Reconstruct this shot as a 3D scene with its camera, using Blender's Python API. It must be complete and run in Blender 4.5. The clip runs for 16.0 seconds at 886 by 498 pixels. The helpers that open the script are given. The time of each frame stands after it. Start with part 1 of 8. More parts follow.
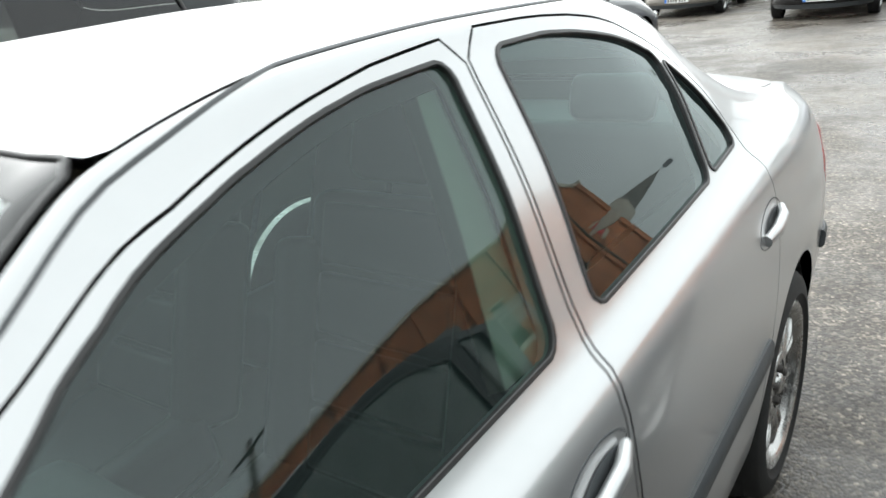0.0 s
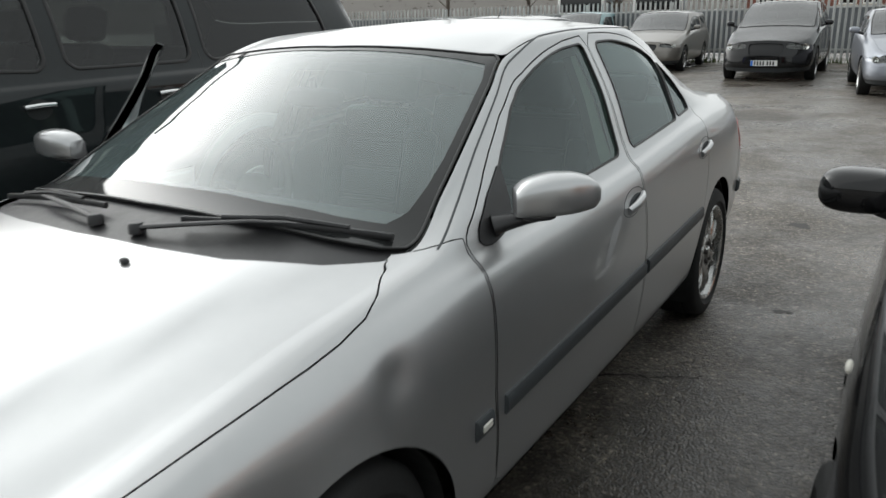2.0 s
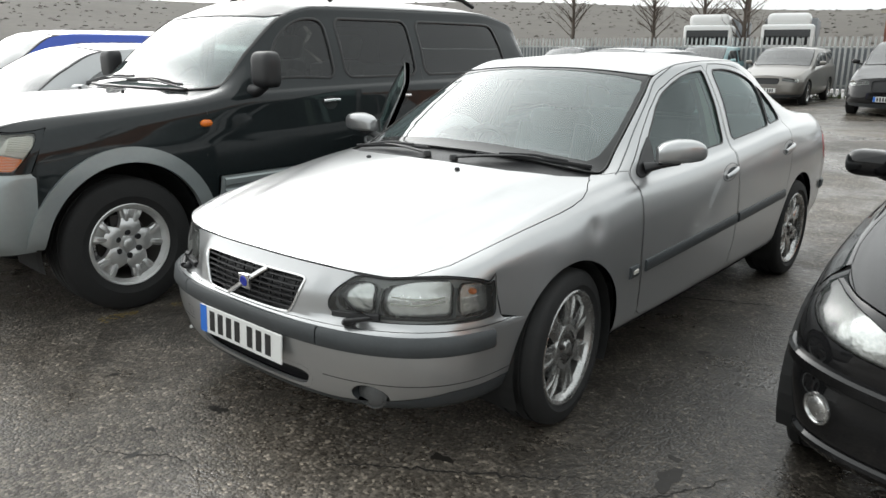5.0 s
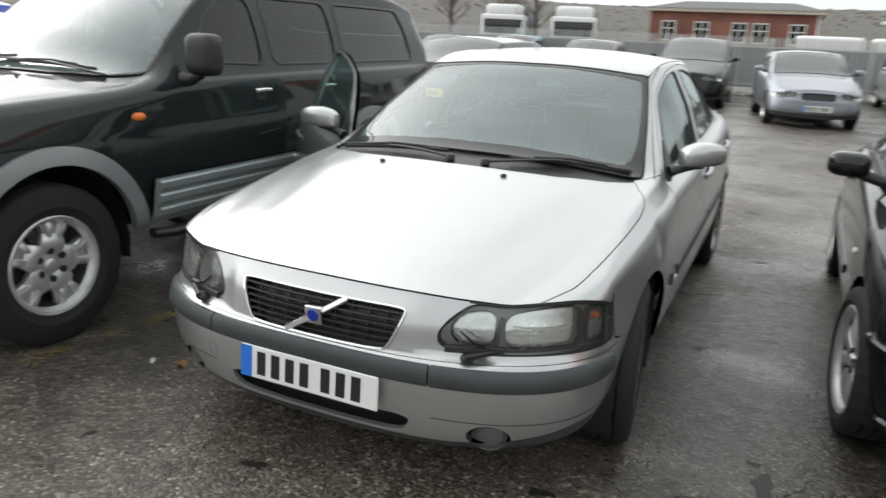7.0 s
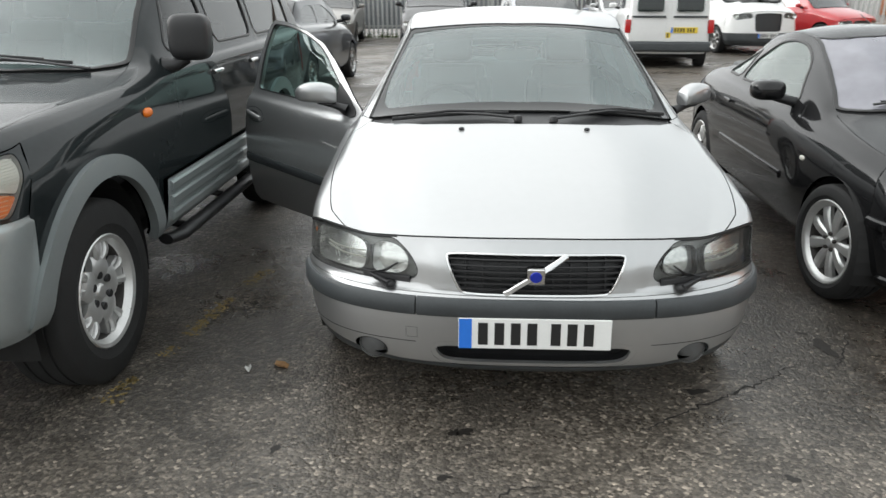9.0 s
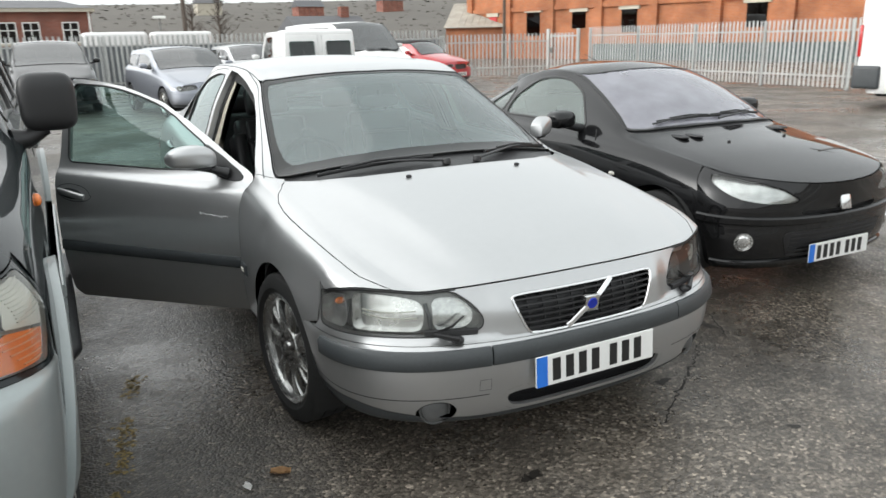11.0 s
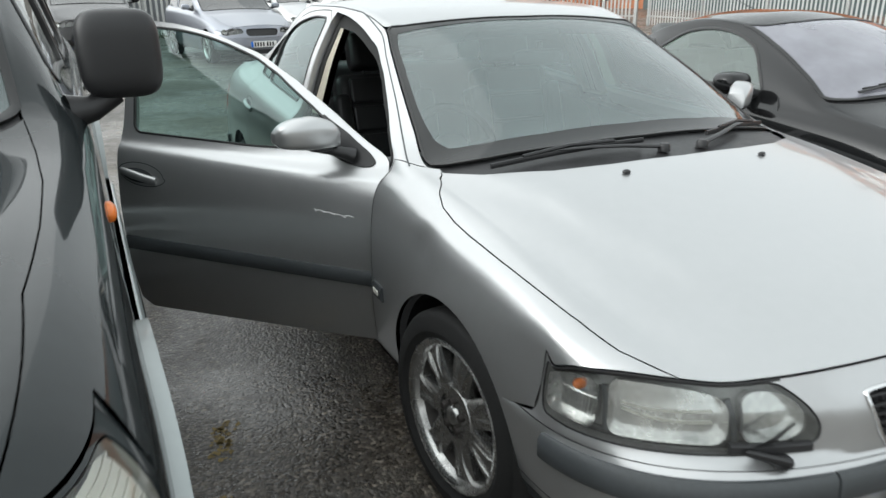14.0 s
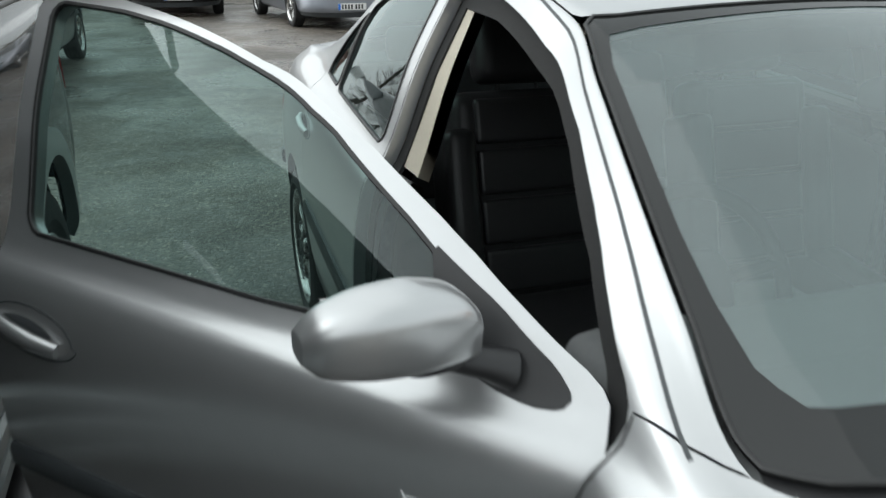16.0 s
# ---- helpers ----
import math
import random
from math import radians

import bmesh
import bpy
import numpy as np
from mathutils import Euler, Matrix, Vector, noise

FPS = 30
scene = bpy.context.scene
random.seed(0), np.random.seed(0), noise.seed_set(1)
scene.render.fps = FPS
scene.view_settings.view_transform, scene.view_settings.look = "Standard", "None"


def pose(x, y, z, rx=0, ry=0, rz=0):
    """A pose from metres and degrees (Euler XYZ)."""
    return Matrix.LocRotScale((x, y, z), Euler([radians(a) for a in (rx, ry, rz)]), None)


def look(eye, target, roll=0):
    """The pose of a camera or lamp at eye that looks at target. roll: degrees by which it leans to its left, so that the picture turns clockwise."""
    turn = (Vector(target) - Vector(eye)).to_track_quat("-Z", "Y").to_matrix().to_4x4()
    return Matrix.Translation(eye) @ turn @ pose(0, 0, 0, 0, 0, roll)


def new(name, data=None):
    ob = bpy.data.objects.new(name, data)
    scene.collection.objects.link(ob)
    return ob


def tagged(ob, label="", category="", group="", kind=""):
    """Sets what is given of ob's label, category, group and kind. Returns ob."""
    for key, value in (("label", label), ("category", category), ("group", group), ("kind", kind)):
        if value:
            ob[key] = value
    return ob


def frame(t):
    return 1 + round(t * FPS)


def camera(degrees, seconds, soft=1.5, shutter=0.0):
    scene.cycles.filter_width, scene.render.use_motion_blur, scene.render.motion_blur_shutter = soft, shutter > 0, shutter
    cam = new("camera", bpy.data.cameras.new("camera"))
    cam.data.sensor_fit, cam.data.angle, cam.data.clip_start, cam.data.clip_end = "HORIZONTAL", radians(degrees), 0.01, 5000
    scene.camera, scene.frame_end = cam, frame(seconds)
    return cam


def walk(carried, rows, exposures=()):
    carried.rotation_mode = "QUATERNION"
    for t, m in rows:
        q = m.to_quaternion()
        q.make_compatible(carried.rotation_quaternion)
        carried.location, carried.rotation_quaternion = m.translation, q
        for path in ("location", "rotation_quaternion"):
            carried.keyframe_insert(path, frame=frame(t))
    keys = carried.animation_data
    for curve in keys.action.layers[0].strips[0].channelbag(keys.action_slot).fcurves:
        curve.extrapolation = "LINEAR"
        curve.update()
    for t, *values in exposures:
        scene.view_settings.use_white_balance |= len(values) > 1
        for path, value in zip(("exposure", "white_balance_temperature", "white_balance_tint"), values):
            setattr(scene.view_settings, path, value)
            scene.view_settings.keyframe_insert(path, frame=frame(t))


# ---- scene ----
cam = camera(61.6, 16.0, 1.5, 0.35)
PATH = [
    (0, (1.206, 0.807, 1.408), (0.085, 2.313, 0.718), -6.0),
    (0.5, (1.256, 0.376, 1.399), (0.193, 1.946, 0.762), -6.6),
    (1, (1.352, -0.048, 1.412), (0.363, 1.565, 0.765), -2.0),
    (1.5, (1.515, -0.432, 1.414), (0.439, 1.132, 0.783), -1.9),
    (2, (1.654, -0.863, 1.394), (0.616, 0.741, 0.804), -1.5),
    (2.5, (1.892, -1.267, 1.372), (0.737, 0.269, 0.819), -0.8),
    (3, (2.078, -1.584, 1.396), (0.868, -0.102, 0.816), -0.8),
    (3.5, (2.168, -1.913, 1.39), (0.958, -0.442, 0.782), -0.0),
    (4, (2.329, -2.144, 1.389), (1.098, -0.694, 0.772), 0.7),
    (4.5, (2.361, -2.291, 1.422), (1.087, -0.861, 0.846), 0.5),
    (4.7, (2.344, -2.324, 1.418), (1.062, -0.888, 0.877), 0.3),
    (6.8, (1.412, -2.581, 1.431), (0.424, -0.933, 0.877), 0.5),
    (7, (1.27, -2.677, 1.448), (0.468, -0.932, 0.89), 2.6),
    (7.5, (0.907, -2.869, 1.475), (0.33, -1.038, 0.912), 2.4),
    (8, (0.524, -2.991, 1.484), (0.004, -1.155, 0.885), -2.4),
    (8.5, (0.149, -3.191, 1.482), (-0.111, -1.308, 0.86), -1.9),
    (9, (-0.208, -3.208, 1.498), (-0.293, -1.322, 0.838), -0.1),
    (9.5, (-0.55, -3.147, 1.522), (-0.366, -1.226, 0.997), -0.8),
    (9.7, (-0.696, -3.123, 1.509), (-0.4, -1.21, 1.007), -0.3),
    (11.8, (-1.916, -2.624, 1.48), (-0.901, -1.004, 0.892), -2.3),
    (12, (-1.951, -2.608, 1.478), (-0.939, -0.986, 0.892), -2.2),
    (12.5, (-1.979, -2.565, 1.477), (-1.003, -0.92, 0.892), -1.1),
    (13, (-1.9, -2.358, 1.451), (-0.93, -0.718, 0.845), 0.3),
    (13.5, (-1.752, -2.044, 1.46), (-0.925, -0.338, 0.825), -0.9),
    (14, (-1.671, -1.663, 1.445), (-0.865, 0.039, 0.773), -0.3),
    (14.5, (-1.540, -1.275, 1.432), (-0.704, 0.403, 0.732), 1.2),
    (15, (-1.392, -0.874, 1.444), (-0.697, 0.854, 0.718), 1.2),
    (15.5, (-1.317, -0.478, 1.432), (-0.692, 1.268, 0.684), 1.1),
    (16, (-1.236, -0.054, 1.404), (-0.638, 1.696, 0.643), 0.8),
]
LIGHT = [
    (0, 2.1, 6400, 8), (0.5, 1.7, 6400, 8), (1, 1.2, 6420, 8), (1.5, 0.98, 6450, 9), (2, 0.86, 6450, 9), (3.5, 0.88, 6450, 9), (4.5, 1.30, 6480, 9),
    (7.5, 1.30, 6500, 10), (8.5, 1.32, 6500, 10), (9, 1.48, 6500, 10), (9.5, 1.50, 6500, 10), (12.5, 1.50, 6420, 9), (13, 1.50, 6400, 8), (14, 1.45, 6360, 8), (14.5, 1.28, 6340, 8), (15, 1.0, 6300, 7), (15.5, 1.08, 6280, 7), (16, 1.28, 6290, 7)]
walk(cam, [(t, look(eye, target, roll)) for t, eye, target, roll in PATH], LIGHT)
from mathutils import geometry

GROUND = -0.028

# ---- world, sun ----
world = bpy.data.worlds.new("overcast_sky")
world.use_nodes = True
scene.world = world
wn = world.node_tree
wn.nodes.clear()
w_out = wn.nodes.new("ShaderNodeOutputWorld")
w_bg = wn.nodes.new("ShaderNodeBackground")
w_sky = wn.nodes.new("ShaderNodeTexSky")
w_sky.sky_type = "NISHITA"
w_sky.sun_disc = False
w_sky.sun_elevation, w_sky.sun_rotation = radians(27), radians(286.2)
w_sky.air_density, w_sky.dust_density, w_sky.ozone_density = 1.0, 4.0, 1.0
w_hsv = wn.nodes.new("ShaderNodeHueSaturation")
w_hsv.inputs["Saturation"].default_value = 0.15
# cloud cover: an even pale layer, brighter overhead, over the clear sky
w_tc, w_sep, w_ramp = (wn.nodes.new("ShaderNode" + k) for k in ("TexCoord", "SeparateXYZ", "ValToRGB"))
w_ramp.color_ramp.elements[0].position, w_ramp.color_ramp.elements[0].color = 0.0, (3.45, 3.64, 3.64, 1)
w_ramp.color_ramp.elements[1].position, w_ramp.color_ramp.elements[1].color = 0.8, (4.05, 4.30, 4.30, 1)
w_mix = wn.nodes.new("ShaderNodeMix")
w_mix.data_type = "RGBA"
w_mix.inputs["Factor"].default_value = 0.72
w_bg.inputs["Strength"].default_value = 0.13
wn.links.new(w_sky.outputs[0], w_hsv.inputs["Color"])
wn.links.new(w_tc.outputs["Generated"], w_sep.inputs[0])
wn.links.new(w_sep.outputs["Z"], w_ramp.inputs[0])
wn.links.new(w_hsv.outputs[0], w_mix.inputs["A"])
# the cloud is thinner and brighter round the hidden sun
w_dot = wn.nodes.new("ShaderNodeVectorMath")
w_dot.operation = "DOT_PRODUCT"
w_dot.inputs[1].default_value = Vector((-8.6, 2.5, 4.6)).normalized()
w_glow, w_gain, w_up = (wn.nodes.new("ShaderNodeMath") for _ in range(3))
w_up.operation, w_glow.operation, w_gain.operation = "MAXIMUM", "POWER", "MULTIPLY_ADD"
w_up.inputs[1].default_value, w_glow.inputs[1].default_value = 0.0, 8.0
w_gain.inputs[1].default_value, w_gain.inputs[2].default_value = 1.4, 1.0
w_scale = wn.nodes.new("ShaderNodeVectorMath")
w_scale.operation = "SCALE"
wn.links.new(w_tc.outputs["Generated"], w_dot.inputs[0])
wn.links.new(w_dot.outputs["Value"], w_up.inputs[0])
wn.links.new(w_up.outputs[0], w_glow.inputs[0])
wn.links.new(w_glow.outputs[0], w_gain.inputs[0])
wn.links.new(w_ramp.outputs[0], w_scale.inputs[0])
wn.links.new(w_gain.outputs[0], w_scale.inputs["Scale"])
wn.links.new(w_scale.outputs[0], w_mix.inputs["B"])
wn.links.new(w_mix.outputs["Result"], w_bg.inputs["Color"])
wn.links.new(w_bg.outputs[0], w_out.inputs["Surface"])
sun_data = bpy.data.lights.new("sun", "SUN")
sun_data.energy, sun_data.angle, sun_data.color = 0.5, radians(150), (1.0, 0.97, 0.94)
sun = new("sun", sun_data)
sun.matrix_world = look((-8.6, 2.5, 4.6), (0, 0, 0))
scene.view_settings.exposure = 1.0


# ---- materials ----
def material(name, base, rough=0.5, metal=0.0, coat=0.0, spec=0.5, vary=0.0, vscale=8.0, bump=0.0, bscale=60.0, rvary=0.0, per_piece=0.0):
    """A principled material with colour variation at two scales, roughness variation and fine relief."""
    m = bpy.data.materials.new(name)
    m.use_nodes = True
    nt = m.node_tree
    b = nt.nodes["Principled BSDF"]
    b.inputs["Base Color"].default_value = (*base, 1)
    b.inputs["Roughness"].default_value = rough
    b.inputs["Metallic"].default_value = metal
    b.inputs["Coat Weight"].default_value = coat
    b.inputs["Coat Roughness"].default_value = 0.04
    b.inputs["Specular IOR Level"].default_value = spec
    tc = nt.nodes.new("ShaderNodeTexCoord")
    if vary or rvary:
        big, fine = (nt.nodes.new("ShaderNodeTexNoise") for _ in range(2))
        big.inputs["Scale"].default_value, fine.inputs["Scale"].default_value = vscale, vscale * 11
        big.inputs["Detail"].default_value = fine.inputs["Detail"].default_value = 6
        mix = nt.nodes.new("ShaderNodeMath")
        mix.operation = "ADD"
        for n, k in ((big, 0), (fine, 1)):
            nt.links.new(tc.outputs["Object"], n.inputs["Vector"])
            nt.links.new(n.outputs["Fac"], mix.inputs[k])
        if vary:
            ramp = nt.nodes.new("ShaderNodeMapRange")
            ramp.inputs["From Min"].default_value, ramp.inputs["From Max"].default_value = 0.6, 1.4
            ramp.inputs["To Min"].default_value, ramp.inputs["To Max"].default_value = 1 - vary, 1 + vary
            nt.links.new(mix.outputs[0], ramp.inputs["Value"])
            mul = nt.nodes.new("ShaderNodeVectorMath")
            mul.operation = "SCALE"
            mul.inputs[0].default_value = base
            value = ramp.outputs[0]
            if per_piece:
                info = nt.nodes.new("ShaderNodeObjectInfo")
                r2 = nt.nodes.new("ShaderNodeMapRange")
                r2.inputs["To Min"].default_value, r2.inputs["To Max"].default_value = 1 - per_piece, 1 + per_piece
                nt.links.new(info.outputs["Random"], r2.inputs["Value"])
                pm = nt.nodes.new("ShaderNodeMath")
                pm.operation = "MULTIPLY"
                nt.links.new(value, pm.inputs[0])
                nt.links.new(r2.outputs[0], pm.inputs[1])
                value = pm.outputs[0]
            nt.links.new(value, mul.inputs["Scale"])
            nt.links.new(mul.outputs[0], b.inputs["Base Color"])
        if rvary:
            r3 = nt.nodes.new("ShaderNodeMapRange")
            r3.inputs["From Min"].default_value, r3.inputs["From Max"].default_value = 0.6, 1.4
            r3.inputs["To Min"].default_value, r3.inputs["To Max"].default_value = max(0.02, rough - rvary), rough + rvary
            nt.links.new(mix.outputs[0], r3.inputs["Value"])
            nt.links.new(r3.outputs[0], b.inputs["Roughness"])
    if bump:
        bn = nt.nodes.new("ShaderNodeTexNoise")
        bn.inputs["Scale"].default_value, bn.inputs["Detail"].default_value = bscale, 4
        nt.links.new(tc.outputs["Object"], bn.inputs["Vector"])
        bp = nt.nodes.new("ShaderNodeBump")
        bp.inputs["Strength"].default_value, bp.inputs["Distance"].default_value = bump, 0.004
        nt.links.new(bn.outputs["Fac"], bp.inputs["Height"])
        nt.links.new(bp.outputs[0], b.inputs["Normal"])
    return m


def glass_material(name, tint, ior=1.5, rough=0.0, haze=0.0, haze_col=(0.5, 0.5, 0.48), sheen=(1.0, 1.0, 1.0)):
    """A thin pane: tinted see-through glass under a sharp reflection, with a diffuse film for road dirt and a painted
    veil of light.
    """
    m = bpy.data.materials.new(name)
    m.use_nodes = True
    nt = m.node_tree
    nt.nodes.clear()
    out = nt.nodes.new("ShaderNodeOutputMaterial")
    tr = nt.nodes.new("ShaderNodeBsdfTransparent")
    tr.inputs["Color"].default_value = (*tint, 1)
    gl = nt.nodes.new("ShaderNodeBsdfGlossy")
    gl.inputs["Roughness"].default_value = rough
    gl.inputs["Color"].default_value = (*sheen, 1)
    fr = nt.nodes.new("ShaderNodeFresnel")
    fr.inputs["IOR"].default_value = ior
    mx = nt.nodes.new("ShaderNodeMixShader")
    base = tr
    if haze:
        df = nt.nodes.new("ShaderNodeBsdfDiffuse")
        df.inputs["Color"].default_value = (*haze_col, 1)
        tc, nz, mr = (nt.nodes.new("ShaderNode" + k) for k in ("TexCoord", "TexNoise", "MapRange"))
        nz.inputs["Scale"].default_value, nz.inputs["Detail"].default_value = 5, 6
        mr.inputs["To Min"].default_value, mr.inputs["To Max"].default_value = haze * 0.6, haze * 1.4
        h = nt.nodes.new("ShaderNodeMixShader")
        nt.links.new(tc.outputs["Object"], nz.inputs["Vector"])
        nt.links.new(nz.outputs["Fac"], mr.inputs["Value"])
        nt.links.new(mr.outputs[0], h.inputs["Fac"])
        nt.links.new(tr.outputs[0], h.inputs[1])
        nt.links.new(df.outputs[0], h.inputs[2])
        base = h
    nt.links.new(fr.outputs[0], mx.inputs["Fac"])
    nt.links.new(base.outputs[0], mx.inputs[1])
    nt.links.new(gl.outputs[0], mx.inputs[2])
    nt.links.new(mx.outputs[0], out.inputs["Surface"])
    return m


SILVER = material("silver_paint", (0.470, 0.475, 0.477), 0.31, 0.80, 0.60, vary=0.025, vscale=2.5, rvary=0.03, bump=0.02, bscale=900)
BLACKPAINT = material("black_paint", (0.006, 0.006, 0.0065), 0.6, 0.0, 0.9, spec=0.05, vary=0.2, vscale=3)
SUVPAINT = material("dark_green_black_paint", (0.008, 0.0115, 0.0125), 0.6, 0.0, 0.7, spec=0.08, vary=0.2, vscale=3)
CLAD = material("grey_metallic_cladding_paint", (0.30, 0.33, 0.33), 0.38, 0.5, 0.4, vary=0.06, vscale=4, rvary=0.06)
STRIP = material("dark_grey_moulding_plastic", (0.044, 0.049, 0.052), 0.48, vary=0.2, vscale=9, bump=0.05, bscale=400, rvary=0.08)
PLASTIC = material("black_plastic", (0.014, 0.014, 0.015), 0.45, vary=0.2, vscale=12, bump=0.05, bscale=500, rvary=0.08)
TRIMGLOSS = material("black_seal_rubber", (0.010, 0.010, 0.010), 0.4, vary=0.2, vscale=20)
TYRE = material("tyre_rubber", (0.010, 0.010, 0.010), 0.8, vary=0.25, vscale=14, bump=0.1, bscale=260, rvary=0.1)
ALLOY = material("wheel_alloy", (0.43, 0.43, 0.42), 0.24, 0.9, vary=0.12, vscale=22, rvary=0.1)
ALLOYDULL = material("brake_dusted_alloy", (0.28, 0.27, 0.26), 0.45, 0.7, vary=0.2, vscale=22, rvary=0.1)
BARREL = material("brake_dusted_barrel", (0.085, 0.080, 0.076), 0.5, 0.6, vary=0.3, vscale=18, rvary=0.1)
IRON = material("brake_iron", (0.05, 0.045, 0.042), 0.6, 0.5, vary=0.3, vscale=30)
CHROME = material("chrome", (0.72, 0.72, 0.72), 0.12, 1.0, vary=0.04, vscale=12, rvary=0.05)
REFLECTOR = material("lamp_reflector", (0.82, 0.82, 0.80), 0.14, 1.0, rvary=0.06, vscale=20)
LAMPDARK = material("lamp_housing_grey", (0.115, 0.117, 0.115), 0.36, 0.3, vary=0.12, vscale=14)
LAMPGREY = material("clouded_grey_lamp_housing", (0.27, 0.272, 0.265), 0.35, 0.35, vary=0.15, vscale=14)
LAMPBRIGHT = material("ribbed_lamp_reflector", (0.66, 0.66, 0.65), 0.20, 0.9, vary=0.35, vscale=7, bump=0.6, bscale=11, rvary=0.12)
LAMPCLEAR = material("faceted_lamp_reflector", (0.58, 0.58, 0.575), 0.14, 0.85, vary=0.45, vscale=11, bump=1.0, bscale=13, rvary=0.08)
LAMPCLOUD = material("clouded_lamp_middle", (0.60, 0.59, 0.54), 0.30, 0.30, vary=0.16, vscale=5, bump=0.25, bscale=9)
PALEORANGE = material("pale_orange_lens_edge", (0.85, 0.42, 0.20), 0.25, spec=0.6, vary=0.1, vscale=30)
ALLOYBRIGHT = material("clean_wheel_alloy", (0.62, 0.62, 0.61), 0.36, 0.7, vary=0.1, vscale=22, rvary=0.1)
LAMPHAZE = material("clouded_lamp_housing", (0.33, 0.325, 0.29), 0.3, 0.3, vary=0.15, vscale=9)
FOGLENS = material("dull_fog_lens", (0.105, 0.107, 0.107), 0.42, 0.3, vary=0.2, vscale=30)
DENT_GLINT = material("silver_painted_glint", (0.52, 0.525, 0.53), 0.42, 0.65, vary=0.12, vscale=30)
LINER = material("wheel_arch_liner", (0.010, 0.010, 0.010), 0.8, vary=0.25, vscale=9)
LEATHER = material("black_leather", (0.014, 0.014, 0.015), 0.42, vary=0.2, vscale=7, bump=0.12, bscale=180, rvary=0.08)
MATTBLACK = material("matt_black_grip", (0.012, 0.012, 0.012), 0.85, spec=0.2, vary=0.2, vscale=9)
BEIGE = material("beige_trim", (0.46, 0.42, 0.34), 0.75, vary=0.06, vscale=6, bump=0.05, bscale=300)
GREYTRIM = material("grey_interior_trim", (0.12, 0.125, 0.125), 0.7, vary=0.1, vscale=6)
PLATEWHITE = material("plate_white", (0.74, 0.74, 0.72), 0.4, vary=0.04, vscale=16)
PLATEYELLOW = material("plate_yellow", (0.75, 0.55, 0.05), 0.4, vary=0.04, vscale=16)
PLATEBLUE = material("plate_blue", (0.02, 0.16, 0.62), 0.4, vary=0.05, vscale=16)
BADGEBLUE = material("badge_blue", (0.02, 0.04, 0.42), 0.25, 0.3)
INK = material("black_lettering", (0.01, 0.01, 0.01), 0.5)
ORANGE = material("orange_lens", (0.75, 0.18, 0.02), 0.25, spec=0.6, vary=0.1, vscale=30)
REDLENS = material("red_lens", (0.42, 0.012, 0.012), 0.2, spec=0.6, vary=0.1, vscale=30)
FROST = material("frosted_white_lens", (0.62, 0.60, 0.54), 0.3, spec=0.5, vary=0.08, vscale=14)
PAPER = material("white_paper", (0.8, 0.8, 0.78), 0.7, vary=0.03)
WHITEPAINT = material("white_van_paint", (0.72, 0.72, 0.71), 0.32, 0.0, 0.5, vary=0.04, vscale=2, rvary=0.05)
SCRATCH = material("bare_scratch", (0.7, 0.7, 0.7), 0.6, vary=0.2, vscale=60)
# the windscreen's strong haze paints in a pale veil of reflected light
G_SCREEN = glass_material("windscreen_glass", (0.54, 0.68, 0.66), 1.75, haze=0.18, haze_col=(0.38, 0.50, 0.50))
G_SIDE = glass_material("side_glass", (0.35, 0.50, 0.47), 1.56, haze=0.015, haze_col=(0.24, 0.40, 0.38), sheen=(0.90, 0.99, 0.99))
G_COUPE = glass_material("green_tinted_glass", (0.48, 0.57, 0.52), 1.7, haze=0.2, haze_col=(0.36, 0.46, 0.42))
G_DARK = glass_material("dark_tinted_glass", (0.10, 0.11, 0.11), 1.52)
G_LAMP = glass_material("lamp_lens", (0.90, 0.92, 0.91), 1.45, haze=0.05)
G_PUG = glass_material("violet_windscreen_glass", (0.42, 0.42, 0.50), 1.65, haze=0.34, haze_col=(0.56, 0.555, 0.63))
FRIT = material("windscreen_border_enamel", (0.014, 0.015, 0.015), 0.6, 0.0, 0.8, spec=0.03)
BANDM = glass_material("shaded_screen_band", (0.24, 0.25, 0.25), 1.1)


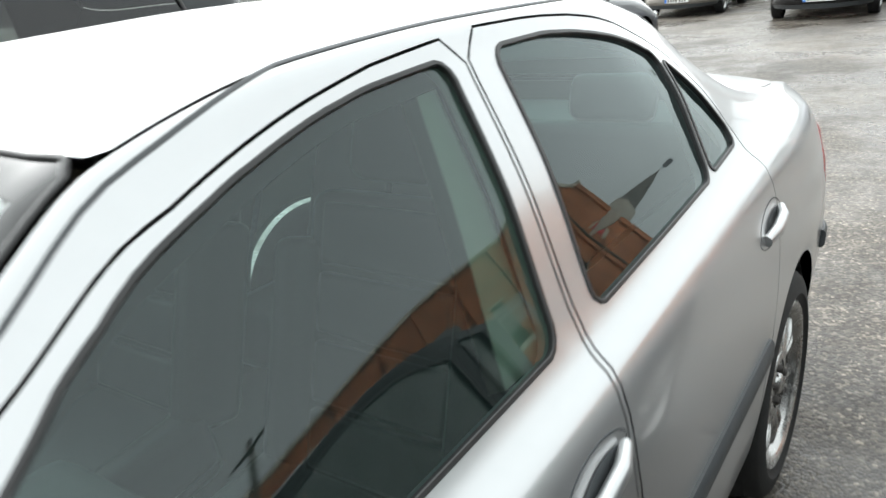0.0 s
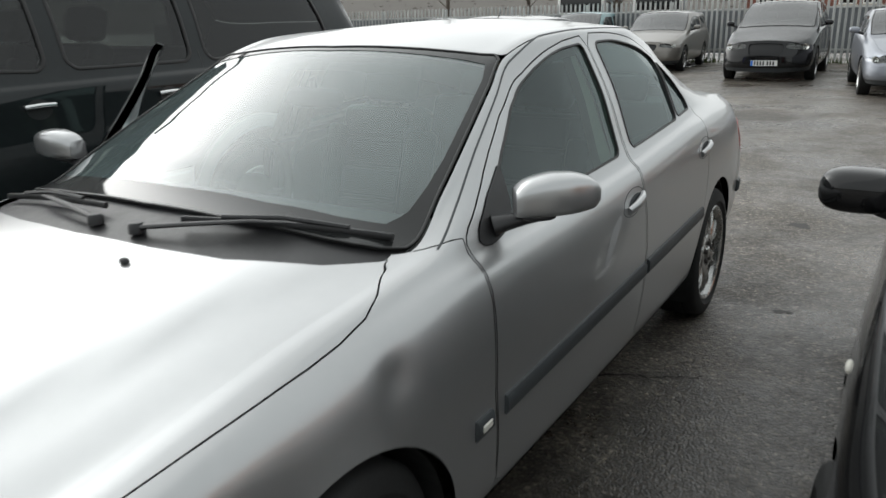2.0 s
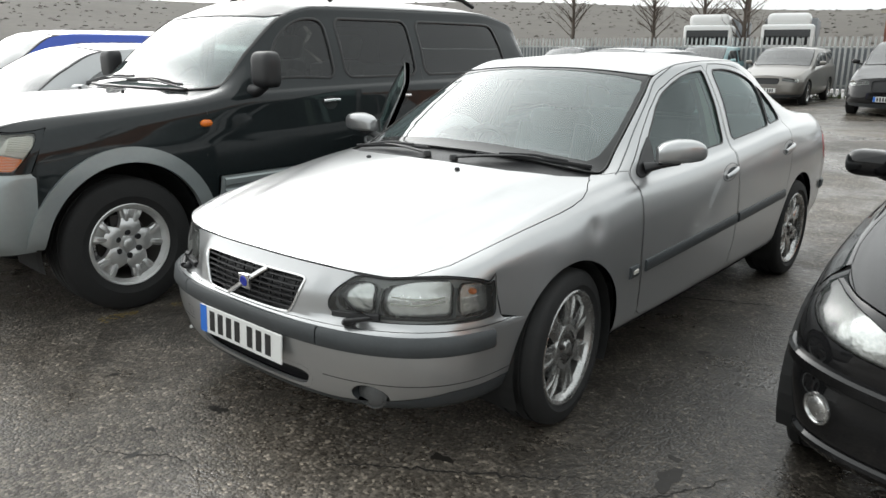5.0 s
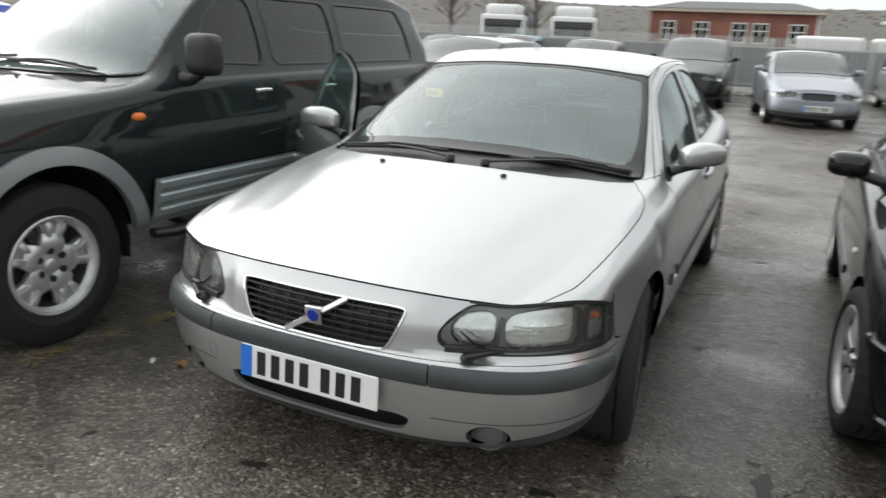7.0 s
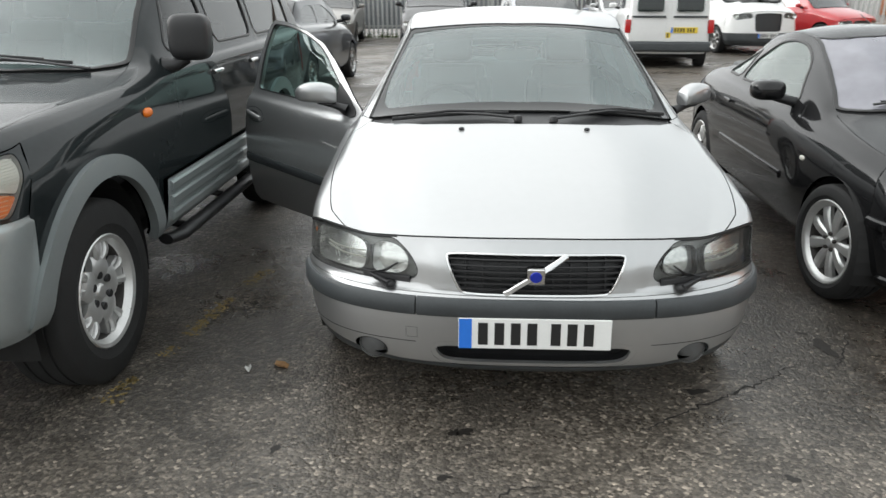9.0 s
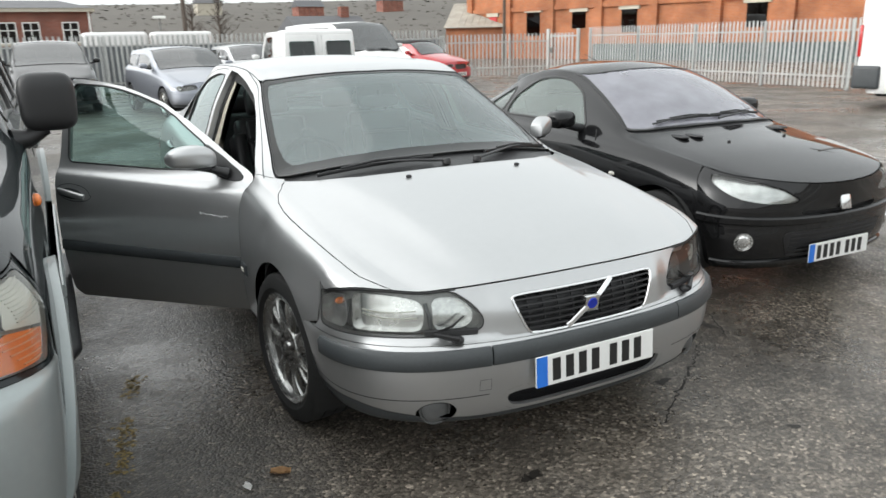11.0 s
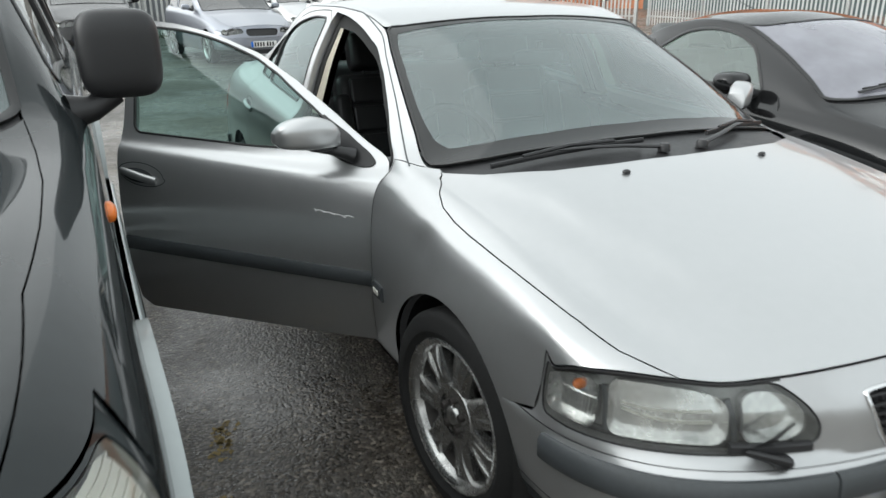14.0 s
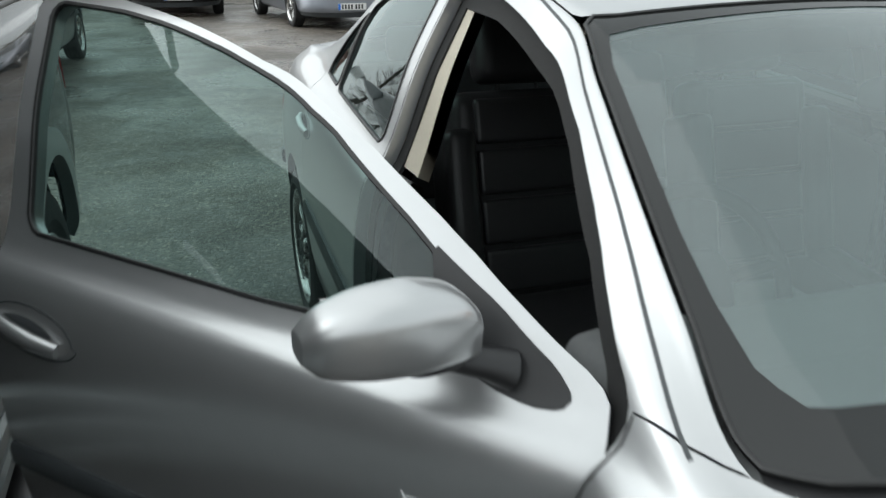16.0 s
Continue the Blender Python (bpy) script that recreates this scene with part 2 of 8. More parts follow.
def ground_material():
    m = bpy.data.materials.new("wet_asphalt")
    m.use_nodes = True
    nt = m.node_tree
    b = nt.nodes["Principled BSDF"]
    tc = nt.nodes.new("ShaderNodeTexCoord")

    def noise_tex(scale, detail, lo, hi, to_lo=0.0, to_hi=1.0, rough=0.55):
        n, r = nt.nodes.new("ShaderNodeTexNoise"), nt.nodes.new("ShaderNodeMapRange")
        n.inputs["Scale"].default_value, n.inputs["Detail"].default_value, n.inputs["Roughness"].default_value = scale, detail, rough
        r.inputs["From Min"].default_value, r.inputs["From Max"].default_value = lo, hi
        r.inputs["To Min"].default_value, r.inputs["To Max"].default_value = to_lo, to_hi
        nt.links.new(tc.outputs["Object"], n.inputs["Vector"])
        nt.links.new(n.outputs["Fac"], r.inputs["Value"])
        return r.outputs[0]

    def math2(op, a, c):
        n = nt.nodes.new("ShaderNodeMath")
        n.operation = op
        for k, v in ((0, a), (1, c)):
            if isinstance(v, (int, float)):
                n.inputs[k].default_value = v
            else:
                nt.links.new(v, n.inputs[k])
        return n.outputs[0]

    vor = nt.nodes.new("ShaderNodeTexVoronoi")
    vor.inputs["Scale"].default_value = 85
    nt.links.new(tc.outputs["Object"], vor.inputs["Vector"])
    sep = nt.nodes.new("ShaderNodeSeparateColor")
    nt.links.new(vor.outputs["Color"], sep.inputs[0])
    stones = nt.nodes.new("ShaderNodeValToRGB")
    cr = stones.color_ramp
    cr.elements[0].color, cr.elements[1].color = (0.032, 0.0272, 0.0222, 1), (0.265, 0.228, 0.186, 1)
    cr.elements[1].position = 1.0
    for pos, col in ((0.45, (0.060, 0.0518, 0.0430, 1)), (0.82, (0.100, 0.087, 0.072, 1)), (0.965, (0.165, 0.142, 0.116, 1))):
        e = cr.elements.new(pos)
        e.color = col
    nt.links.new(sep.outputs[0], stones.inputs[0])
    patches = noise_tex(0.55, 7, 0.3, 0.72, 0.7, 1.9)
    mid = noise_tex(6, 6, 0.3, 0.7, 0.75, 1.25)
    tone = nt.nodes.new("ShaderNodeVectorMath")
    tone.operation = "SCALE"
    nt.links.new(stones.outputs[0], tone.inputs[0])
    # water dripped and run off the parked cars, plus painted shade between them: two long patches with ragged edges
    damp_shade = None
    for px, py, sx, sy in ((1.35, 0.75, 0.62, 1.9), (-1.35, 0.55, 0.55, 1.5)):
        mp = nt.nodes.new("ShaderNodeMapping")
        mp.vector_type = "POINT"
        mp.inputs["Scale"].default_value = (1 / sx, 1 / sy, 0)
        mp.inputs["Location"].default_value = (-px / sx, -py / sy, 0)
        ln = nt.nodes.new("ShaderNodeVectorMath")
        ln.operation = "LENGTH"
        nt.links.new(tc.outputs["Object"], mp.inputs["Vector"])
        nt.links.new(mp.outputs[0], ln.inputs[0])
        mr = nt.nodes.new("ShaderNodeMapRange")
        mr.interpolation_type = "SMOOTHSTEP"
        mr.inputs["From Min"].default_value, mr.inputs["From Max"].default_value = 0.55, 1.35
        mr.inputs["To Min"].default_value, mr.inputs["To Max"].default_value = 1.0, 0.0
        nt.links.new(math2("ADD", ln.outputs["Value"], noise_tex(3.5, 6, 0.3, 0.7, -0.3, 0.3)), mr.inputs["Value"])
        damp_shade = mr.outputs[0] if damp_shade is None else math2("MAXIMUM", damp_shade, mr.outputs[0])
    # darkens the colour for wet asphalt and for shade between the cars
    dark = math2("SUBTRACT", 1.0, math2("MULTIPLY", damp_shade, 0.52))
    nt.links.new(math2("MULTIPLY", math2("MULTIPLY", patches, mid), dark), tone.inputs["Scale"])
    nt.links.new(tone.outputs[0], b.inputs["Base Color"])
    wet = math2("MAXIMUM", noise_tex(0.8, 6, 0.40, 0.62), math2("MULTIPLY", damp_shade, 0.5))
    film = noise_tex(18, 5, 0.3, 0.7, -0.10, 0.10)
    rough = math2("ADD", math2("MULTIPLY", wet, -0.40), 0.60)
    nt.links.new(math2("ADD", rough, film), b.inputs["Roughness"])
    b.inputs["Specular IOR Level"].default_value = 0.55
    height = math2("ADD", math2("MULTIPLY", vor.outputs["Distance"], -0.8), noise_tex(30, 5, 0.2, 0.8))
    bp = nt.nodes.new("ShaderNodeBump")
    bp.inputs["Distance"].default_value = 0.006
    nt.links.new(math2("SUBTRACT", 0.75, math2("MULTIPLY", wet, 0.35)), bp.inputs["Strength"])
    nt.links.new(height, bp.inputs["Height"])
    nt.links.new(bp.outputs[0], b.inputs["Normal"])
    return m


ASPHALT = ground_material()


# ---- mesh helpers ----
def mesh_object(name, verts, faces, mat, parent=None, label="", smooth=False, normals=None):
    me = bpy.data.meshes.new(name)
    me.from_pydata([tuple(map(float, v)) for v in verts], [], [tuple(int(i) for i in f) for f in faces])
    if smooth:
        me.polygons.foreach_set("use_smooth", [True] * len(me.polygons))
    if normals is not None:
        me.normals_split_custom_set_from_vertices([tuple(map(float, n)) for n in normals])
    me.materials.append(mat)
    ob = new(name, me)
    ob.parent = parent
    if label:
        ob["label"] = label
    return ob


def part(name, bm, mat, parent=None, label="", smooth=None):
    me = bpy.data.meshes.new(name)
    bmesh.ops.recalc_face_normals(bm, faces=bm.faces)
    bm.to_mesh(me)
    bm.free()
    if smooth is not None:
        me.shade_smooth()
        me.set_sharp_from_angle(angle=radians(smooth))
    me.materials.append(mat)
    ob = new(name, me)
    ob.parent = parent
    if label:
        ob["label"] = label
    return ob


def same_part(ob, parent, m=None):
    """Another part on the same mesh."""
    o = ob.copy()
    scene.collection.objects.link(o)
    o.parent = parent
    if m is not None:
        o.matrix_basis = m
    return o


def box(bm, x0, x1, y0, y1, z0, z1, bevel=0.0, seg=2, m=None):
    vs = bmesh.ops.create_cube(bm, size=1)["verts"]
    for v in vs:
        v.co = Vector((x0 + (v.co.x + 0.5) * (x1 - x0), y0 + (v.co.y + 0.5) * (y1 - y0), z0 + (v.co.z + 0.5) * (z1 - z0)))
    if bevel:
        es = list({e for v in vs for e in v.link_edges})
        got = bmesh.ops.bevel(bm, geom=es, offset=bevel, segments=seg, affect="EDGES", profile=0.6)
        vs = list({v for f in got["faces"] for v in f.verts} | {v for v in vs if v.is_valid})
    if m is not None:
        bmesh.ops.transform(bm, matrix=m, verts=vs)
    return bm


def lathe(bm, profile, seg=48, m=None, closed=False):
    """Turns a profile of (radius, height) round the x axis, height along x."""
    rings = []
    for k in range(seg):
        a = 2 * math.pi * k / seg
        rings.append([bm.verts.new((h, r * math.sin(a), r * math.cos(a))) for r, h in profile])
    n = len(profile)
    for k in range(seg):
        a, b = rings[k], rings[(k + 1) % seg]
        for i in range(n if closed else n - 1):
            j = (i + 1) % n
            bm.faces.new((a[i], a[j], b[j], b[i]))
    if m is not None:
        bmesh.ops.transform(bm, matrix=m, verts=[v for r in rings for v in r])
    return bm


def tube(bm, pts, radius, seg=8, closed=False, flat=1.0, up=(0, 0, 1)):
    """A round or flattened bar along points; radius may be a list."""
    pts = [Vector(p) for p in pts]
    n = len(pts)
    rings = []
    for i, p in enumerate(pts):
        a = pts[(i - 1) % n] if closed or i else pts[0]
        c = pts[(i + 1) % n] if closed or i < n - 1 else pts[-1]
        d = (c - a).normalized()
        side = d.cross(Vector(up))
        side = side.normalized() if side.length > 1e-4 else Vector((1, 0, 0))
        over = side.cross(d).normalized()
        r = radius[i] if isinstance(radius, (list, tuple)) else radius
        rings.append([bm.verts.new(p + side * r * math.cos(t) + over * r * flat * math.sin(t)) for t in (2 * math.pi * k / seg for k in range(seg))])
    for i in range(n if closed else n - 1):
        a, b = rings[i], rings[(i + 1) % n]
        for k in range(seg):
            bm.faces.new((a[k], a[(k + 1) % seg], b[(k + 1) % seg], b[k]))
    if not closed:
        bm.faces.new(rings[0][::-1])
        bm.faces.new(rings[-1])
    return bm


def blob(bm, centre, size, power=2.6, nu=28, nv=18, m=None):
    """A rounded solid: a superellipsoid."""
    def sp(a):
        return math.copysign(abs(a) ** (2 / power), a)
    rows = []
    for j in range(1, nv):
        p = math.pi * j / nv - math.pi / 2
        rows.append([bm.verts.new((centre[0] + size[0] * sp(math.cos(p)) * sp(math.cos(t)), centre[1] + size[1] * sp(math.cos(p)) * sp(math.sin(t)), centre[2] + size[2] * sp(math.sin(p)))) for t in (2 * math.pi * k / nu for k in range(nu))])
    low = bm.verts.new((centre[0], centre[1], centre[2] - size[2]))
    top = bm.verts.new((centre[0], centre[1], centre[2] + size[2]))
    for k in range(nu):
        q = (k + 1) % nu
        bm.faces.new((low, rows[0][q], rows[0][k]))
        bm.faces.new((top, rows[-1][k], rows[-1][q]))
        for a, b in zip(rows, rows[1:]):
            bm.faces.new((a[k], a[q], b[q], b[k]))
    if m is not None:
        bmesh.ops.transform(bm, matrix=m, verts=[v for r in rows for v in r] + [low, top])
    return bm


def empty(name, m, label, category, group=""):
    ob = new(name)
    ob.empty_display_size = 0.2
    ob.matrix_world = m
    return tagged(ob, label, category, group)


# ---- car body surfaces ----
def pchip(xs, ys, q):
    """Monotone cubic through the knots."""
    xs, ys, q = np.asarray(xs, float), np.asarray(ys, float), np.asarray(q, float)
    h, d = np.diff(xs), np.diff(ys) / np.diff(xs)
    m = np.zeros_like(ys)
    same = d[:-1] * d[1:] > 0
    w1, w2 = 2 * h[1:] + h[:-1], h[1:] + 2 * h[:-1]
    with np.errstate(divide="ignore", invalid="ignore"):
        m[1:-1] = np.where(same, (w1 + w2) / (w1 / d[:-1] + w2 / d[1:]), 0)
    m[0], m[-1] = d[0], d[-1]
    i = np.clip(np.searchsorted(xs, q) - 1, 0, len(xs) - 2)
    t = np.clip((q - xs[i]) / h[i], -0.5, 1.5)
    return ys[i] * (1 + 2 * t) * (1 - t) ** 2 + m[i] * h[i] * t * (1 - t) ** 2 + ys[i + 1] * t * t * (3 - 2 * t) + m[i + 1] * h[i] * t * t * (t - 1)


def tidy(poly, rounds=2, cut=0.22, most=0.04):
    """Rounds the corners of a closed outline, taking off no more than some centimetres."""
    p = np.asarray(poly, float)
    for _ in range(rounds):
        n = np.roll(p, -1, 0)
        t = np.minimum(cut, most / np.maximum(np.linalg.norm(n - p, axis=1), 1e-6))[:, None]
        p = np.stack([(1 - t) * p + t * n, t * p + (1 - t) * n], 1).reshape(-1, 2)
        most *= 0.4
    return p


def inside(poly, pts):
    x, y = pts[:, 0], pts[:, 1]
    hit = np.zeros(len(pts), bool)
    a, b = poly, np.roll(poly, -1, 0)
    for (x1, y1), (x2, y2) in zip(a, b):
        if y1 != y2:
            cross = (y1 > y) != (y2 > y)
            hit ^= cross & (x < (x2 - x1) * (y - y1) / (y2 - y1) + x1)
    return hit


def away(poly, pts):
    """The distance of points from an outline."""
    best = np.full(len(pts), 1e9)
    for a, b in zip(poly, np.roll(poly, -1, 0)):
        d = b - a
        t = np.clip(((pts - a) @ d) / max(d @ d, 1e-12), 0, 1)
        best = np.minimum(best, np.hypot(*(pts - a - t[:, None] * d).T))
    return best


class Surface:
    """A surface P(a, b); panels are cut from it along outlines in (a, b)."""
    scale = 0.12
    flip = 1.0

    def N(self, a, b):
        a, b = np.asarray(a, float), np.asarray(b, float)
        e = 1e-3
        n = np.cross(self.P(a + e, b) - self.P(a - e, b), self.P(a, b + e) - self.P(a, b - e))
        return self.flip * n / np.maximum(np.linalg.norm(n, axis=1, keepdims=True), 1e-9)

    def refine(self, outline, step):
        o = np.asarray(outline, float)
        out = []
        p = self.P(o[:, 0], o[:, 1])
        for i in range(len(o)):
            j = (i + 1) % len(o)
            k = max(1, int(math.ceil(np.linalg.norm(p[j] - p[i]) / step)))
            for t in range(k):
                out.append(o[i] + (o[j] - o[i]) * t / k)
        o = np.array(out)
        p = self.P(o[:, 0], o[:, 1])
        keep = np.linalg.norm(p - np.roll(p, 1, 0), axis=1) > 0.0015
        return o[keep]

    def panel(self, name, outline, mat, parent, holes=(), step=0.035, gap=0.002, depth=0.014, off=0.0, label="", mirror=False, grid=None, frame_m=None):
        k = np.array([1.0, self.scale])
        rings = [self.refine(outline, step)] + [self.refine(h, step) for h in holes]
        ga, gb = grid or (step, step / self.scale)
        allp = np.concatenate(rings)
        lo, hi = allp.min(0), allp.max(0)
        aa = np.arange(math.floor(lo[0] / ga) * ga, hi[0], ga)
        bb = np.arange(math.floor(lo[1] / gb) * gb, hi[1], gb)
        pts = np.array([(a, b) for a in aa for b in bb])
        ok = inside(rings[0], pts)
        for h in rings[1:]:
            ok &= ~inside(h, pts)
        pts = pts[ok]
        for r in rings:
            if len(pts):
                pts = pts[away(r * k, pts * k) > 0.38 * min(ga, gb * self.scale)]
        coords, edges, shift = [], [], []
        for n, r in enumerate(rings):
            base = len(coords)
            P, Nn = self.P(r[:, 0], r[:, 1]), self.N(r[:, 0], r[:, 1])
            tan = np.roll(P, -1, 0) - np.roll(P, 1, 0)
            tan /= np.maximum(np.linalg.norm(tan, axis=1, keepdims=True), 1e-9)
            inn = np.cross(Nn, tan)
            area = np.sum(r[:, 0] * np.roll(r[:, 1], -1) - r[:, 1] * np.roll(r[:, 0], -1))
            sign = np.sign(area) * (1 if n == 0 else -1)
            dom = np.stack([-(np.roll(r, -1, 0) - np.roll(r, 1, 0))[:, 1], (np.roll(r, -1, 0) - np.roll(r, 1, 0))[:, 0]], 1) * sign
            e = 2e-3 / np.maximum(np.linalg.norm(dom * k, axis=1, keepdims=True), 1e-9)
            target = self.P(*(r + dom * e).T) - P
            inn *= np.sign(np.sum(inn * target, 1, keepdims=True))
            coords += [tuple(c) for c in r * k]
            edges += [(base + i, base + (i + 1) % len(r)) for i in range(len(r))]
            shift.append(inn)
        nb = len(coords)
        shift = np.concatenate(shift)
        coords += [tuple(c) for c in pts * k]
        vs, _, fs, orig, _, _ = geometry.delaunay_2d_cdt([Vector(c) for c in coords], edges, [], 0, 1e-7)
        dom = np.array([tuple(v) for v in vs]) / k
        cen = np.array([dom[list(f)].mean(0) for f in fs])
        ok = inside(rings[0], cen)
        for h in rings[1:]:
            ok &= ~inside(h, cen)
        faces = [tuple(f) for f, o in zip(fs, ok) if o]
        pos, nor = self.P(dom[:, 0], dom[:, 1]), self.N(dom[:, 0], dom[:, 1])
        lookup = {}
        for i, o in enumerate(orig):
            for j in o:
                lookup.setdefault(j, i)
                if j < nb:
                    pos[i] = pos[i] + shift[j] * gap if not any(q < j and q < nb for q in o) else pos[i]
        pos = pos + nor * off
        if faces:
            F = np.array(faces)
            n0 = np.cross(pos[F[:, 1]] - pos[F[:, 0]], pos[F[:, 2]] - pos[F[:, 0]])
            good = np.sum(n0 * nor[F[:, 0]], 1) >= 0
            faces = [g if q else g[::-1] for g, q in zip(faces, good)]
        verts, normals, faces = list(pos), list(nor), list(faces)
        if depth:
            at = 0
            for r in rings:
                ids = [lookup[at + i] for i in range(len(r))]
                first = len(verts)
                for q, i in enumerate(ids):
                    out = -shift[at + q]
                    for dd in (0.0, depth):
                        verts.append(pos[i] - nor[i] * dd)
                        normals.append(out)
                m = len(ids)
                for q in range(m):
                    w = (q + 1) % m
                    faces.append((first + 2 * q, first + 2 * w, first + 2 * w + 1, first + 2 * q + 1))
                at += len(r)
        verts, normals = np.array(verts), np.array(normals)
        if mirror:
            verts, normals = verts * [-1, 1, 1], normals * [-1, 1, 1]
            faces = [f[::-1] for f in faces]
        if frame_m is not None:
            verts = np.array([frame_m @ Vector(v) for v in verts])
            r3 = frame_m.to_3x3()
            normals = np.array([r3 @ Vector(v) for v in normals])
        return mesh_object(name, verts, faces, mat, parent, label, True, normals)

    def line(self, outline, step=0.04, closed=True):
        o = self.refine(outline, step) if closed else np.asarray(outline, float)
        return o, self.P(o[:, 0], o[:, 1]), self.N(o[:, 0], o[:, 1])

    def ribbon(self, name, outline, mat, parent, width=0.012, rise=0.004, off=0.0, closed=True, label="", mirror=False, step=0.03, frame_m=None, side=0.0):
        """A moulded strip that lies on the surface along a line."""
        o, P, Nn = self.line(outline, step, closed)
        n = len(o)
        tan = np.roll(P, -1, 0) - np.roll(P, 1, 0)
        if not closed:
            tan[0], tan[-1] = P[1] - P[0], P[-1] - P[-2]
        tan /= np.maximum(np.linalg.norm(tan, axis=1, keepdims=True), 1e-9)
        across = np.cross(Nn, tan)
        prof = ((-0.5, -0.006), (-0.5, 0.5 * rise), (-0.32, rise), (0.32, rise), (0.5, 0.5 * rise), (0.5, -0.006))
        verts = [P[i] + across[i] * (c * width + side) + Nn[i] * (h + off) for i in range(n) for c, h in prof]
        w = len(prof)
        faces = []
        for i in range(n if closed else n - 1):
            j = (i + 1) % n
            faces += [(i * w + q, i * w + q + 1, j * w + q + 1, j * w + q) for q in range(w - 1)]
        if not closed:
            faces += [tuple(range(w)), tuple(range((n - 1) * w, n * w))[::-1]]
        verts = np.array(verts)
        if mirror:
            verts = verts * [-1, 1, 1]
        bm = bmesh.new()
        bv = [bm.verts.new(frame_m @ Vector(v) if frame_m is not None else v) for v in verts]
        for f in faces:
            bm.faces.new([bv[i] for i in f])
        return part(name, bm, mat, parent, label, 40)


class Hull(Surface):
    """The body of a car as sections across it: a is y from nose (-) to tail (+), b counts from the top's middle (0) over the edge (3) down to the sill (12); negative b is the car's right."""

    def __init__(self, w, zs, zw, zb, xb, xe, ze, zt, bulge=0.012, hang=1.0):
        self.k = {n: np.array(v, float).T for n, v in dict(w=w, zs=zs, zw=zw, zb=zb, xb=xb, xe=xe, ze=ze, zt=zt).items()}
        self.bulge, self.hang = bulge, hang
        self.dents = []
        self.crest = None

    def g(self, n, y):
        xs, ys = self.k[n]
        return pchip(xs, ys, y)

    def section(self, y):
        w, zs, zw, zb, xb, xe, ze, zt = (self.g(n, y) for n in ("w", "zs", "zw", "zb", "xb", "xe", "ze", "zt"))
        so = w - xb
        x7, z7 = 0.5 * (xb + xe) + self.bulge, 0.5 * (zb + ze) + 0.4 * self.bulge
        hg = self.hang
        xs = [w - 0.085 * hg, w - 0.040 * hg, w - 0.014 * hg, w, w - 0.012, w - 0.5 * so, xb, x7, xe + 0.26 * (x7 - xe), xe, 0.86 * xe, 0.5 * xe, 0 * xe]
        zz = [zs, zs + 0.045, zs + 0.45 * (zw - zs), zw, zw + 0.55 * (zb - zw), zb - 0.24 * so - 0.02, zb, z7, ze + 0.26 * (z7 - ze), ze, ze + 0.32 * (zt - ze), ze + 0.79 * (zt - ze), zt]
        return np.stack(xs, 1), np.stack(zz, 1)

    def P(self, y, s):
        y, s = np.asarray(y, float), np.asarray(s, float)
        v = np.clip(12 - np.abs(s), 0, 12)
        X, Z = self.section(y)
        # the mirror of the last point keeps the top level across the middle
        X = np.concatenate([X, -X[:, -2:-1]], 1)
        Z = np.concatenate([Z, Z[:, -2:-1]], 1)
        i = np.minimum(v.astype(int), 11)
        t = v - i
        r = np.arange(len(y))

        def at(k):
            k = np.maximum(k, 0)
            return X[r, k], Z[r, k]
        (x0, z0), (x1, z1), (x2, z2), (x3, z3) = at(i - 1), at(i), at(i + 1), at(i + 2)
        h0, h1, h2 = (np.sqrt(np.hypot(a, b)) + 1e-6 for a, b in ((x1 - x0, z1 - z0), (x2 - x1, z2 - z1), (x3 - x2, z3 - z2)))
        h0 = np.where(i == 0, h1, h0)

        def hermite(p0, p1, p2, p3):
            p0 = np.where(i == 0, 2 * p1 - p2, p0)
            d0, d1, d2 = (p1 - p0) / h0, (p2 - p1) / h1, (p3 - p2) / h2
            m1 = (d0 * h1 + d1 * h0) / (h0 + h1) * h1
            m2 = (d1 * h2 + d2 * h1) / (h1 + h2) * h1
            return p1 * (1 + 2 * t) * (1 - t) ** 2 + m1 * t * (1 - t) ** 2 + p2 * t * t * (3 - 2 * t) + m2 * t * t * (t - 1)
        x, z = hermite(x0, x1, x2, x3), hermite(z0, z1, z2, z3)
        if self.crest:
            y0, y1, x0, x1, h, soft = self.crest
            xr = x0 + (x1 - x0) * np.clip((y - y0) / (y1 - y0), 0, 1)
            fade = np.clip((y1 - y) / 0.25, 0, 1) * np.clip((y - y0 - 0.05) / 0.35, 0, 1)
            z = z + h * fade / (1 + np.exp(np.clip((x - xr) / soft, -30, 30))) * (v > 6)
        for dy, dz, dr, dd, dsign in self.dents:
            x = x - dd * np.exp(-((y - dy) ** 2 + (z - dz) ** 2) / dr ** 2) * (np.sign(s) == dsign)
        return np.stack([np.where(s < 0, -x, x), y, z], 1)

    flip = -1.0

    def by_z(self, pts, lo=12.0, hi=3.0, n=140):
        """Side outline points (y, z) as (y, b)."""
        q = np.asarray(pts, float)
        s = np.linspace(lo, hi, n)
        p = self.P(np.repeat(q[:, 0], n), np.tile(s, len(q))).reshape(len(q), n, 3)
        return np.array([(y, np.interp(z, np.maximum.accumulate(c[:, 2]), s)) for (y, z), c in zip(q, p)])

    def by_x(self, pts, lo=9.0, hi=0.0, n=140):
        """Plan outline points (x, y), x >= 0, as (y, b)."""
        q = np.asarray(pts, float)
        s = np.linspace(lo, hi, n)
        p = self.P(np.repeat(q[:, 1], n), np.tile(s, len(q))).reshape(len(q), n, 3)
        return np.array([(y, np.interp(-x, np.maximum.accumulate(-c[:, 0]), s)) for (x, y), c in zip(q, p)])

    def x_at(self, y, z):
        (yy, s), = self.by_z([(y, z)])
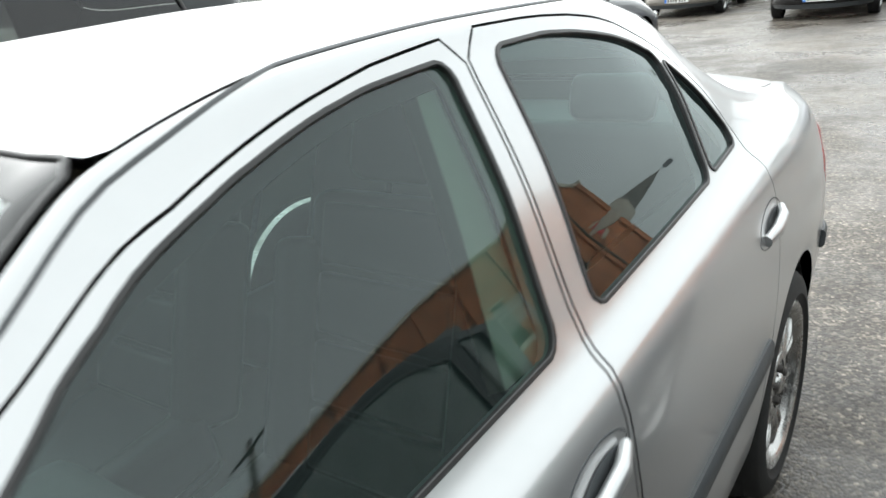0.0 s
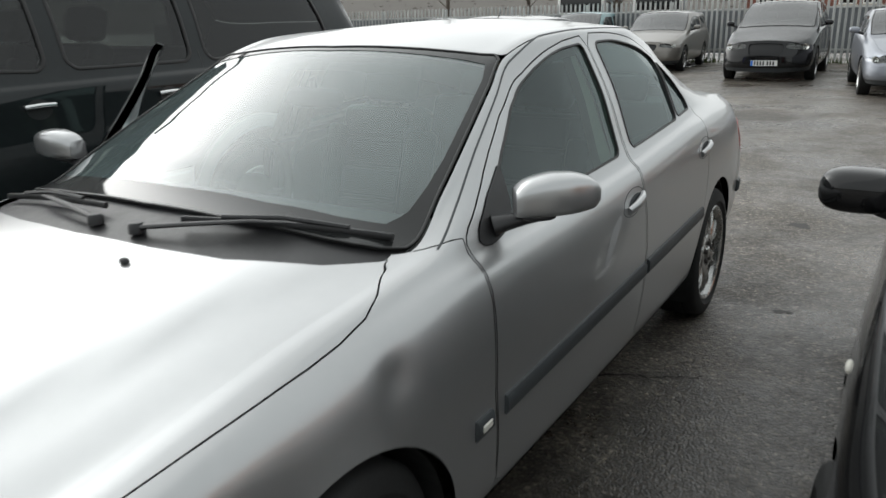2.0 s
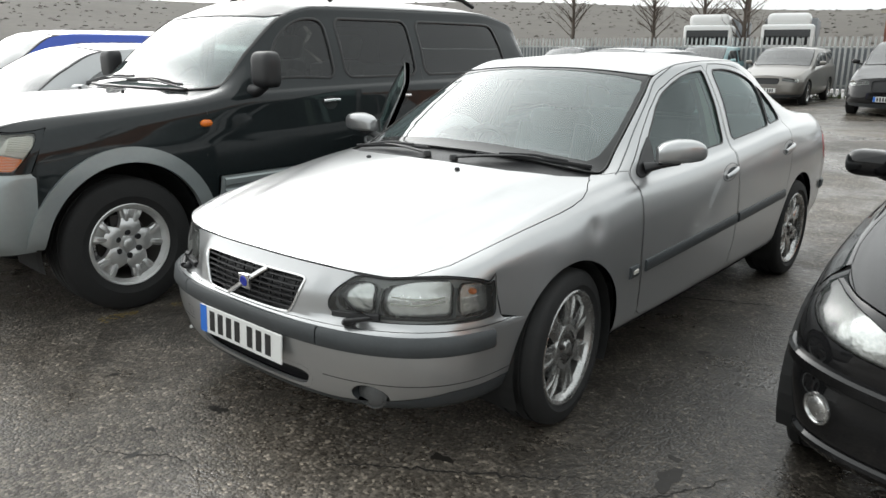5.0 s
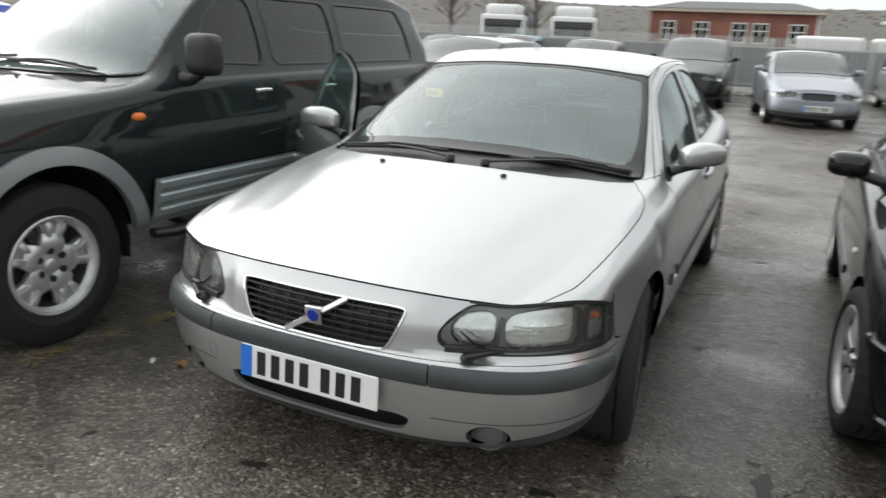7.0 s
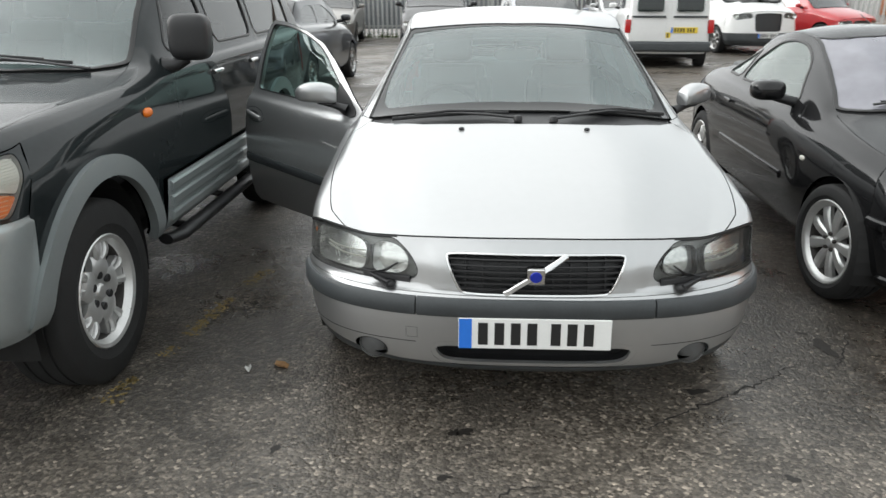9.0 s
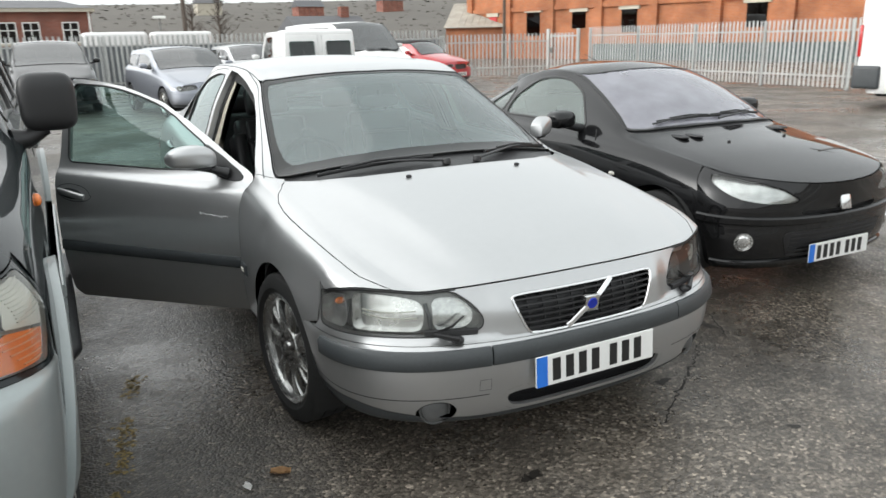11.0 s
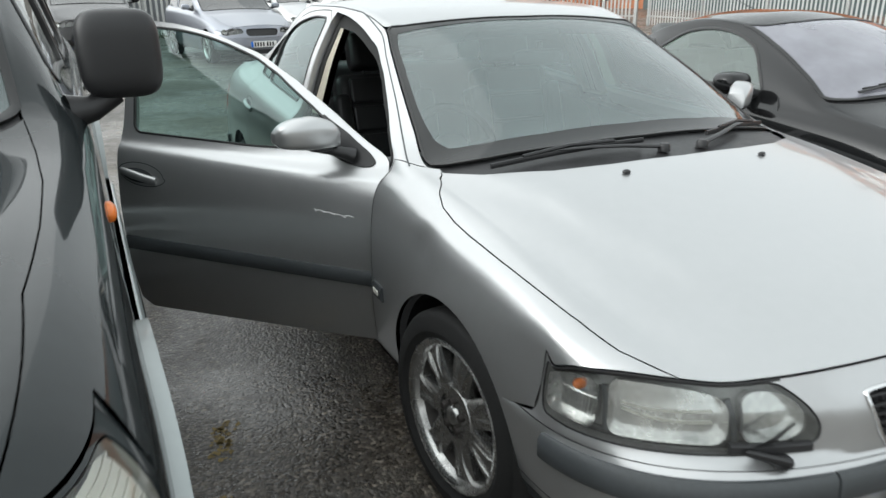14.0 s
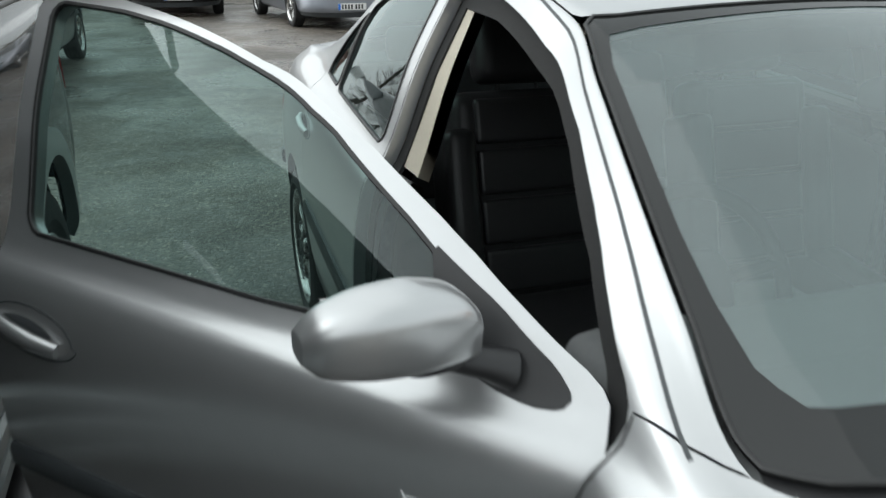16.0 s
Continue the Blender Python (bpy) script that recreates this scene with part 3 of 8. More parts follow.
        return float(self.P([yy], [s])[0, 0])


class Nose(Surface):
    """The front (or rear) end: rows of rounded plan curves from low to high. a runs across from -1 (right) to 1 (left), b counts the rows."""
    scale = 0.09
    proud = None
    edge = None

    def __init__(self, hull, rows, top=True, edge=False):
        self.rows = []
        for zc, zo, yn, ye, n in rows:
            self.rows.append([zc, zo, yn, ye, n, hull.x_at(ye, zo)])
        self.R = np.array(self.rows)
        self.idx = np.arange(len(rows), dtype=float)
        self.width = self.R[:, 5].max()
        self.scale_a = self.width
        g = np.meshgrid(np.linspace(0, 1, 121), np.linspace(0, len(rows) - 1, 161), indexing="ij")
        self.ga, self.gb = g[0].ravel(), g[1].ravel()
        self.table = None
        self.top = None
        if edge:
            bb = np.linspace(0, len(rows) - 1, 61)
            self.edge = (bb, np.array([hull.x_at(y, z) for y, z in zip(pchip(self.idx, self.R[:, 3], bb), pchip(self.idx, self.R[:, 1], bb))]))
        if top:
            aa = np.linspace(0, 1, 161)
            p = self.P(aa, np.full(161, self.idx[-1]))
            on = hull.by_x(p[:, :2])
            zt = hull.P(on[:, 0], on[:, 1])[:, 2] - 0.002
            self.top = (aa, zt - p[:, 2])
        self.table = self.P(self.ga, self.gb)
        d = self.P(np.array([0.5]), np.array([1.0])), self.N(np.array([0.5]), np.array([1.0]))
        if d[1][0, 0] < 0:
            self.flip = -1.0

    def P(self, a, b):
        a, b = np.asarray(a, float), np.asarray(b, float)
        zc, zo, yn, ye, n, wn = (pchip(self.idx, self.R[:, c], b) for c in range(6))
        if self.edge is not None:
            wn = np.interp(b, *self.edge)
        phi = np.abs(a) * math.pi / 2
        r = (np.abs(np.cos(phi)) ** n + np.abs(np.sin(phi)) ** n) ** (-1 / n)
        x, y = wn * r * np.sin(phi), ye - (ye - yn) * r * np.cos(phi)
        z = zc + (zo - zc) * (x / wn) ** 2
        if self.proud is not None:
            x0, x1, d = self.proud
            t = np.clip((x1 - np.abs(x)) / (x1 - x0), 0, 1)
            y = y - d * (t * t * (3 - 2 * t) - 0.5) * np.clip((b - 4.7) / 0.5, 0, 1) * np.clip((7.0 - b) / 0.6, 0, 1) * np.clip((0.9 - np.abs(a)) / 0.3, 0, 1)
        if self.top is not None:
            z = z + np.interp(np.abs(a), *self.top) * np.clip(b - self.idx[-1] + 1, 0, 1) ** 1.5
        return np.stack([np.where(a < 0, -x, x), y, z], 1)

    def by_xz(self, pts):
        q = np.asarray(pts, float)
        i = np.array([int(np.argmin((self.table[:, 0] - abs(x)) ** 2 + (self.table[:, 2] - z) ** 2)) for x, z in q])
        a, b = self.ga[i].copy(), self.gb[i].copy()
        e = 1e-3
        for _ in range(4):
            p = self.P(a, b)
            ja, jb = (self.P(a + e, b) - p) / e, (self.P(a, b + e) - p) / e
            det = ja[:, 0] * jb[:, 2] - jb[:, 0] * ja[:, 2]
            det = np.where(np.abs(det) < 1e-6, 1e9, det)
            rx, rz = np.abs(q[:, 0]) - p[:, 0], q[:, 1] - p[:, 2]
            a = np.clip(a + (rx * jb[:, 2] - jb[:, 0] * rz) / det, 0, 1)
            b = np.clip(b + (ja[:, 0] * rz - rx * ja[:, 2]) / det, 0, self.idx[-1])
        return np.stack([np.where(q[:, 0] < 0, -a, a), b], 1)


# ---- ground ----
bm = bmesh.new()
bmesh.ops.create_grid(bm, x_segments=2, y_segments=2, size=900)
for v in bm.verts:
    v.co.z = GROUND
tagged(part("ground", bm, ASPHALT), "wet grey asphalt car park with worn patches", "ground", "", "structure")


# ---- car parts ----
def arc(cy, cz, r, a0, a1, n=20):
    """Side view arc about (cy, cz), angles in degrees from +y towards +z."""
    return [(cy + r * math.cos(radians(a0 + (a1 - a0) * i / n)), cz + r * math.sin(radians(a0 + (a1 - a0) * i / n))) for i in range(n + 1)]


def wheel(parent, at, R, rr, width, style, spokes, mat, side, label, proto=None, steer=0.0):
    """A wheel: tyre, rim with spokes, brake disc. x points outwards."""
    root = new("wheel")
    root.parent = parent
    root.empty_display_size = 0.1
    root.matrix_basis = pose(*at, 0, 0, steer) @ (Matrix.Identity(4) if side > 0 else pose(0, 0, 0, 0, 0, 180))
    if label:
        root["label"] = label
    if proto:
        for ch in proto.children:
            same_part(ch, root)
        return root
    h = width / 2
    bm = bmesh.new()
    sw = R - rr
    prof = [(rr - 0.006, -0.86 * h), (rr + 0.012, -0.93 * h), (rr + 0.45 * sw, -h * 1.02), (R - 0.014, -0.92 * h), (R - 0.003, -0.80 * h)]
    for g in (-0.45, 0.0, 0.45):
        prof += [(R, (g - 0.05) * h), (R - 0.007, (g - 0.035) * h), (R - 0.007, (g + 0.035) * h), (R, (g + 0.05) * h)]
    prof += [(R - 0.003, 0.80 * h), (R - 0.014, 0.92 * h), (R - 0.022, 0.955 * h), (rr + 0.45 * sw, h * 1.02), (rr + 0.32 * sw, h * 1.025), (rr + 0.30 * sw, h * 1.005), (rr + 0.012, 0.93 * h), (rr - 0.006, 0.86 * h)]
    lathe(bm, prof, 72)
    part("tyre", bm, TYRE, root, "black rubber tyre", 35)
    bm = bmesh.new()
    lathe(bm, [(rr - 0.05, -0.8 * h), (rr - 0.035, 0.0), (rr - 0.026, 0.5 * h), (rr - 0.020, 0.74 * h)], 72)
    part("rim_barrel", bm, BARREL, root, "brake-dusted inner rim", 40)
    bm = bmesh.new()
    lathe(bm, [(rr - 0.026, 0.66 * h), (rr - 0.016, 0.80 * h), (rr - 0.010, 0.90 * h), (rr + 0.004, 0.95 * h), (rr + 0.010, 0.91 * h), (rr + 0.002, 0.85 * h)], 72)
    face = (0.76 if style == "seven" else 0.62) * h
    hubr = 0.26 * rr
    lathe(bm, [(0.0, face + 0.012), (0.10 * rr, face + 0.013), (0.125 * rr, face + 0.009), (0.14 * rr, face + 0.0), (hubr, face - 0.002), (hubr + 0.012, face - 0.012), (hubr + 0.012, face - 0.05), (0.0, face - 0.05)], 36)

    def bar(ang, r0, r1, w0, w1, skew=0.0, dish=0.012, thick=0.030, lift=0.0):
        n = 5
        rows = []
        for i in range(n + 1):
            t = i / n
            r = r0 + (r1 - r0) * t
            w = (w0 + (w1 - w0) * t) / 2
            a = ang + skew * t
            hx = face + dish * math.sin(math.pi * min(1, t * 0.9)) - 0.006 * t + lift * t
            d, p = Vector((0, math.sin(a), math.cos(a))), Vector((0, math.cos(a), -math.sin(a)))
            rows.append([bm.verts.new(d * r + p * (w * q) + Vector((hx + e, 0, 0))) for q, e in ((-1.0, -thick), (-1.0, -0.010), (-0.62, 0.0), (0.62, 0.0), (1.0, -0.010), (1.0, -thick))])
        for a_, b_ in zip(rows, rows[1:]):
            for k in range(5):
                bm.faces.new((a_[k], a_[k + 1], b_[k + 1], b_[k]))
    for k in range(spokes):
        c = 2 * math.pi * k / spokes + 0.2
        if style == "seven" and k == 0:
            lathe(bm, [(0.30 * rr, face + 0.004), (0.40 * rr, face + 0.003), (0.43 * rr, face - 0.012), (0.43 * rr, face - 0.04)], 36)
        if style == "seven":
            bar(c, 0.22 * rr, rr - 0.012, 0.36 * rr, 0.42 * rr, 0.0, 0.004, 0.034)
            for sg in (-1, 1):
                bar(c + sg * 0.11, 0.46 * rr, rr - 0.016, 0.05 * rr, 0.11 * rr, sg * 0.05, 0.009, 0.02)
        elif style == "wide":
            bar(c, 0.2 * rr, 0.66 * rr, 0.66 * rr, 0.44 * rr, 0.0, 0.02, 0.04)
            bar(c, 0.60 * rr, rr - 0.014, 0.43 * rr, 0.70 * rr, 0.0, 0.008, 0.04)
            for sg in (-1, 1):
                bar(c + sg * 0.17, 0.50 * rr, 0.96 * rr, 0.10 * rr, 0.16 * rr, sg * 0.06, 0.026, 0.02)
        else:
            bar(c, 0.2 * rr, rr - 0.012, 0.20 * rr, 0.33 * rr, 0.0, 0.014)
    part("rim", bm, mat, root, "worn alloy rim", 40)
    nuts = 6 if style == "wide" else 5
    for k in range(nuts):
        a = 2 * math.pi * k / nuts
        rn = 0.205 * rr if style != "wide" else 0.30 * rr
        bm = bmesh.new()
        kn = 1.6 if style == "wide" else 1.0
        lathe(bm, [(0.0, 0.002), (0.042 * kn * rr, 0.002), (0.05 * kn * rr, -0.004), (0.05 * kn * rr, -0.02)], 10, pose(face + 0.012, rn * math.sin(a), rn * math.cos(a)))
        part("wheel_nut", bm, IRON if style != "wide" else PLASTIC, root, "", 40)
    bm = bmesh.new()
    lathe(bm, [(0.05, 0.0), (0.66 * rr, 0.0), (0.66 * rr, -0.02), (0.05, -0.02)], 40, pose(0.15 * h, 0, 0))
    box(bm, 0.0 * h, 0.35 * h, -0.32 * rr, 0.32 * rr, 0.42 * rr, 0.74 * rr, 0.01)
    part("brake", bm, IRON, root, "rusty brake disc and caliper", 40)
    return root


def plate(parent, m, front=True, w=0.52, h=0.111, name="number_plate"):
    """A number plate with a blue band; its characters are plain bars. It faces -y."""
    bm = bmesh.new()
    box(bm, -w / 2, w / 2, -0.004, 0.004, -h / 2, h / 2, 0.003, 1, m)
    pl = part(name, bm, PLATEWHITE if front else PLATEYELLOW, parent, "white number plate with black bars" if front else "yellow number plate with black bars")
    bm = bmesh.new()
    box(bm, -w / 2 + 0.002, -w / 2 + 0.046, -0.0055, -0.003, -h / 2 + 0.002, h / 2 - 0.002, 0, 1, m)
    part("plate_band", bm, PLATEBLUE, pl, "blue band")
    cw = (w - 0.046 - 0.05) / 7.9
    for k in range(7):
        x = -w / 2 + 0.062 + k * cw * 1.04 + (0.45 * cw if k > 3 else 0)
        bm = bmesh.new()
        box(bm, x + cw * 0.1, x + cw * 0.72, -0.0055, -0.003, -0.36 * h, 0.36 * h, 0.0, 1, m)
        part("plate_bar", bm, INK, pl)
    return pl


def seat(parent, x, y, z, width=0.50, mat=None, name="front_seat", recline=18, head=True):
    mat = mat or LEATHER
    bm = bmesh.new()
    box(bm, -width / 2, width / 2, -0.26, 0.26, 0.0, 0.16, 0.06, 4, pose(x, y, z, 6))
    box(bm, -width / 2 - 0.015, -width / 2 + 0.08, -0.25, 0.24, 0.05, 0.20, 0.035, 3, pose(x, y, z, 6))
    box(bm, width / 2 - 0.08, width / 2 + 0.015, -0.25, 0.24, 0.05, 0.20, 0.035, 3, pose(x, y, z, 6))
    s = part(name, bm, mat, parent, "black leather car seat", 50)
    bm = bmesh.new()
    b = pose(x, y + 0.24, z + 0.13, -recline)
    box(bm, -width / 2 + 0.03, width / 2 - 0.03, -0.05, 0.07, 0.0, 0.60, 0.05, 4, b)
    part("backrest", bm, mat, s, "", 50)
    for k in range(4):
        bm = bmesh.new()
        box(bm, -width / 2 + 0.09, width / 2 - 0.09, -0.066, 0.0, 0.05 + 0.135 * k, 0.17 + 0.135 * k, 0.014, 3, b)
        part("cushion_panel", bm, mat, s, "", 50)
    for sg in (-1, 1):
        bm = bmesh.new()
        box(bm, sg * (width / 2 - 0.035) - 0.045, sg * (width / 2 - 0.035) + 0.045, -0.10, 0.06, 0.03, 0.50, 0.035, 3, b)
        part("side_bolster", bm, mat, s, "", 50)
    if head:
        bm = bmesh.new()
        box(bm, -0.13, 0.13, -0.05, 0.06, 0.62, 0.80, 0.045, 4, b)
        for sg in (-1, 1):
            tube(bm, [b @ Vector((sg * 0.06, 0.01, 0.56)), b @ Vector((sg * 0.06, 0.01, 0.66))], 0.007)
        part("headrest", bm, mat, s, "", 50)
    return s


def steering_wheel(parent, x, y, z):
    m = pose(x, y, z, 62)
    bm = bmesh.new()
    tube(bm, [m @ Vector((0.185 * math.cos(a), 0.185 * math.sin(a), 0)) for a in (2 * math.pi * k / 40 for k in range(40))], 0.016, 10, True, 1.0, (0, 0.9, 0.4))
    for a in (0.15, math.pi - 0.15, -1.57):
        tube(bm, [m @ Vector((0.05 * math.cos(a), 0.05 * math.sin(a), -0.02)), m @ Vector((0.18 * math.cos(a), 0.18 * math.sin(a), 0))], 0.018, 8, False, 0.5)
    blob(bm, (0, 0, -0.02), (0.075, 0.075, 0.035), 3, 20, 12, m)
    return part("steering_wheel", bm, MATTBLACK, parent, "black leather steering wheel", 50)


def wiper(parent, pts, blade, name="wiper"):
    """A wiper arm along points and its blade."""
    bm = bmesh.new()
    tube(bm, pts, [0.011, 0.010, 0.008, 0.005][:len(pts)], 8, False, 0.6)
    w = part(name, bm, PLASTIC, parent, "black windscreen wiper", 50)
    bm = bmesh.new()
    a, b = Vector(blade[0]), Vector(blade[1])
    n = 9
    tube(bm, [a.lerp(b, i / n) + Vector((0, 0, 0.007 * math.sin(math.pi * i / n))) for i in range(n + 1)], 0.0065, 6, False, 1.4)
    tube(bm, [a.lerp(b, 0.2) + Vector((0, 0, 0.014)), a.lerp(b, 0.5) + Vector((0, 0, 0.024)), a.lerp(b, 0.8) + Vector((0, 0, 0.014))], 0.006, 6)
    part("wiper_blade", bm, PLASTIC, w, "", 50)
    return w


def reflector_bowl(parent, at, r, aim, name="reflector", mat=None, bulb=True, depth=0.055):
    m = Matrix.Translation(at) @ Vector(aim).to_track_quat("X", "Z").to_matrix().to_4x4()
    bm = bmesh.new()
    lathe(bm, [(0.006, -depth), (0.4 * r, -0.8 * depth), (0.75 * r, -0.42 * depth), (0.94 * r, -0.1 * depth), (r, 0.0), (r * 1.04, 0.002), (r * 1.05, -0.01)], 28, m)
    o = part(name, bm, mat or REFLECTOR, parent, "", 30)
    if bulb:
        bm = bmesh.new()
        blob(bm, (-0.5 * depth, 0, 0), (0.016, 0.010, 0.010), 2, 12, 8, m)
        part("bulb", bm, FROST, o, "", 60)
    return o


def mirror_list(pts):
    """The outline of a half (left, b >= 0) closed across the middle."""
    h = [tuple(p) for p in pts]
    return h + [(a, -b) for a, b in reversed(h) if b > 1e-6]


def round_ab(pts, ka, kb, most=0.012):
    """Rounds the corners of an outline given in a surface's own (a, b), at its true proportions."""
    k = np.array([ka, kb])
    return tidy(np.asarray(pts, float) * k, 2, 0.3, most) / k


# ---- the silver saloon ----
def silver_saloon():
    car = empty("silver_saloon", pose(0, 0, GROUND), "silver four-door saloon car, driver's door open, on wet asphalt", "car")
    car.matrix_world = Matrix.Identity(4)
    H = Hull(
        w=[(-0.9, 0.74), (-0.75, 0.800), (-0.6, 0.838), (-0.42, 0.856), (-0.2, 0.880), (0, 0.893), (0.5, 0.902), (1.6, 0.904), (2.4, 0.902), (2.9, 0.890), (3.3, 0.855), (3.7, 0.76)],
        zs=[(-0.9, 0.205), (0.5, 0.205), (3.7, 0.225)],
        zw=[(-0.9, 0.47), (-0.42, 0.50), (0, 0.53), (1, 0.545), (3.7, 0.56)],
        zb=[(-0.9, 0.60), (-0.75, 0.650), (-0.6, 0.695), (-0.42, 0.736), (-0.2, 0.778), (0, 0.810), (0.25, 0.848), (0.5, 0.870), (1.0, 0.888), (1.55, 0.914), (2.0, 0.945), (2.36, 0.970), (2.8, 0.978), (3.3, 0.965), (3.7, 0.93)],
        xb=[(-0.9, 0.59), (-0.75, 0.700), (-0.6, 0.772), (-0.42, 0.816), (-0.2, 0.815), (0, 0.808), (0.25, 0.808), (0.6, 0.815), (1.55, 0.815), (2.36, 0.806), (2.7, 0.785), (3.2, 0.745), (3.7, 0.66)],
        xe=[(-0.9, 0.46), (-0.75, 0.57), (-0.6, 0.640), (-0.42, 0.684), (-0.2, 0.706), (0, 0.718), (0.3, 0.733), (0.44, 0.733), (0.6, 0.705), (0.8, 0.665), (1.0, 0.620), (1.15, 0.588), (1.4, 0.597), (1.7, 0.602), (2.1, 0.598), (2.4, 0.590), (2.7, 0.588), (2.95, 0.608), (3.1, 0.64), (3.3, 0.665), (3.7, 0.60)],
        ze=[(-0.9, 0.632), (-0.75, 0.670), (-0.6, 0.716), (-0.42, 0.760), (-0.2, 0.809), (0, 0.846), (0.3, 0.886), (0.44, 0.905), (0.6, 0.990), (0.8, 1.100), (1.0, 1.205), (1.15, 1.286), (1.4, 1.338), (1.7, 1.350), (2.1, 1.345), (2.4, 1.290), (2.7, 1.170), (2.95, 1.052), (3.1, 1.002), (3.3, 0.982), (3.7, 0.945)],
        zt=[(-0.9, 0.668), (-0.8, 0.697), (-0.6, 0.764), (-0.4, 0.818), (-0.2, 0.866), (0, 0.908), (0.2, 0.938), (0.3, 0.962), (0.5, 1.060), (0.8, 1.205), (1.05, 1.312), (1.15, 1.338), (1.3, 1.360), (1.6, 1.381), (1.9, 1.394), (2.2, 1.384), (2.5, 1.322), (2.8, 1.196), (3.05, 1.064), (3.15, 1.024), (3.4, 1.010), (3.7, 0.985)],
    )
    H.dents = [(0.17, 0.735, 0.05, 0.010, 1)]
    H.crest = (-0.85, 0.42, 0.36, 0.68, 0.013, 0.022)
    HZ = 0.283
    N = Nose(H, [(0.190, 0.205, -0.800, -0.343, 2.5), (0.225, 0.232, -0.845, -0.348, 2.7), (0.330, 0.330, -0.874, -0.349, 2.8), (0.425, 0.420, -0.885, -0.326, 2.8), (0.498, 0.496, -0.883, -0.290, 2.7), (0.520, 0.531, -0.862, -0.420, 2.25), (0.600, 0.610, -0.848, -0.432, 2.2), (0.690, 0.684, -0.800, -0.437, 2.2)])
    N.proud = (0.325, 0.405, 0.013)
    N.table = N.P(N.ga, N.gb)
    # hood and fenders
    aa = np.linspace(0, 1, 60)
    ab = np.linspace(0, 1, 140)
    top = N.P(ab, np.full(140, 7.0))
    edge = H.by_x([(x, y + 0.0015) for x, y, _ in top])
    seam = H.by_x([(0.712, 0.385), (0.722, 0.345), (0.748, 0.295), (0.780, 0.240), (0.800, 0.175), (0.806, 0.090), (0.805, 0.0), (0.802, -0.10), (0.796, -0.21), (0.783, -0.340), (0.766, -0.450), (0.742, -0.560)])
    xs = top[:, 0]
    front = [tuple(p) for p, x in zip(edge, xs) if x < 0.675]
    corner = front[-1]
    wing = [corner] + [tuple(p) for p, x in zip(edge, xs) if x >= 0.675]
    back = [(0.368, 2.85), (0.280, 2.22), (0.202, 1.70), (0.145, 1.30), (0.108, 0.70), (0.092, 0.0)]
    seam_t = [tuple(p) for p in seam]
    H.panel("bonnet", mirror_list(front + seam_t[::-1] + back), SILVER, car, step=0.03, label="silver bonnet")
    arch = arc(0, HZ, 0.353, 148, 2, 26)
    door_f = [(0.553, 0.885), (0.545, 0.77), (0.523, 0.64), (0.516, 0.55), (0.538, 0.38), (0.56, 0.262), (1.585, 0.262), (1.60, 0.50), (1.612, 0.80), (1.632, 0.93), (1.676, 1.332), (1.45, 1.313), (1.22, 1.252), (1.0, 1.154), (0.80, 1.040), (0.66, 0.955), (0.575, 0.912)]
    low = H.by_z([(-0.432, 0.60), (-0.42, 0.534), (-0.33, 0.505)] + arch + [(0.36, 0.24), (0.40, 0.215), (0.553, 0.215), (0.551, 0.30), (0.532, 0.38), (0.509, 0.55), (0.516, 0.64), (0.538, 0.77), (0.545, 0.875), (0.557, 0.905)])
    fend = wing + [tuple(p) for p in low] + [(0.525, 5.10), (0.485, 4.70), (0.450, 4.15), (0.435, 3.60), (0.425, 3.0)] + seam_t
    for mir in (False, True):
        H.panel("front_wing", fend, SILVER, car, step=0.028, mirror=mir, label="dented silver front wing" if not mir else "silver front wing")
    # side frame: sill, pillars, rear quarter
    rarch = arc(2.715, HZ + 0.005, 0.362, 178, 2, 30)
    door_r = [(1.597, 0.262), (2.31, 0.262), (2.345, 0.36), (2.375, 0.50), (2.43, 0.62), (2.48, 0.75), (2.515, 0.88), (2.535, 0.985), (2.505, 1.090), (2.43, 1.178), (2.36, 1.232), (2.20, 1.293), (2.06, 1.320), (1.90, 1.333), (1.685, 1.336), (1.645, 0.93), (1.625, 0.80), (1.612, 0.50)]
    R = Nose(H, [(0.235, 0.235, 3.56, 3.22, 2.6), (0.40, 0.38, 3.64, 3.24, 2.8), (0.60, 0.58, 3.665, 3.27, 2.8), (0.80, 0.78, 3.645, 3.32, 2.7), (0.985, 0.93, 3.60, 3.40, 2.6)])
    rt = R.P(aa, np.full(60, 4.0))
    redge = H.by_x([(x, y - 0.003) for x, y, _ in rt])
    rside = [tuple(p) for p in redge if p[1] > 3.0]
    rdown = H.by_z([(3.40, 0.92), (3.32, 0.78), (3.27, 0.58), (3.24, 0.38), (3.22, 0.235)])
    rcorner = (float(np.interp(3.0, redge[:, 1], redge[:, 0])), 3.0)
    frame = [tuple(p) for p in H.by_z([(0.553, 0.215), (2.32, 0.215)] + rarch[::1] + [(3.10, 0.235)])] + [tuple(p) for p in rdown[::-1]] + rside[::-1] + [rcorner] + [(y, 3.0) for y in np.linspace(rcorner[0] - 0.04, 0.47, 72)] + [(0.425, 3.0), (0.435, 3.60), (0.450, 4.15), (0.485, 4.70), (0.525, 5.10)] + [tuple(p) for p in H.by_z([(0.557, 0.905), (0.545, 0.875), (0.538, 0.77), (0.516, 0.64), (0.509, 0.55), (0.532, 0.38), (0.551, 0.30)])]
    df, dr = H.by_z(tidy(door_f, 1)), H.by_z(tidy(door_r, 1))
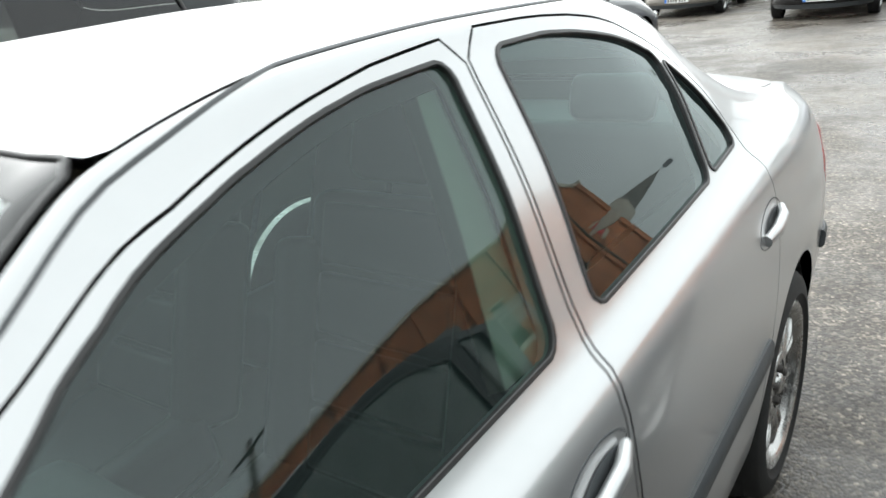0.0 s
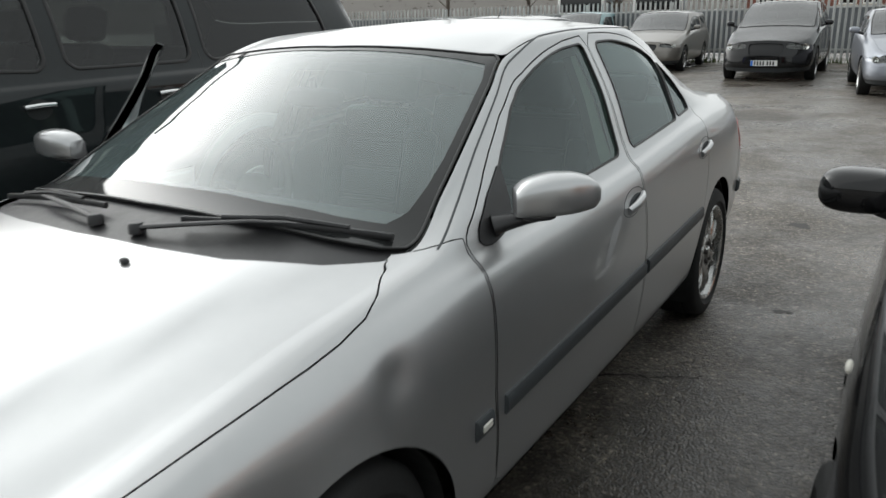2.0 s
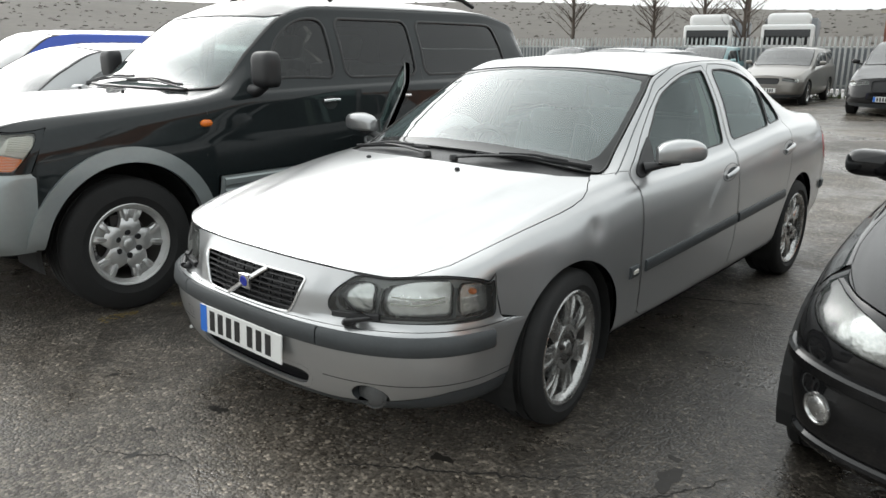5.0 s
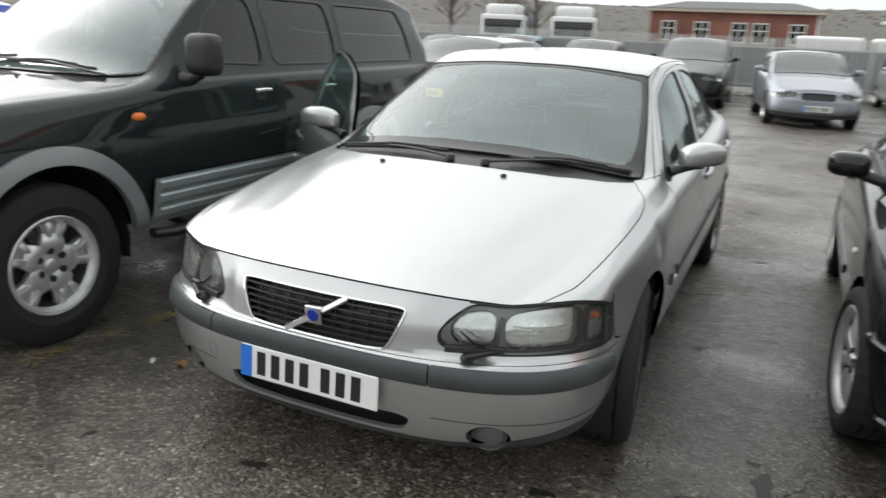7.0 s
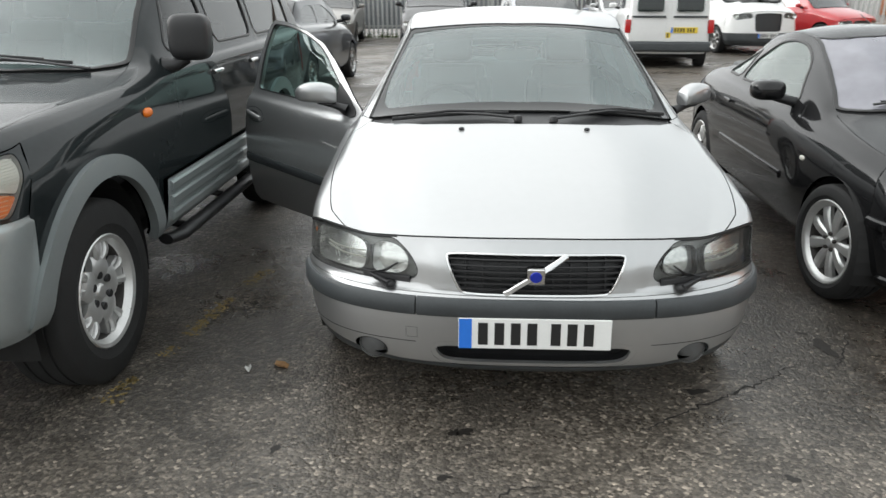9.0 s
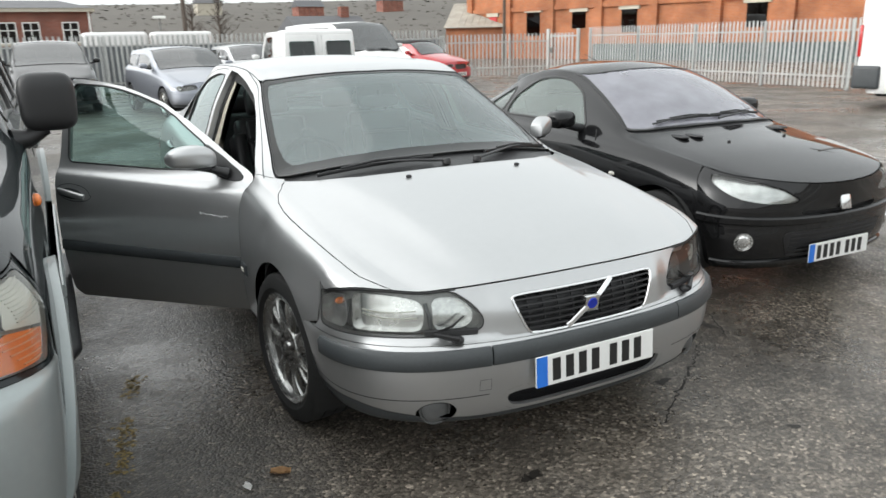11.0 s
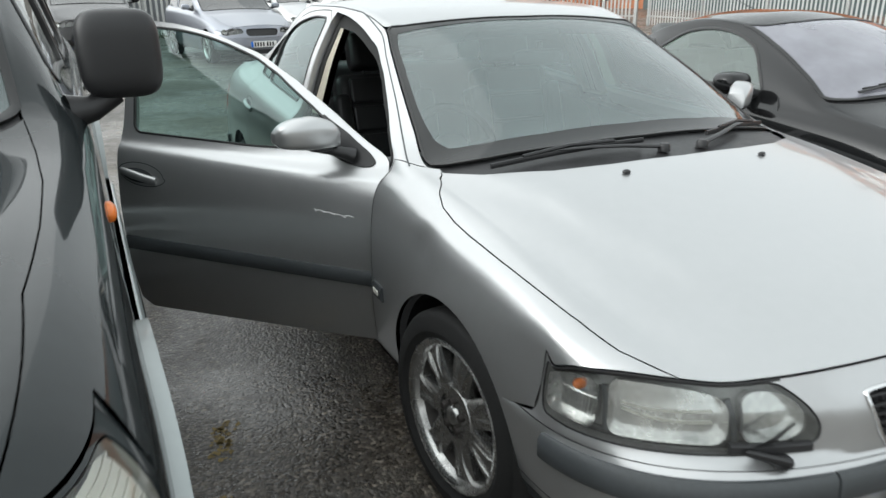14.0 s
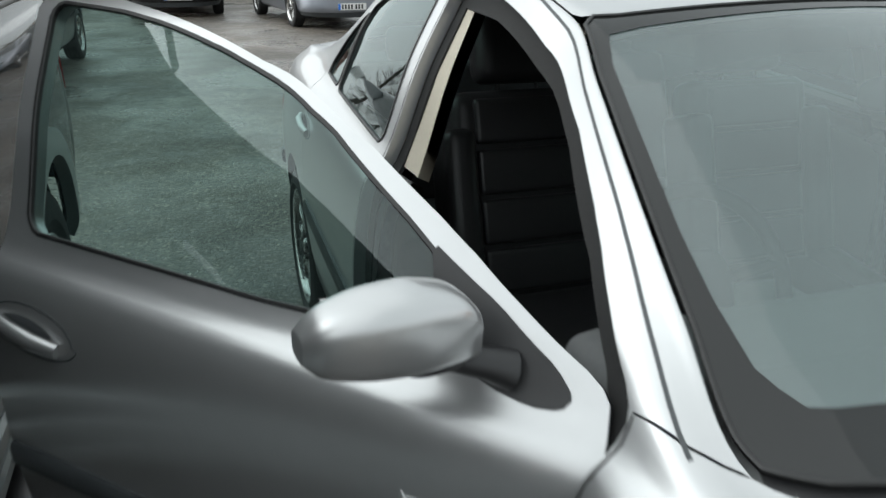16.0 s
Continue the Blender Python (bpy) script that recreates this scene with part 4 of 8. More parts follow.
    glass_f = tidy([(0.655, 0.905), (1.10, 0.915), (1.582, 0.937), (1.607, 1.12), (1.634, 1.304), (1.45, 1.292), (1.25, 1.245), (1.05, 1.157), (0.86, 1.038), (0.72, 0.947)], 2, 0.22, 0.02)
    glass_r = tidy([(1.700, 0.942), (2.262, 0.978), (2.300, 1.12), (2.322, 1.214), (2.22, 1.255), (2.08, 1.286), (1.92, 1.305), (1.750, 1.304), (1.725, 1.14)], 2, 0.22, 0.018)
    glass_q = tidy([(2.285, 0.984), (2.488, 0.996), (2.498, 1.03), (2.455, 1.10), (2.40, 1.158), (2.345, 1.204), (2.320, 1.12)], 2, 0.22, 0.012)
    gf, gr, gq = (H.by_z(g) for g in (glass_f, glass_r, glass_q))
    for mir in (False, True):
        H.panel("body_side", frame, SILVER, car, holes=[df, dr], step=0.035, mirror=mir, label="silver sill, pillars and rear quarter", depth=0.03)

    def door(outline, panes, mir, m, name, label, front):
        d = H.panel(name, outline, SILVER, car, holes=[g for g, _ in panes], step=0.03, mirror=mir, label=label, depth=0.03, frame_m=m, gap=0.0025)
        for g, nm in panes:
            H.panel(nm, g, G_SIDE, d, step=0.06, mirror=mir, depth=0, off=-0.006, gap=-0.004, frame_m=m, label="green-tinted side window").visible_shadow = False
            H.ribbon("window_seal", g, TRIMGLOSS, d, 0.008, 0.003, mirror=mir, frame_m=m)
        # inner card below the window line
        o = np.array(outline)
        p = H.P(o[:, 0], o[:, 1])
        zlim = 0.905 if front else 0.955
        card = [(y, min(z, zlim + (y - 1.0) * 0.03)) for y, z in p[:, 1:]]
        H.panel("door_card", H.by_z(card), LEATHER, d, step=0.06, mirror=mir, depth=0.03, off=-0.075, gap=0.015, frame_m=m, label="black inner door panel")
        # rubbing strip
        ys = (np.linspace(0.555, 1.592, 24) if front else np.linspace(1.622, 2.375, 18))
        zs = 0.503 + (ys - 0.5) * 0.033
        H.ribbon("rubbing_strip", H.by_z(np.stack([ys, zs], 1)), STRIP, d, 0.052, 0.012, closed=False, mirror=mir, frame_m=m, label="dark grey rubbing strip")
        # handle in its recess
        hy, hz = (1.500, 0.798) if front else (2.425, 0.838)
        pts = [(hy + 0.098 * math.cos(t) + (0.012 if math.sin(t) > 0 else 0), hz + 0.041 * math.sin(t) + 0.008 * math.cos(t)) for t in (2 * math.pi * k / 36 for k in range(36))]
        ring = H.by_z(pts)
        H.ribbon("handle_recess", ring, STRIP, d, 0.003, 0.0005, mirror=mir, frame_m=m)
        # no hollow here: a flush dark oval paints the recess's shade
        H.panel("handle_cup", H.by_z([(hy + 0.018 + (y - hy) * 0.70, hz - 0.004 + (z - hz) * 0.62) for y, z in pts]), STRIP, d, step=0.03, mirror=mir, depth=0, off=0.0012, gap=0, frame_m=m, label="flat dark oval painted for the shade in the handle recess")
        hp = H.by_z([(hy - 0.058, hz - 0.020), (hy - 0.01, hz - 0.010), (hy + 0.045, hz + 0.002), (hy + 0.088, hz + 0.010)])
        pp = H.P(hp[:, 0], hp[:, 1]) + H.N(hp[:, 0], hp[:, 1]) * np.array([[0.004], [0.016], [0.018], [0.006]])
        if mir:
            pp = pp * [-1, 1, 1]
        bm = bmesh.new()
        tube(bm, [m @ Vector(v) if m is not None else Vector(v) for v in pp], [0.011, 0.013, 0.013, 0.010], 10, False, 1.2)
        part("door_handle", bm, SILVER, d, "silver pull handle", 50)
        return d

    def side_mirror(sg, m, d, shift=(0, 0, 0)):
        """Silver cap with a swept outer end on a black foot, with its glass."""
        mx = Matrix.Diagonal((sg, 1, 1, 1))
        mm = (m if m is not None else Matrix.Identity(4)) @ mx
        sh = Vector(shift)
        seat_m = mm @ Matrix.Translation(sh) @ pose(0.928, 0.778, 0.982, 0, 0, 37)
        n, ns = 26, 30
        kt = [0.0, 0.06, 0.14, 0.26, 0.42, 0.62, 0.80, 0.92, 1.0]
        up = [0.016, 0.030, 0.040, 0.048, 0.054, 0.053, 0.045, 0.032, 0.012]
        dn = [-0.050, -0.051, -0.051, -0.051, -0.050, -0.047, -0.042, -0.036, -0.022]
        fw = [0.046, 0.052, 0.057, 0.061, 0.064, 0.060, 0.048, 0.034, 0.014]
        bm = bmesh.new()
        rings = []
        for i in range(n):
            t = 0.5 - 0.5 * math.cos(math.pi * i / (n - 1))
            hi, lo, f = (float(pchip(kt, v, [t])[0]) for v in (up, dn, fw))
            ring = []
            for k in range(ns):
                a = 2 * math.pi * k / ns
                c, q = math.cos(a), math.sin(a)
                w = 0.5 * (hi + lo) + 0.5 * (hi - lo) * math.copysign(abs(q) ** (0.62 if q > 0 else 0.46), q)
                v = -f * abs(c) ** (0.62 if q > 0 else 0.42) if c < 0 else 0.026 * abs(c) ** 0.5
                if w < -0.012 and c < 0:
                    v *= 0.955
                ring.append(bm.verts.new((-0.106 + 0.212 * t, v, w)))
            rings.append(ring)
        for p, q in zip(rings, rings[1:]):
            for k in range(ns):
                bm.faces.new((p[k], p[(k + 1) % ns], q[(k + 1) % ns], q[k]))
        bm.faces.new(rings[0])
        bm.faces.new(rings[-1][::-1])
        bmesh.ops.transform(bm, matrix=seat_m, verts=bm.verts)
        cap = part("door_mirror", bm, SILVER, d, "silver door mirror on a black foot", 55)
        bm = bmesh.new()
        blob(bm, (-0.050, -0.012, -0.050), (0.046, 0.034, 0.012), 2.6, 32, 10, seat_m)
        tube(bm, [mm @ (Vector(v) + sh * k) for v, k in (((0.905, 0.752, 0.930), 1), ((0.860, 0.728, 0.921), 0.8), ((0.825, 0.705, 0.912), 0.4), ((0.800, 0.690, 0.904), 0))], [0.016, 0.021, 0.026, 0.034], 12, False, 0.8)
        part("mirror_foot", bm, PLASTIC, cap, "black plastic foot", 50)
        tri = H.by_z(tidy([(0.604, 0.888), (0.616, 0.873), (0.655, 0.870), (0.715, 0.879), (0.785, 0.908), (0.800, 0.930), (0.836, 1.030), (0.725, 0.972), (0.632, 0.915)], 1, 0.2, 0.012))
        H.panel("mirror_triangle", tri, PLASTIC, d, step=0.03, depth=0.012, off=0.004, gap=0, mirror=sg < 0, frame_m=m, label="black corner cover")
        bm = bmesh.new()
        box(bm, -0.078, 0.084, 0.0262, 0.0285, -0.036, 0.012, 0.0, 1, seat_m)
        box(bm, -0.052, 0.070, 0.0262, 0.0285, 0.012, 0.036, 0.0, 1, seat_m)
        part("mirror_glass", bm, CHROME, cap, "mirror glass")

    hinge = Vector((-0.868, 0.535, 0))
    swing = Matrix.Translation((0.046, 0.003, -0.003)) @ Matrix.Translation(hinge) @ pose(0, 0, 0, 0, 0, 46) @ Matrix.Translation(-hinge)
    d1 = door(df, [(gf, "window_pane")], False, None, "front_door", "closed silver front door", True)
    d2 = door(df, [(gf, "window_pane")], True, swing, "driver_door", "silver driver's door standing open, scratched", True)
    for mir in (False, True):
        door(dr, [(gr, "window_pane"), (gq, "quarter_pane")], mir, None, "rear_door", "closed silver rear door", False)
    side_mirror(1, None, d1)
    side_mirror(-1, swing, d2, (-0.016, 0.030, 0.010))
    # scratch on the open door
    for k, (y0, z0, y1, z1) in enumerate(((0.655, 0.716, 0.69, 0.718), (0.685, 0.712, 0.73, 0.722), (0.725, 0.719, 0.77, 0.724), (0.765, 0.726, 0.80, 0.728), (0.795, 0.722, 0.803, 0.735))):
        H.ribbon("paint_scratch", H.by_z([(y0, z0), ((y0 + y1) / 2, (z0 + z1) / 2 + 0.004), (y1, z1)]), SCRATCH, d2, 0.0032, 0.0004, closed=False, mirror=True, frame_m=swing)
    # light caught in a dent below the closed door's handle, painted as a paler patch
    H.panel("paint_scuff", H.by_z(tidy([(1.205, 0.655), (1.245, 0.650), (1.315, 0.715), (1.385, 0.765), (1.375, 0.785), (1.315, 0.765), (1.235, 0.705)], 2)), DENT_GLINT, d1, step=0.03, off=0.0006, depth=0, gap=0, label="pale patch painted as light caught in a door dent")
    # short rubbing strip ends on the wings, with side lamps
    for mir in (False, True):
        st = H.ribbon("wing_strip", H.by_z([(0.415, 0.500), (0.45, 0.501), (0.487, 0.5025)]), STRIP, car, 0.052, 0.012, closed=False, mirror=mir, label="dark grey strip end")
        H.ribbon("side_lamp", H.by_z([(0.432, 0.502), (0.452, 0.503), (0.470, 0.504)]), FROST, st, 0.022, 0.016, closed=False, mirror=mir, label="white side repeater")
        # door seam shading rubber behind the gaps, and the sill cover
        H.panel("sill_cover", H.by_z([(0.42, 0.205), (2.30, 0.207), (2.30, 0.24), (0.42, 0.238)]), STRIP, car, step=0.05, mirror=mir, off=0.004, label="dark grey sill cover")
    # roof, screens, boot
    wt = [(1.072, 0.0), (1.096, 1.0), (1.122, 1.9), (1.136, 2.6), (1.144, 2.88)]
    rg = [(2.36, 0.0), (2.37, 1.0), (2.39, 1.9), (2.42, 2.6), (2.44, 3.0)]
    roof = wt + [(1.165, 3.0)] + [(y, 3.0) for y in np.linspace(1.22, 2.40, 24)] + rg[::-1]
    H.panel("roof", mirror_list(roof), SILVER, car, step=0.05, grid=(0.05, 0.25), label="silver roof", off=0.0)
    scr = [(0.285, 0.0), (0.30, 0.9), (0.335, 1.7), (0.385, 2.4), (0.43, 2.80), (0.47, 2.86)] + [(y, 2.88) for y in np.linspace(0.55, 1.12, 14)] + wt[::-1][1:]
    pane = H.panel("windscreen", mirror_list(scr), G_SCREEN, car, step=0.06, grid=(0.05, 0.25), depth=0, off=-0.003, gap=0.001, label="tinted windscreen")
    pane.visible_shadow = False
    inner = [(0.370, 0.0), (0.385, 0.9), (0.420, 1.6), (0.460, 2.10), (0.52, 2.36), (0.60, 2.50)] + [(y, 2.56) for y in np.linspace(0.70, 1.02, 8)] + [(1.080, 2.45), (1.080, 1.9), (1.060, 1.0), (1.040, 0.0)]
    H.panel("screen_border", mirror_list(scr), FRIT, pane, holes=[mirror_list(inner)], step=0.05, grid=(0.05, 0.25), depth=0, off=-0.0015, gap=0.001, label="black enamelled screen edge")
    band = [(0.925, 0.0), (0.930, 0.5), (0.945, 1.0), (0.955, 1.9), (0.97, 2.53), (1.04, 2.52), (1.075, 2.43), (1.076, 1.9), (1.056, 1.0), (1.036, 0.0)]
    H.panel("shade_band", mirror_list(band), BANDM, pane, step=0.05, grid=(0.05, 0.25), depth=0, off=-0.010, gap=0, label="dark shade band").visible_shadow = False
    H.ribbon("screen_seal", mirror_list(scr), TRIMGLOSS, car, 0.007, 0.002)
    for sg in (1, -1):
        ry_ = np.concatenate([np.linspace(0.47, 1.40, 30), np.linspace(1.45, 2.55, 30)])
        rb_ = np.interp(ry_, [0.47, 0.71, 1.0, 1.22, 1.36, 2.55], [4.80, 4.17, 3.62, 3.28, 2.96, 2.97])
        H.ribbon("roof_moulding", [(y, b * sg) for y, b in zip(ry_, rb_)], STRIP, car, 0.006, 0.0008, closed=False)
    rscr = rg + [(y, 2.9) for y in np.linspace(2.50, 2.95, 10)] + [(3.02, 2.6), (3.045, 1.5), (3.05, 0.0)]
    rp = H.panel("rear_window", mirror_list(rscr), G_SIDE, car, step=0.06, grid=(0.05, 0.25), depth=0, off=-0.003, label="tinted rear window")
    rp.visible_shadow = False
    H.ribbon("rear_window_seal", mirror_list(rscr), TRIMGLOSS, car, 0.016, 0.002)
    boot = [(3.06, 0.0), (3.055, 1.5), (3.03, 2.6), (2.97, 3.0)] + [(y, 3.0) for y in np.linspace(3.02, rcorner[0] - 0.02, 8)] + [rcorner] + [tuple(p) for p in redge[::-1] if p[1] <= 3.0]
    H.panel("boot_lid", mirror_list(boot), SILVER, car, step=0.05, label="silver boot lid")
    rs = [(-1, 0), (1, 0), (1, 4), (-1, 4)]
    tl = R.by_xz(tidy([(0.60, 0.66), (0.80, 0.64), (0.87, 0.66), (0.86, 0.86), (0.78, 0.925), (0.64, 0.925)], 2))
    tlr = [(-a, b) for a, b in tl]
    R.panel("rear_bumper", rs, SILVER, car, holes=[tl, tlr], step=0.05, grid=(0.05, 0.4), label="silver rear bumper")
    for t in (tl, tlr):
        R.panel("tail_lamp", t, REDLENS, car, step=0.05, label="red tail lamp")
    R.ribbon("rear_bumper_strip", [(a, 1.6) for a in np.linspace(-0.93, 0.93, 50)], STRIP, car, 0.06, 0.015, closed=False, label="dark grey bumper strip")
    # nose: lower bumper, upper panel
    lamp = round_ab([(0.322, 5.36), (0.305, 5.65), (0.322, 6.15), (0.345, 6.50), (0.385, 6.93)] + [(a, 6.93) for a in np.linspace(0.45, 0.93, 9)] + [(0.985, 6.88), (0.993, 6.55), (0.993, 6.1), (0.984, 5.55), (0.96, 5.20)] + [(a, 5.15 + 0.08 * (0.85 - a)) for a in np.linspace(0.85, 0.40, 7)], 0.85, 0.07, 0.010)
    lamp = [tuple(p) for p in lamp]
    lamp_r = [(-a, b) for a, b in lamp]
    gr0 = [(0.307, 0.636), (0.262, 0.530), (0.235, 0.514), (-0.235, 0.514), (-0.262, 0.530), (-0.307, 0.636), (-0.290, 0.648), (0.290, 0.648)]
    grille = N.by_xz(tidy(gr0, 2))
    split = 4.55
    up_in = [(a, 7.0) for a in np.linspace(1, -1, 60)]
    N.panel("front_panel", [(a, split) for a in np.linspace(-1, 1, 60)] + up_in, SILVER, car, holes=[lamp, lamp_r, grille], step=0.025, grid=(0.025, 0.25), gap=0.0015, label="silver front panel round the grille")
    ell = lambda cx, cz, rx, rz: [(cx + rx * math.cos(t), cz + rz * math.sin(t)) for t in (2 * math.pi * k / 28 for k in range(28))]
    fog = N.by_xz(ell(0.578, 0.272, 0.062, 0.044))
    fog_r = [(-a, b) for a, b in fog]
    mouth = N.by_xz(tidy([(-0.345, 0.318), (-0.33, 0.272), (-0.29, 0.254), (0.29, 0.254), (0.33, 0.272), (0.345, 0.318)], 2))
    lipz = 1.18
    sidelip = [(a, lipz + 0.50 * min(1, max(0, (abs(a) - 0.35) / 0.35))) for a in np.linspace(-1, 1, 60)]
    N.panel("front_bumper", sidelip + [(a, split) for a in np.linspace(1, -1, 60)], SILVER, car, holes=[fog, fog_r, mouth], step=0.03, grid=(0.03, 0.3), gap=0.001, label="silver front bumper")
    N.panel("bumper_lip", [(a, 0) for a in np.linspace(-1, 1, 50)] + sidelip[::-1], STRIP, car, step=0.04, grid=(0.04, 0.3), label="dark scuffed plastic lip", depth=0.03)
    # bumper moulding in three pieces
    ae = 0.822
    for a0, a1 in ((-ae, -0.292), (-0.288, 0.288), (0.292, ae)):
        N.ribbon("bumper_strip", [(a, 3.55) for a in np.linspace(a0, a1, 34)], STRIP, car, 0.066, 0.017, closed=False, label="dark grey bumper moulding")
    for sg in (1, -1):
        N.ribbon("bumper_seam", [(a * sg, 1.98 - 0.05 * a) for a in np.linspace(0.30, 1.0, 30)], PLASTIC, car, 0.003, 0.0003, closed=False)
    # openings
    N.panel("intake_backing", mouth, PLASTIC, car, step=0.05, off=-0.06, gap=-0.02, depth=-0.06, label="dark air intake")
    g = N.panel("grille", grille, PLASTIC, car, step=0.05, off=-0.035, gap=-0.004, depth=-0.035, label="black slatted grille with chrome surround")
    N.ribbon("grille_surround", grille, CHROME, g, 0.010, 0.005, label="chrome surround")
    for k in range(6):
        z = 0.530 + 0.0205 * k
        hw = 0.262 + (z - 0.53) * 0.42 - 0.004
        N.ribbon("grille_slat", N.by_xz([(x, z) for x in np.linspace(-hw, hw, 23)]) * [1, 1], PLASTIC, g, 0.008, 0.006, off=-0.012, closed=False)
    for k in range(9):
        x = -0.24 + 0.06 * k
        N.ribbon("grille_bar", N.by_xz([(x, 0.52), (x, 0.58), (x, 0.645)]), PLASTIC, g, 0.005, 0.002, off=-0.018, closed=False)
    dg = N.by_xz([(x, 0.516 + (x + 0.105) * 0.62) for x in np.linspace(-0.105, 0.105, 12)])
    N.ribbon("grille_diagonal", dg, CHROME, g, 0.020, 0.008, off=0.0, closed=False, label="chrome diagonal bar")
    # badge, a plain blue and chrome shape
    c = N.P([0.0], [N.by_xz([(0.0, 0.581)])[0][1]])[0]
    bm = bmesh.new()
    box(bm, -0.031, 0.031, -0.012, 0.02, -0.030, 0.030, 0.006, 2, Matrix.Translation(c) @ pose(0, 0.002, 0, 8))
    bd = part("badge", bm, CHROME, g, "chrome badge with a blue centre", 40)
    bm = bmesh.new()
    lathe(bm, [(0.0, 0.001), (0.019, 0.001), (0.021, -0.002), (0.021, -0.01)], 28, Matrix.Translation(c) @ pose(0, -0.012, 0, 8) @ pose(0, 0, 0, 0, 0, -90))
    part("badge_centre", bm, BADGEBLUE, bd, "blue disc", 40)
    # lamps
    for sg, l in ((1, lamp), (-1, lamp_r)):
        hl = N.panel("headlamp", l, G_LAMP, car, step=0.03, depth=0, gap=0.004, off=-0.001, label="clear headlamp with grey housing")
        hl.visible_shadow = False
        N.panel("lamp_housing", l, LAMPGREY, hl, step=0.03, depth=-0.036, gap=0.002, off=-0.040, label="clouded grey lamp housing")
        N.ribbon("lamp_rim", l, PLASTIC, hl, 0.0035, 0.0005, off=-0.0015, side=0.0)
        N.ribbon("lamp_top_gap", [(a * sg, 6.97 - 0.03 * (a > 0.9)) for a in np.linspace(0.375, 0.955, 30)], TRIMGLOSS, hl, 0.006, 0.001, off=0.0, closed=False, label="dark gap under the bonnet edge")
        N.ribbon("lamp_base", [(a * sg, 5.31 + 0.08 * (0.85 - a)) for a in np.linspace(0.345, 0.90, 24)], PLASTIC, hl, 0.014, 0.004, off=-0.028, closed=False, label="black lower edge of the lamp")
        for a in (0.462, 0.752):
            N.ribbon("lamp_divider", [((a + 0.012 * (b - 6)) * sg, b) for b in np.linspace(5.35, 6.55, 9)], STRIP, hl, 0.014, 0.004, off=-0.026, closed=False, label="dark divider")
        for o in ([(0.770, 5.40), (0.773, 6.72), (0.85, 6.80), (0.94, 6.78), (0.975, 6.55), (0.978, 5.95), (0.962, 5.42)], [(0.480, 5.44), (0.476, 6.60), (0.53, 6.76), (0.62, 6.82), (0.738, 6.82), (0.742, 6.30), (0.737, 5.41)], [(0.346, 5.56), (0.336, 6.10), (0.352, 6.46), (0.385, 6.72), (0.450, 6.74), (0.452, 5.46)]):
            o = [(a * sg, b) for a, b in round_ab(o, 0.85, 0.07, 0.014)]
            N.panel("reflector", o, LAMPBRIGHT, hl, step=0.02, off=-0.034, depth=-0.03, gap=0, label="bright ribbed reflector")
        for k in range(12):
            a = 0.785 + 0.0135 * k
            N.ribbon("lens_rib", [(a * sg, b) for b in np.linspace(5.55, 6.05, 6)], LAMPBRIGHT, hl, 0.004, 0.004, off=-0.032, closed=False)
        for b0, b1 in ((5.86, 6.0), (6.22, 6.16)):
            N.ribbon("reflector_step", [((0.50 + 0.21 * t) * sg, b0 + (b1 - b0) * t - 0.10 * math.sin(math.pi * t)) for t in np.linspace(0, 1, 12)], LAMPCLOUD, hl, 0.005, 0.004, off=-0.032, closed=False)
        q = N.P([0.86], [6.35])[0] - N.N([0.86], [6.35])[0] * 0.030
        bm = bmesh.new()
        blob(bm, (q[0] * sg, q[1], q[2]), (0.016, 0.012, 0.011), 2.2, 14, 10)
        part("indicator_bulb", bm, ORANGE, hl, "orange indicator bulb", 60)
        # washer jet and little wiper on its ledge
        a, b = N.by_xz([(0.505, 0.512)])[0]
        q = N.P([a], [b])[0]
        bm = bmesh.new()
        blob(bm, (q[0] * sg, q[1] + 0.004, q[2] + 0.016), (0.022, 0.022, 0.014), 2.2, 14, 10)
        arm = N.P([0.45, 0.40, 0.365], [5.36, 5.62, 5.98]) + N.N([0.45, 0.40, 0.365], [5.36, 5.62, 5.98]) * 0.010
        tube(bm, [(q[0] * sg, q[1] - 0.014, q[2] + 0.022)] + [(x * sg, y, z) for x, y, z in arm], [0.012, 0.010, 0.005, 0.003], 8)
        lw = part("lamp_wiper", bm, PLASTIC, car, "small black headlamp wiper", 50)
        N.ribbon("wiper_blade", [(a * sg, 5.36 + 0.25 * (a - 0.33)) for a in np.linspace(0.328, 0.475, 12)], PLASTIC, lw, 0.022, 0.010, off=0.002, closed=False, label="black blade along the lamp's foot")
    for f in (fog, fog_r):
        fg = N.panel("fog_lamp_recess", f, STRIP, car, step=0.03, off=-0.05, gap=0.001, depth=-0.05, label="dark fog lamp recess")
        fa = np.array([tuple(p) for p in f])
        fc = fa.mean(0)
        q, nn = N.P([fc[0]], [fc[1]])[0], N.N([fc[0]], [fc[1]])[0]
        bm = bmesh.new()
        lathe(bm, [(0.0, 0.008), (0.024, 0.006), (0.043, 0.000), (0.048, -0.006), (0.051, -0.002), (0.056, -0.006), (0.056, -0.06)], 32, Matrix.Translation(q - nn * 0.013) @ Vector((0.55 * nn[0], nn[1], 0.0)).to_track_quat("X", "Z").to_matrix().to_4x4())
        part("fog_lamp", bm, FOGLENS, fg, "dull grey round fog lamp", 50)
    plate(car, pose(0, -0.902, 0.388, -3))
    # tow eye cover on the bumper's right half
    N.ribbon("tow_eye_cover", N.by_xz([(-0.445, 0.345), (-0.405, 0.345), (-0.405, 0.385), (-0.445, 0.385)]), STRIP, car, 0.0015, 0.0002)
    # washer jets on the bonnet
    for sg in (1, -1):
        s = H.by_x([(0.272, 0.03)])[0]
        q = H.P([s[0]], [s[1]])[0]
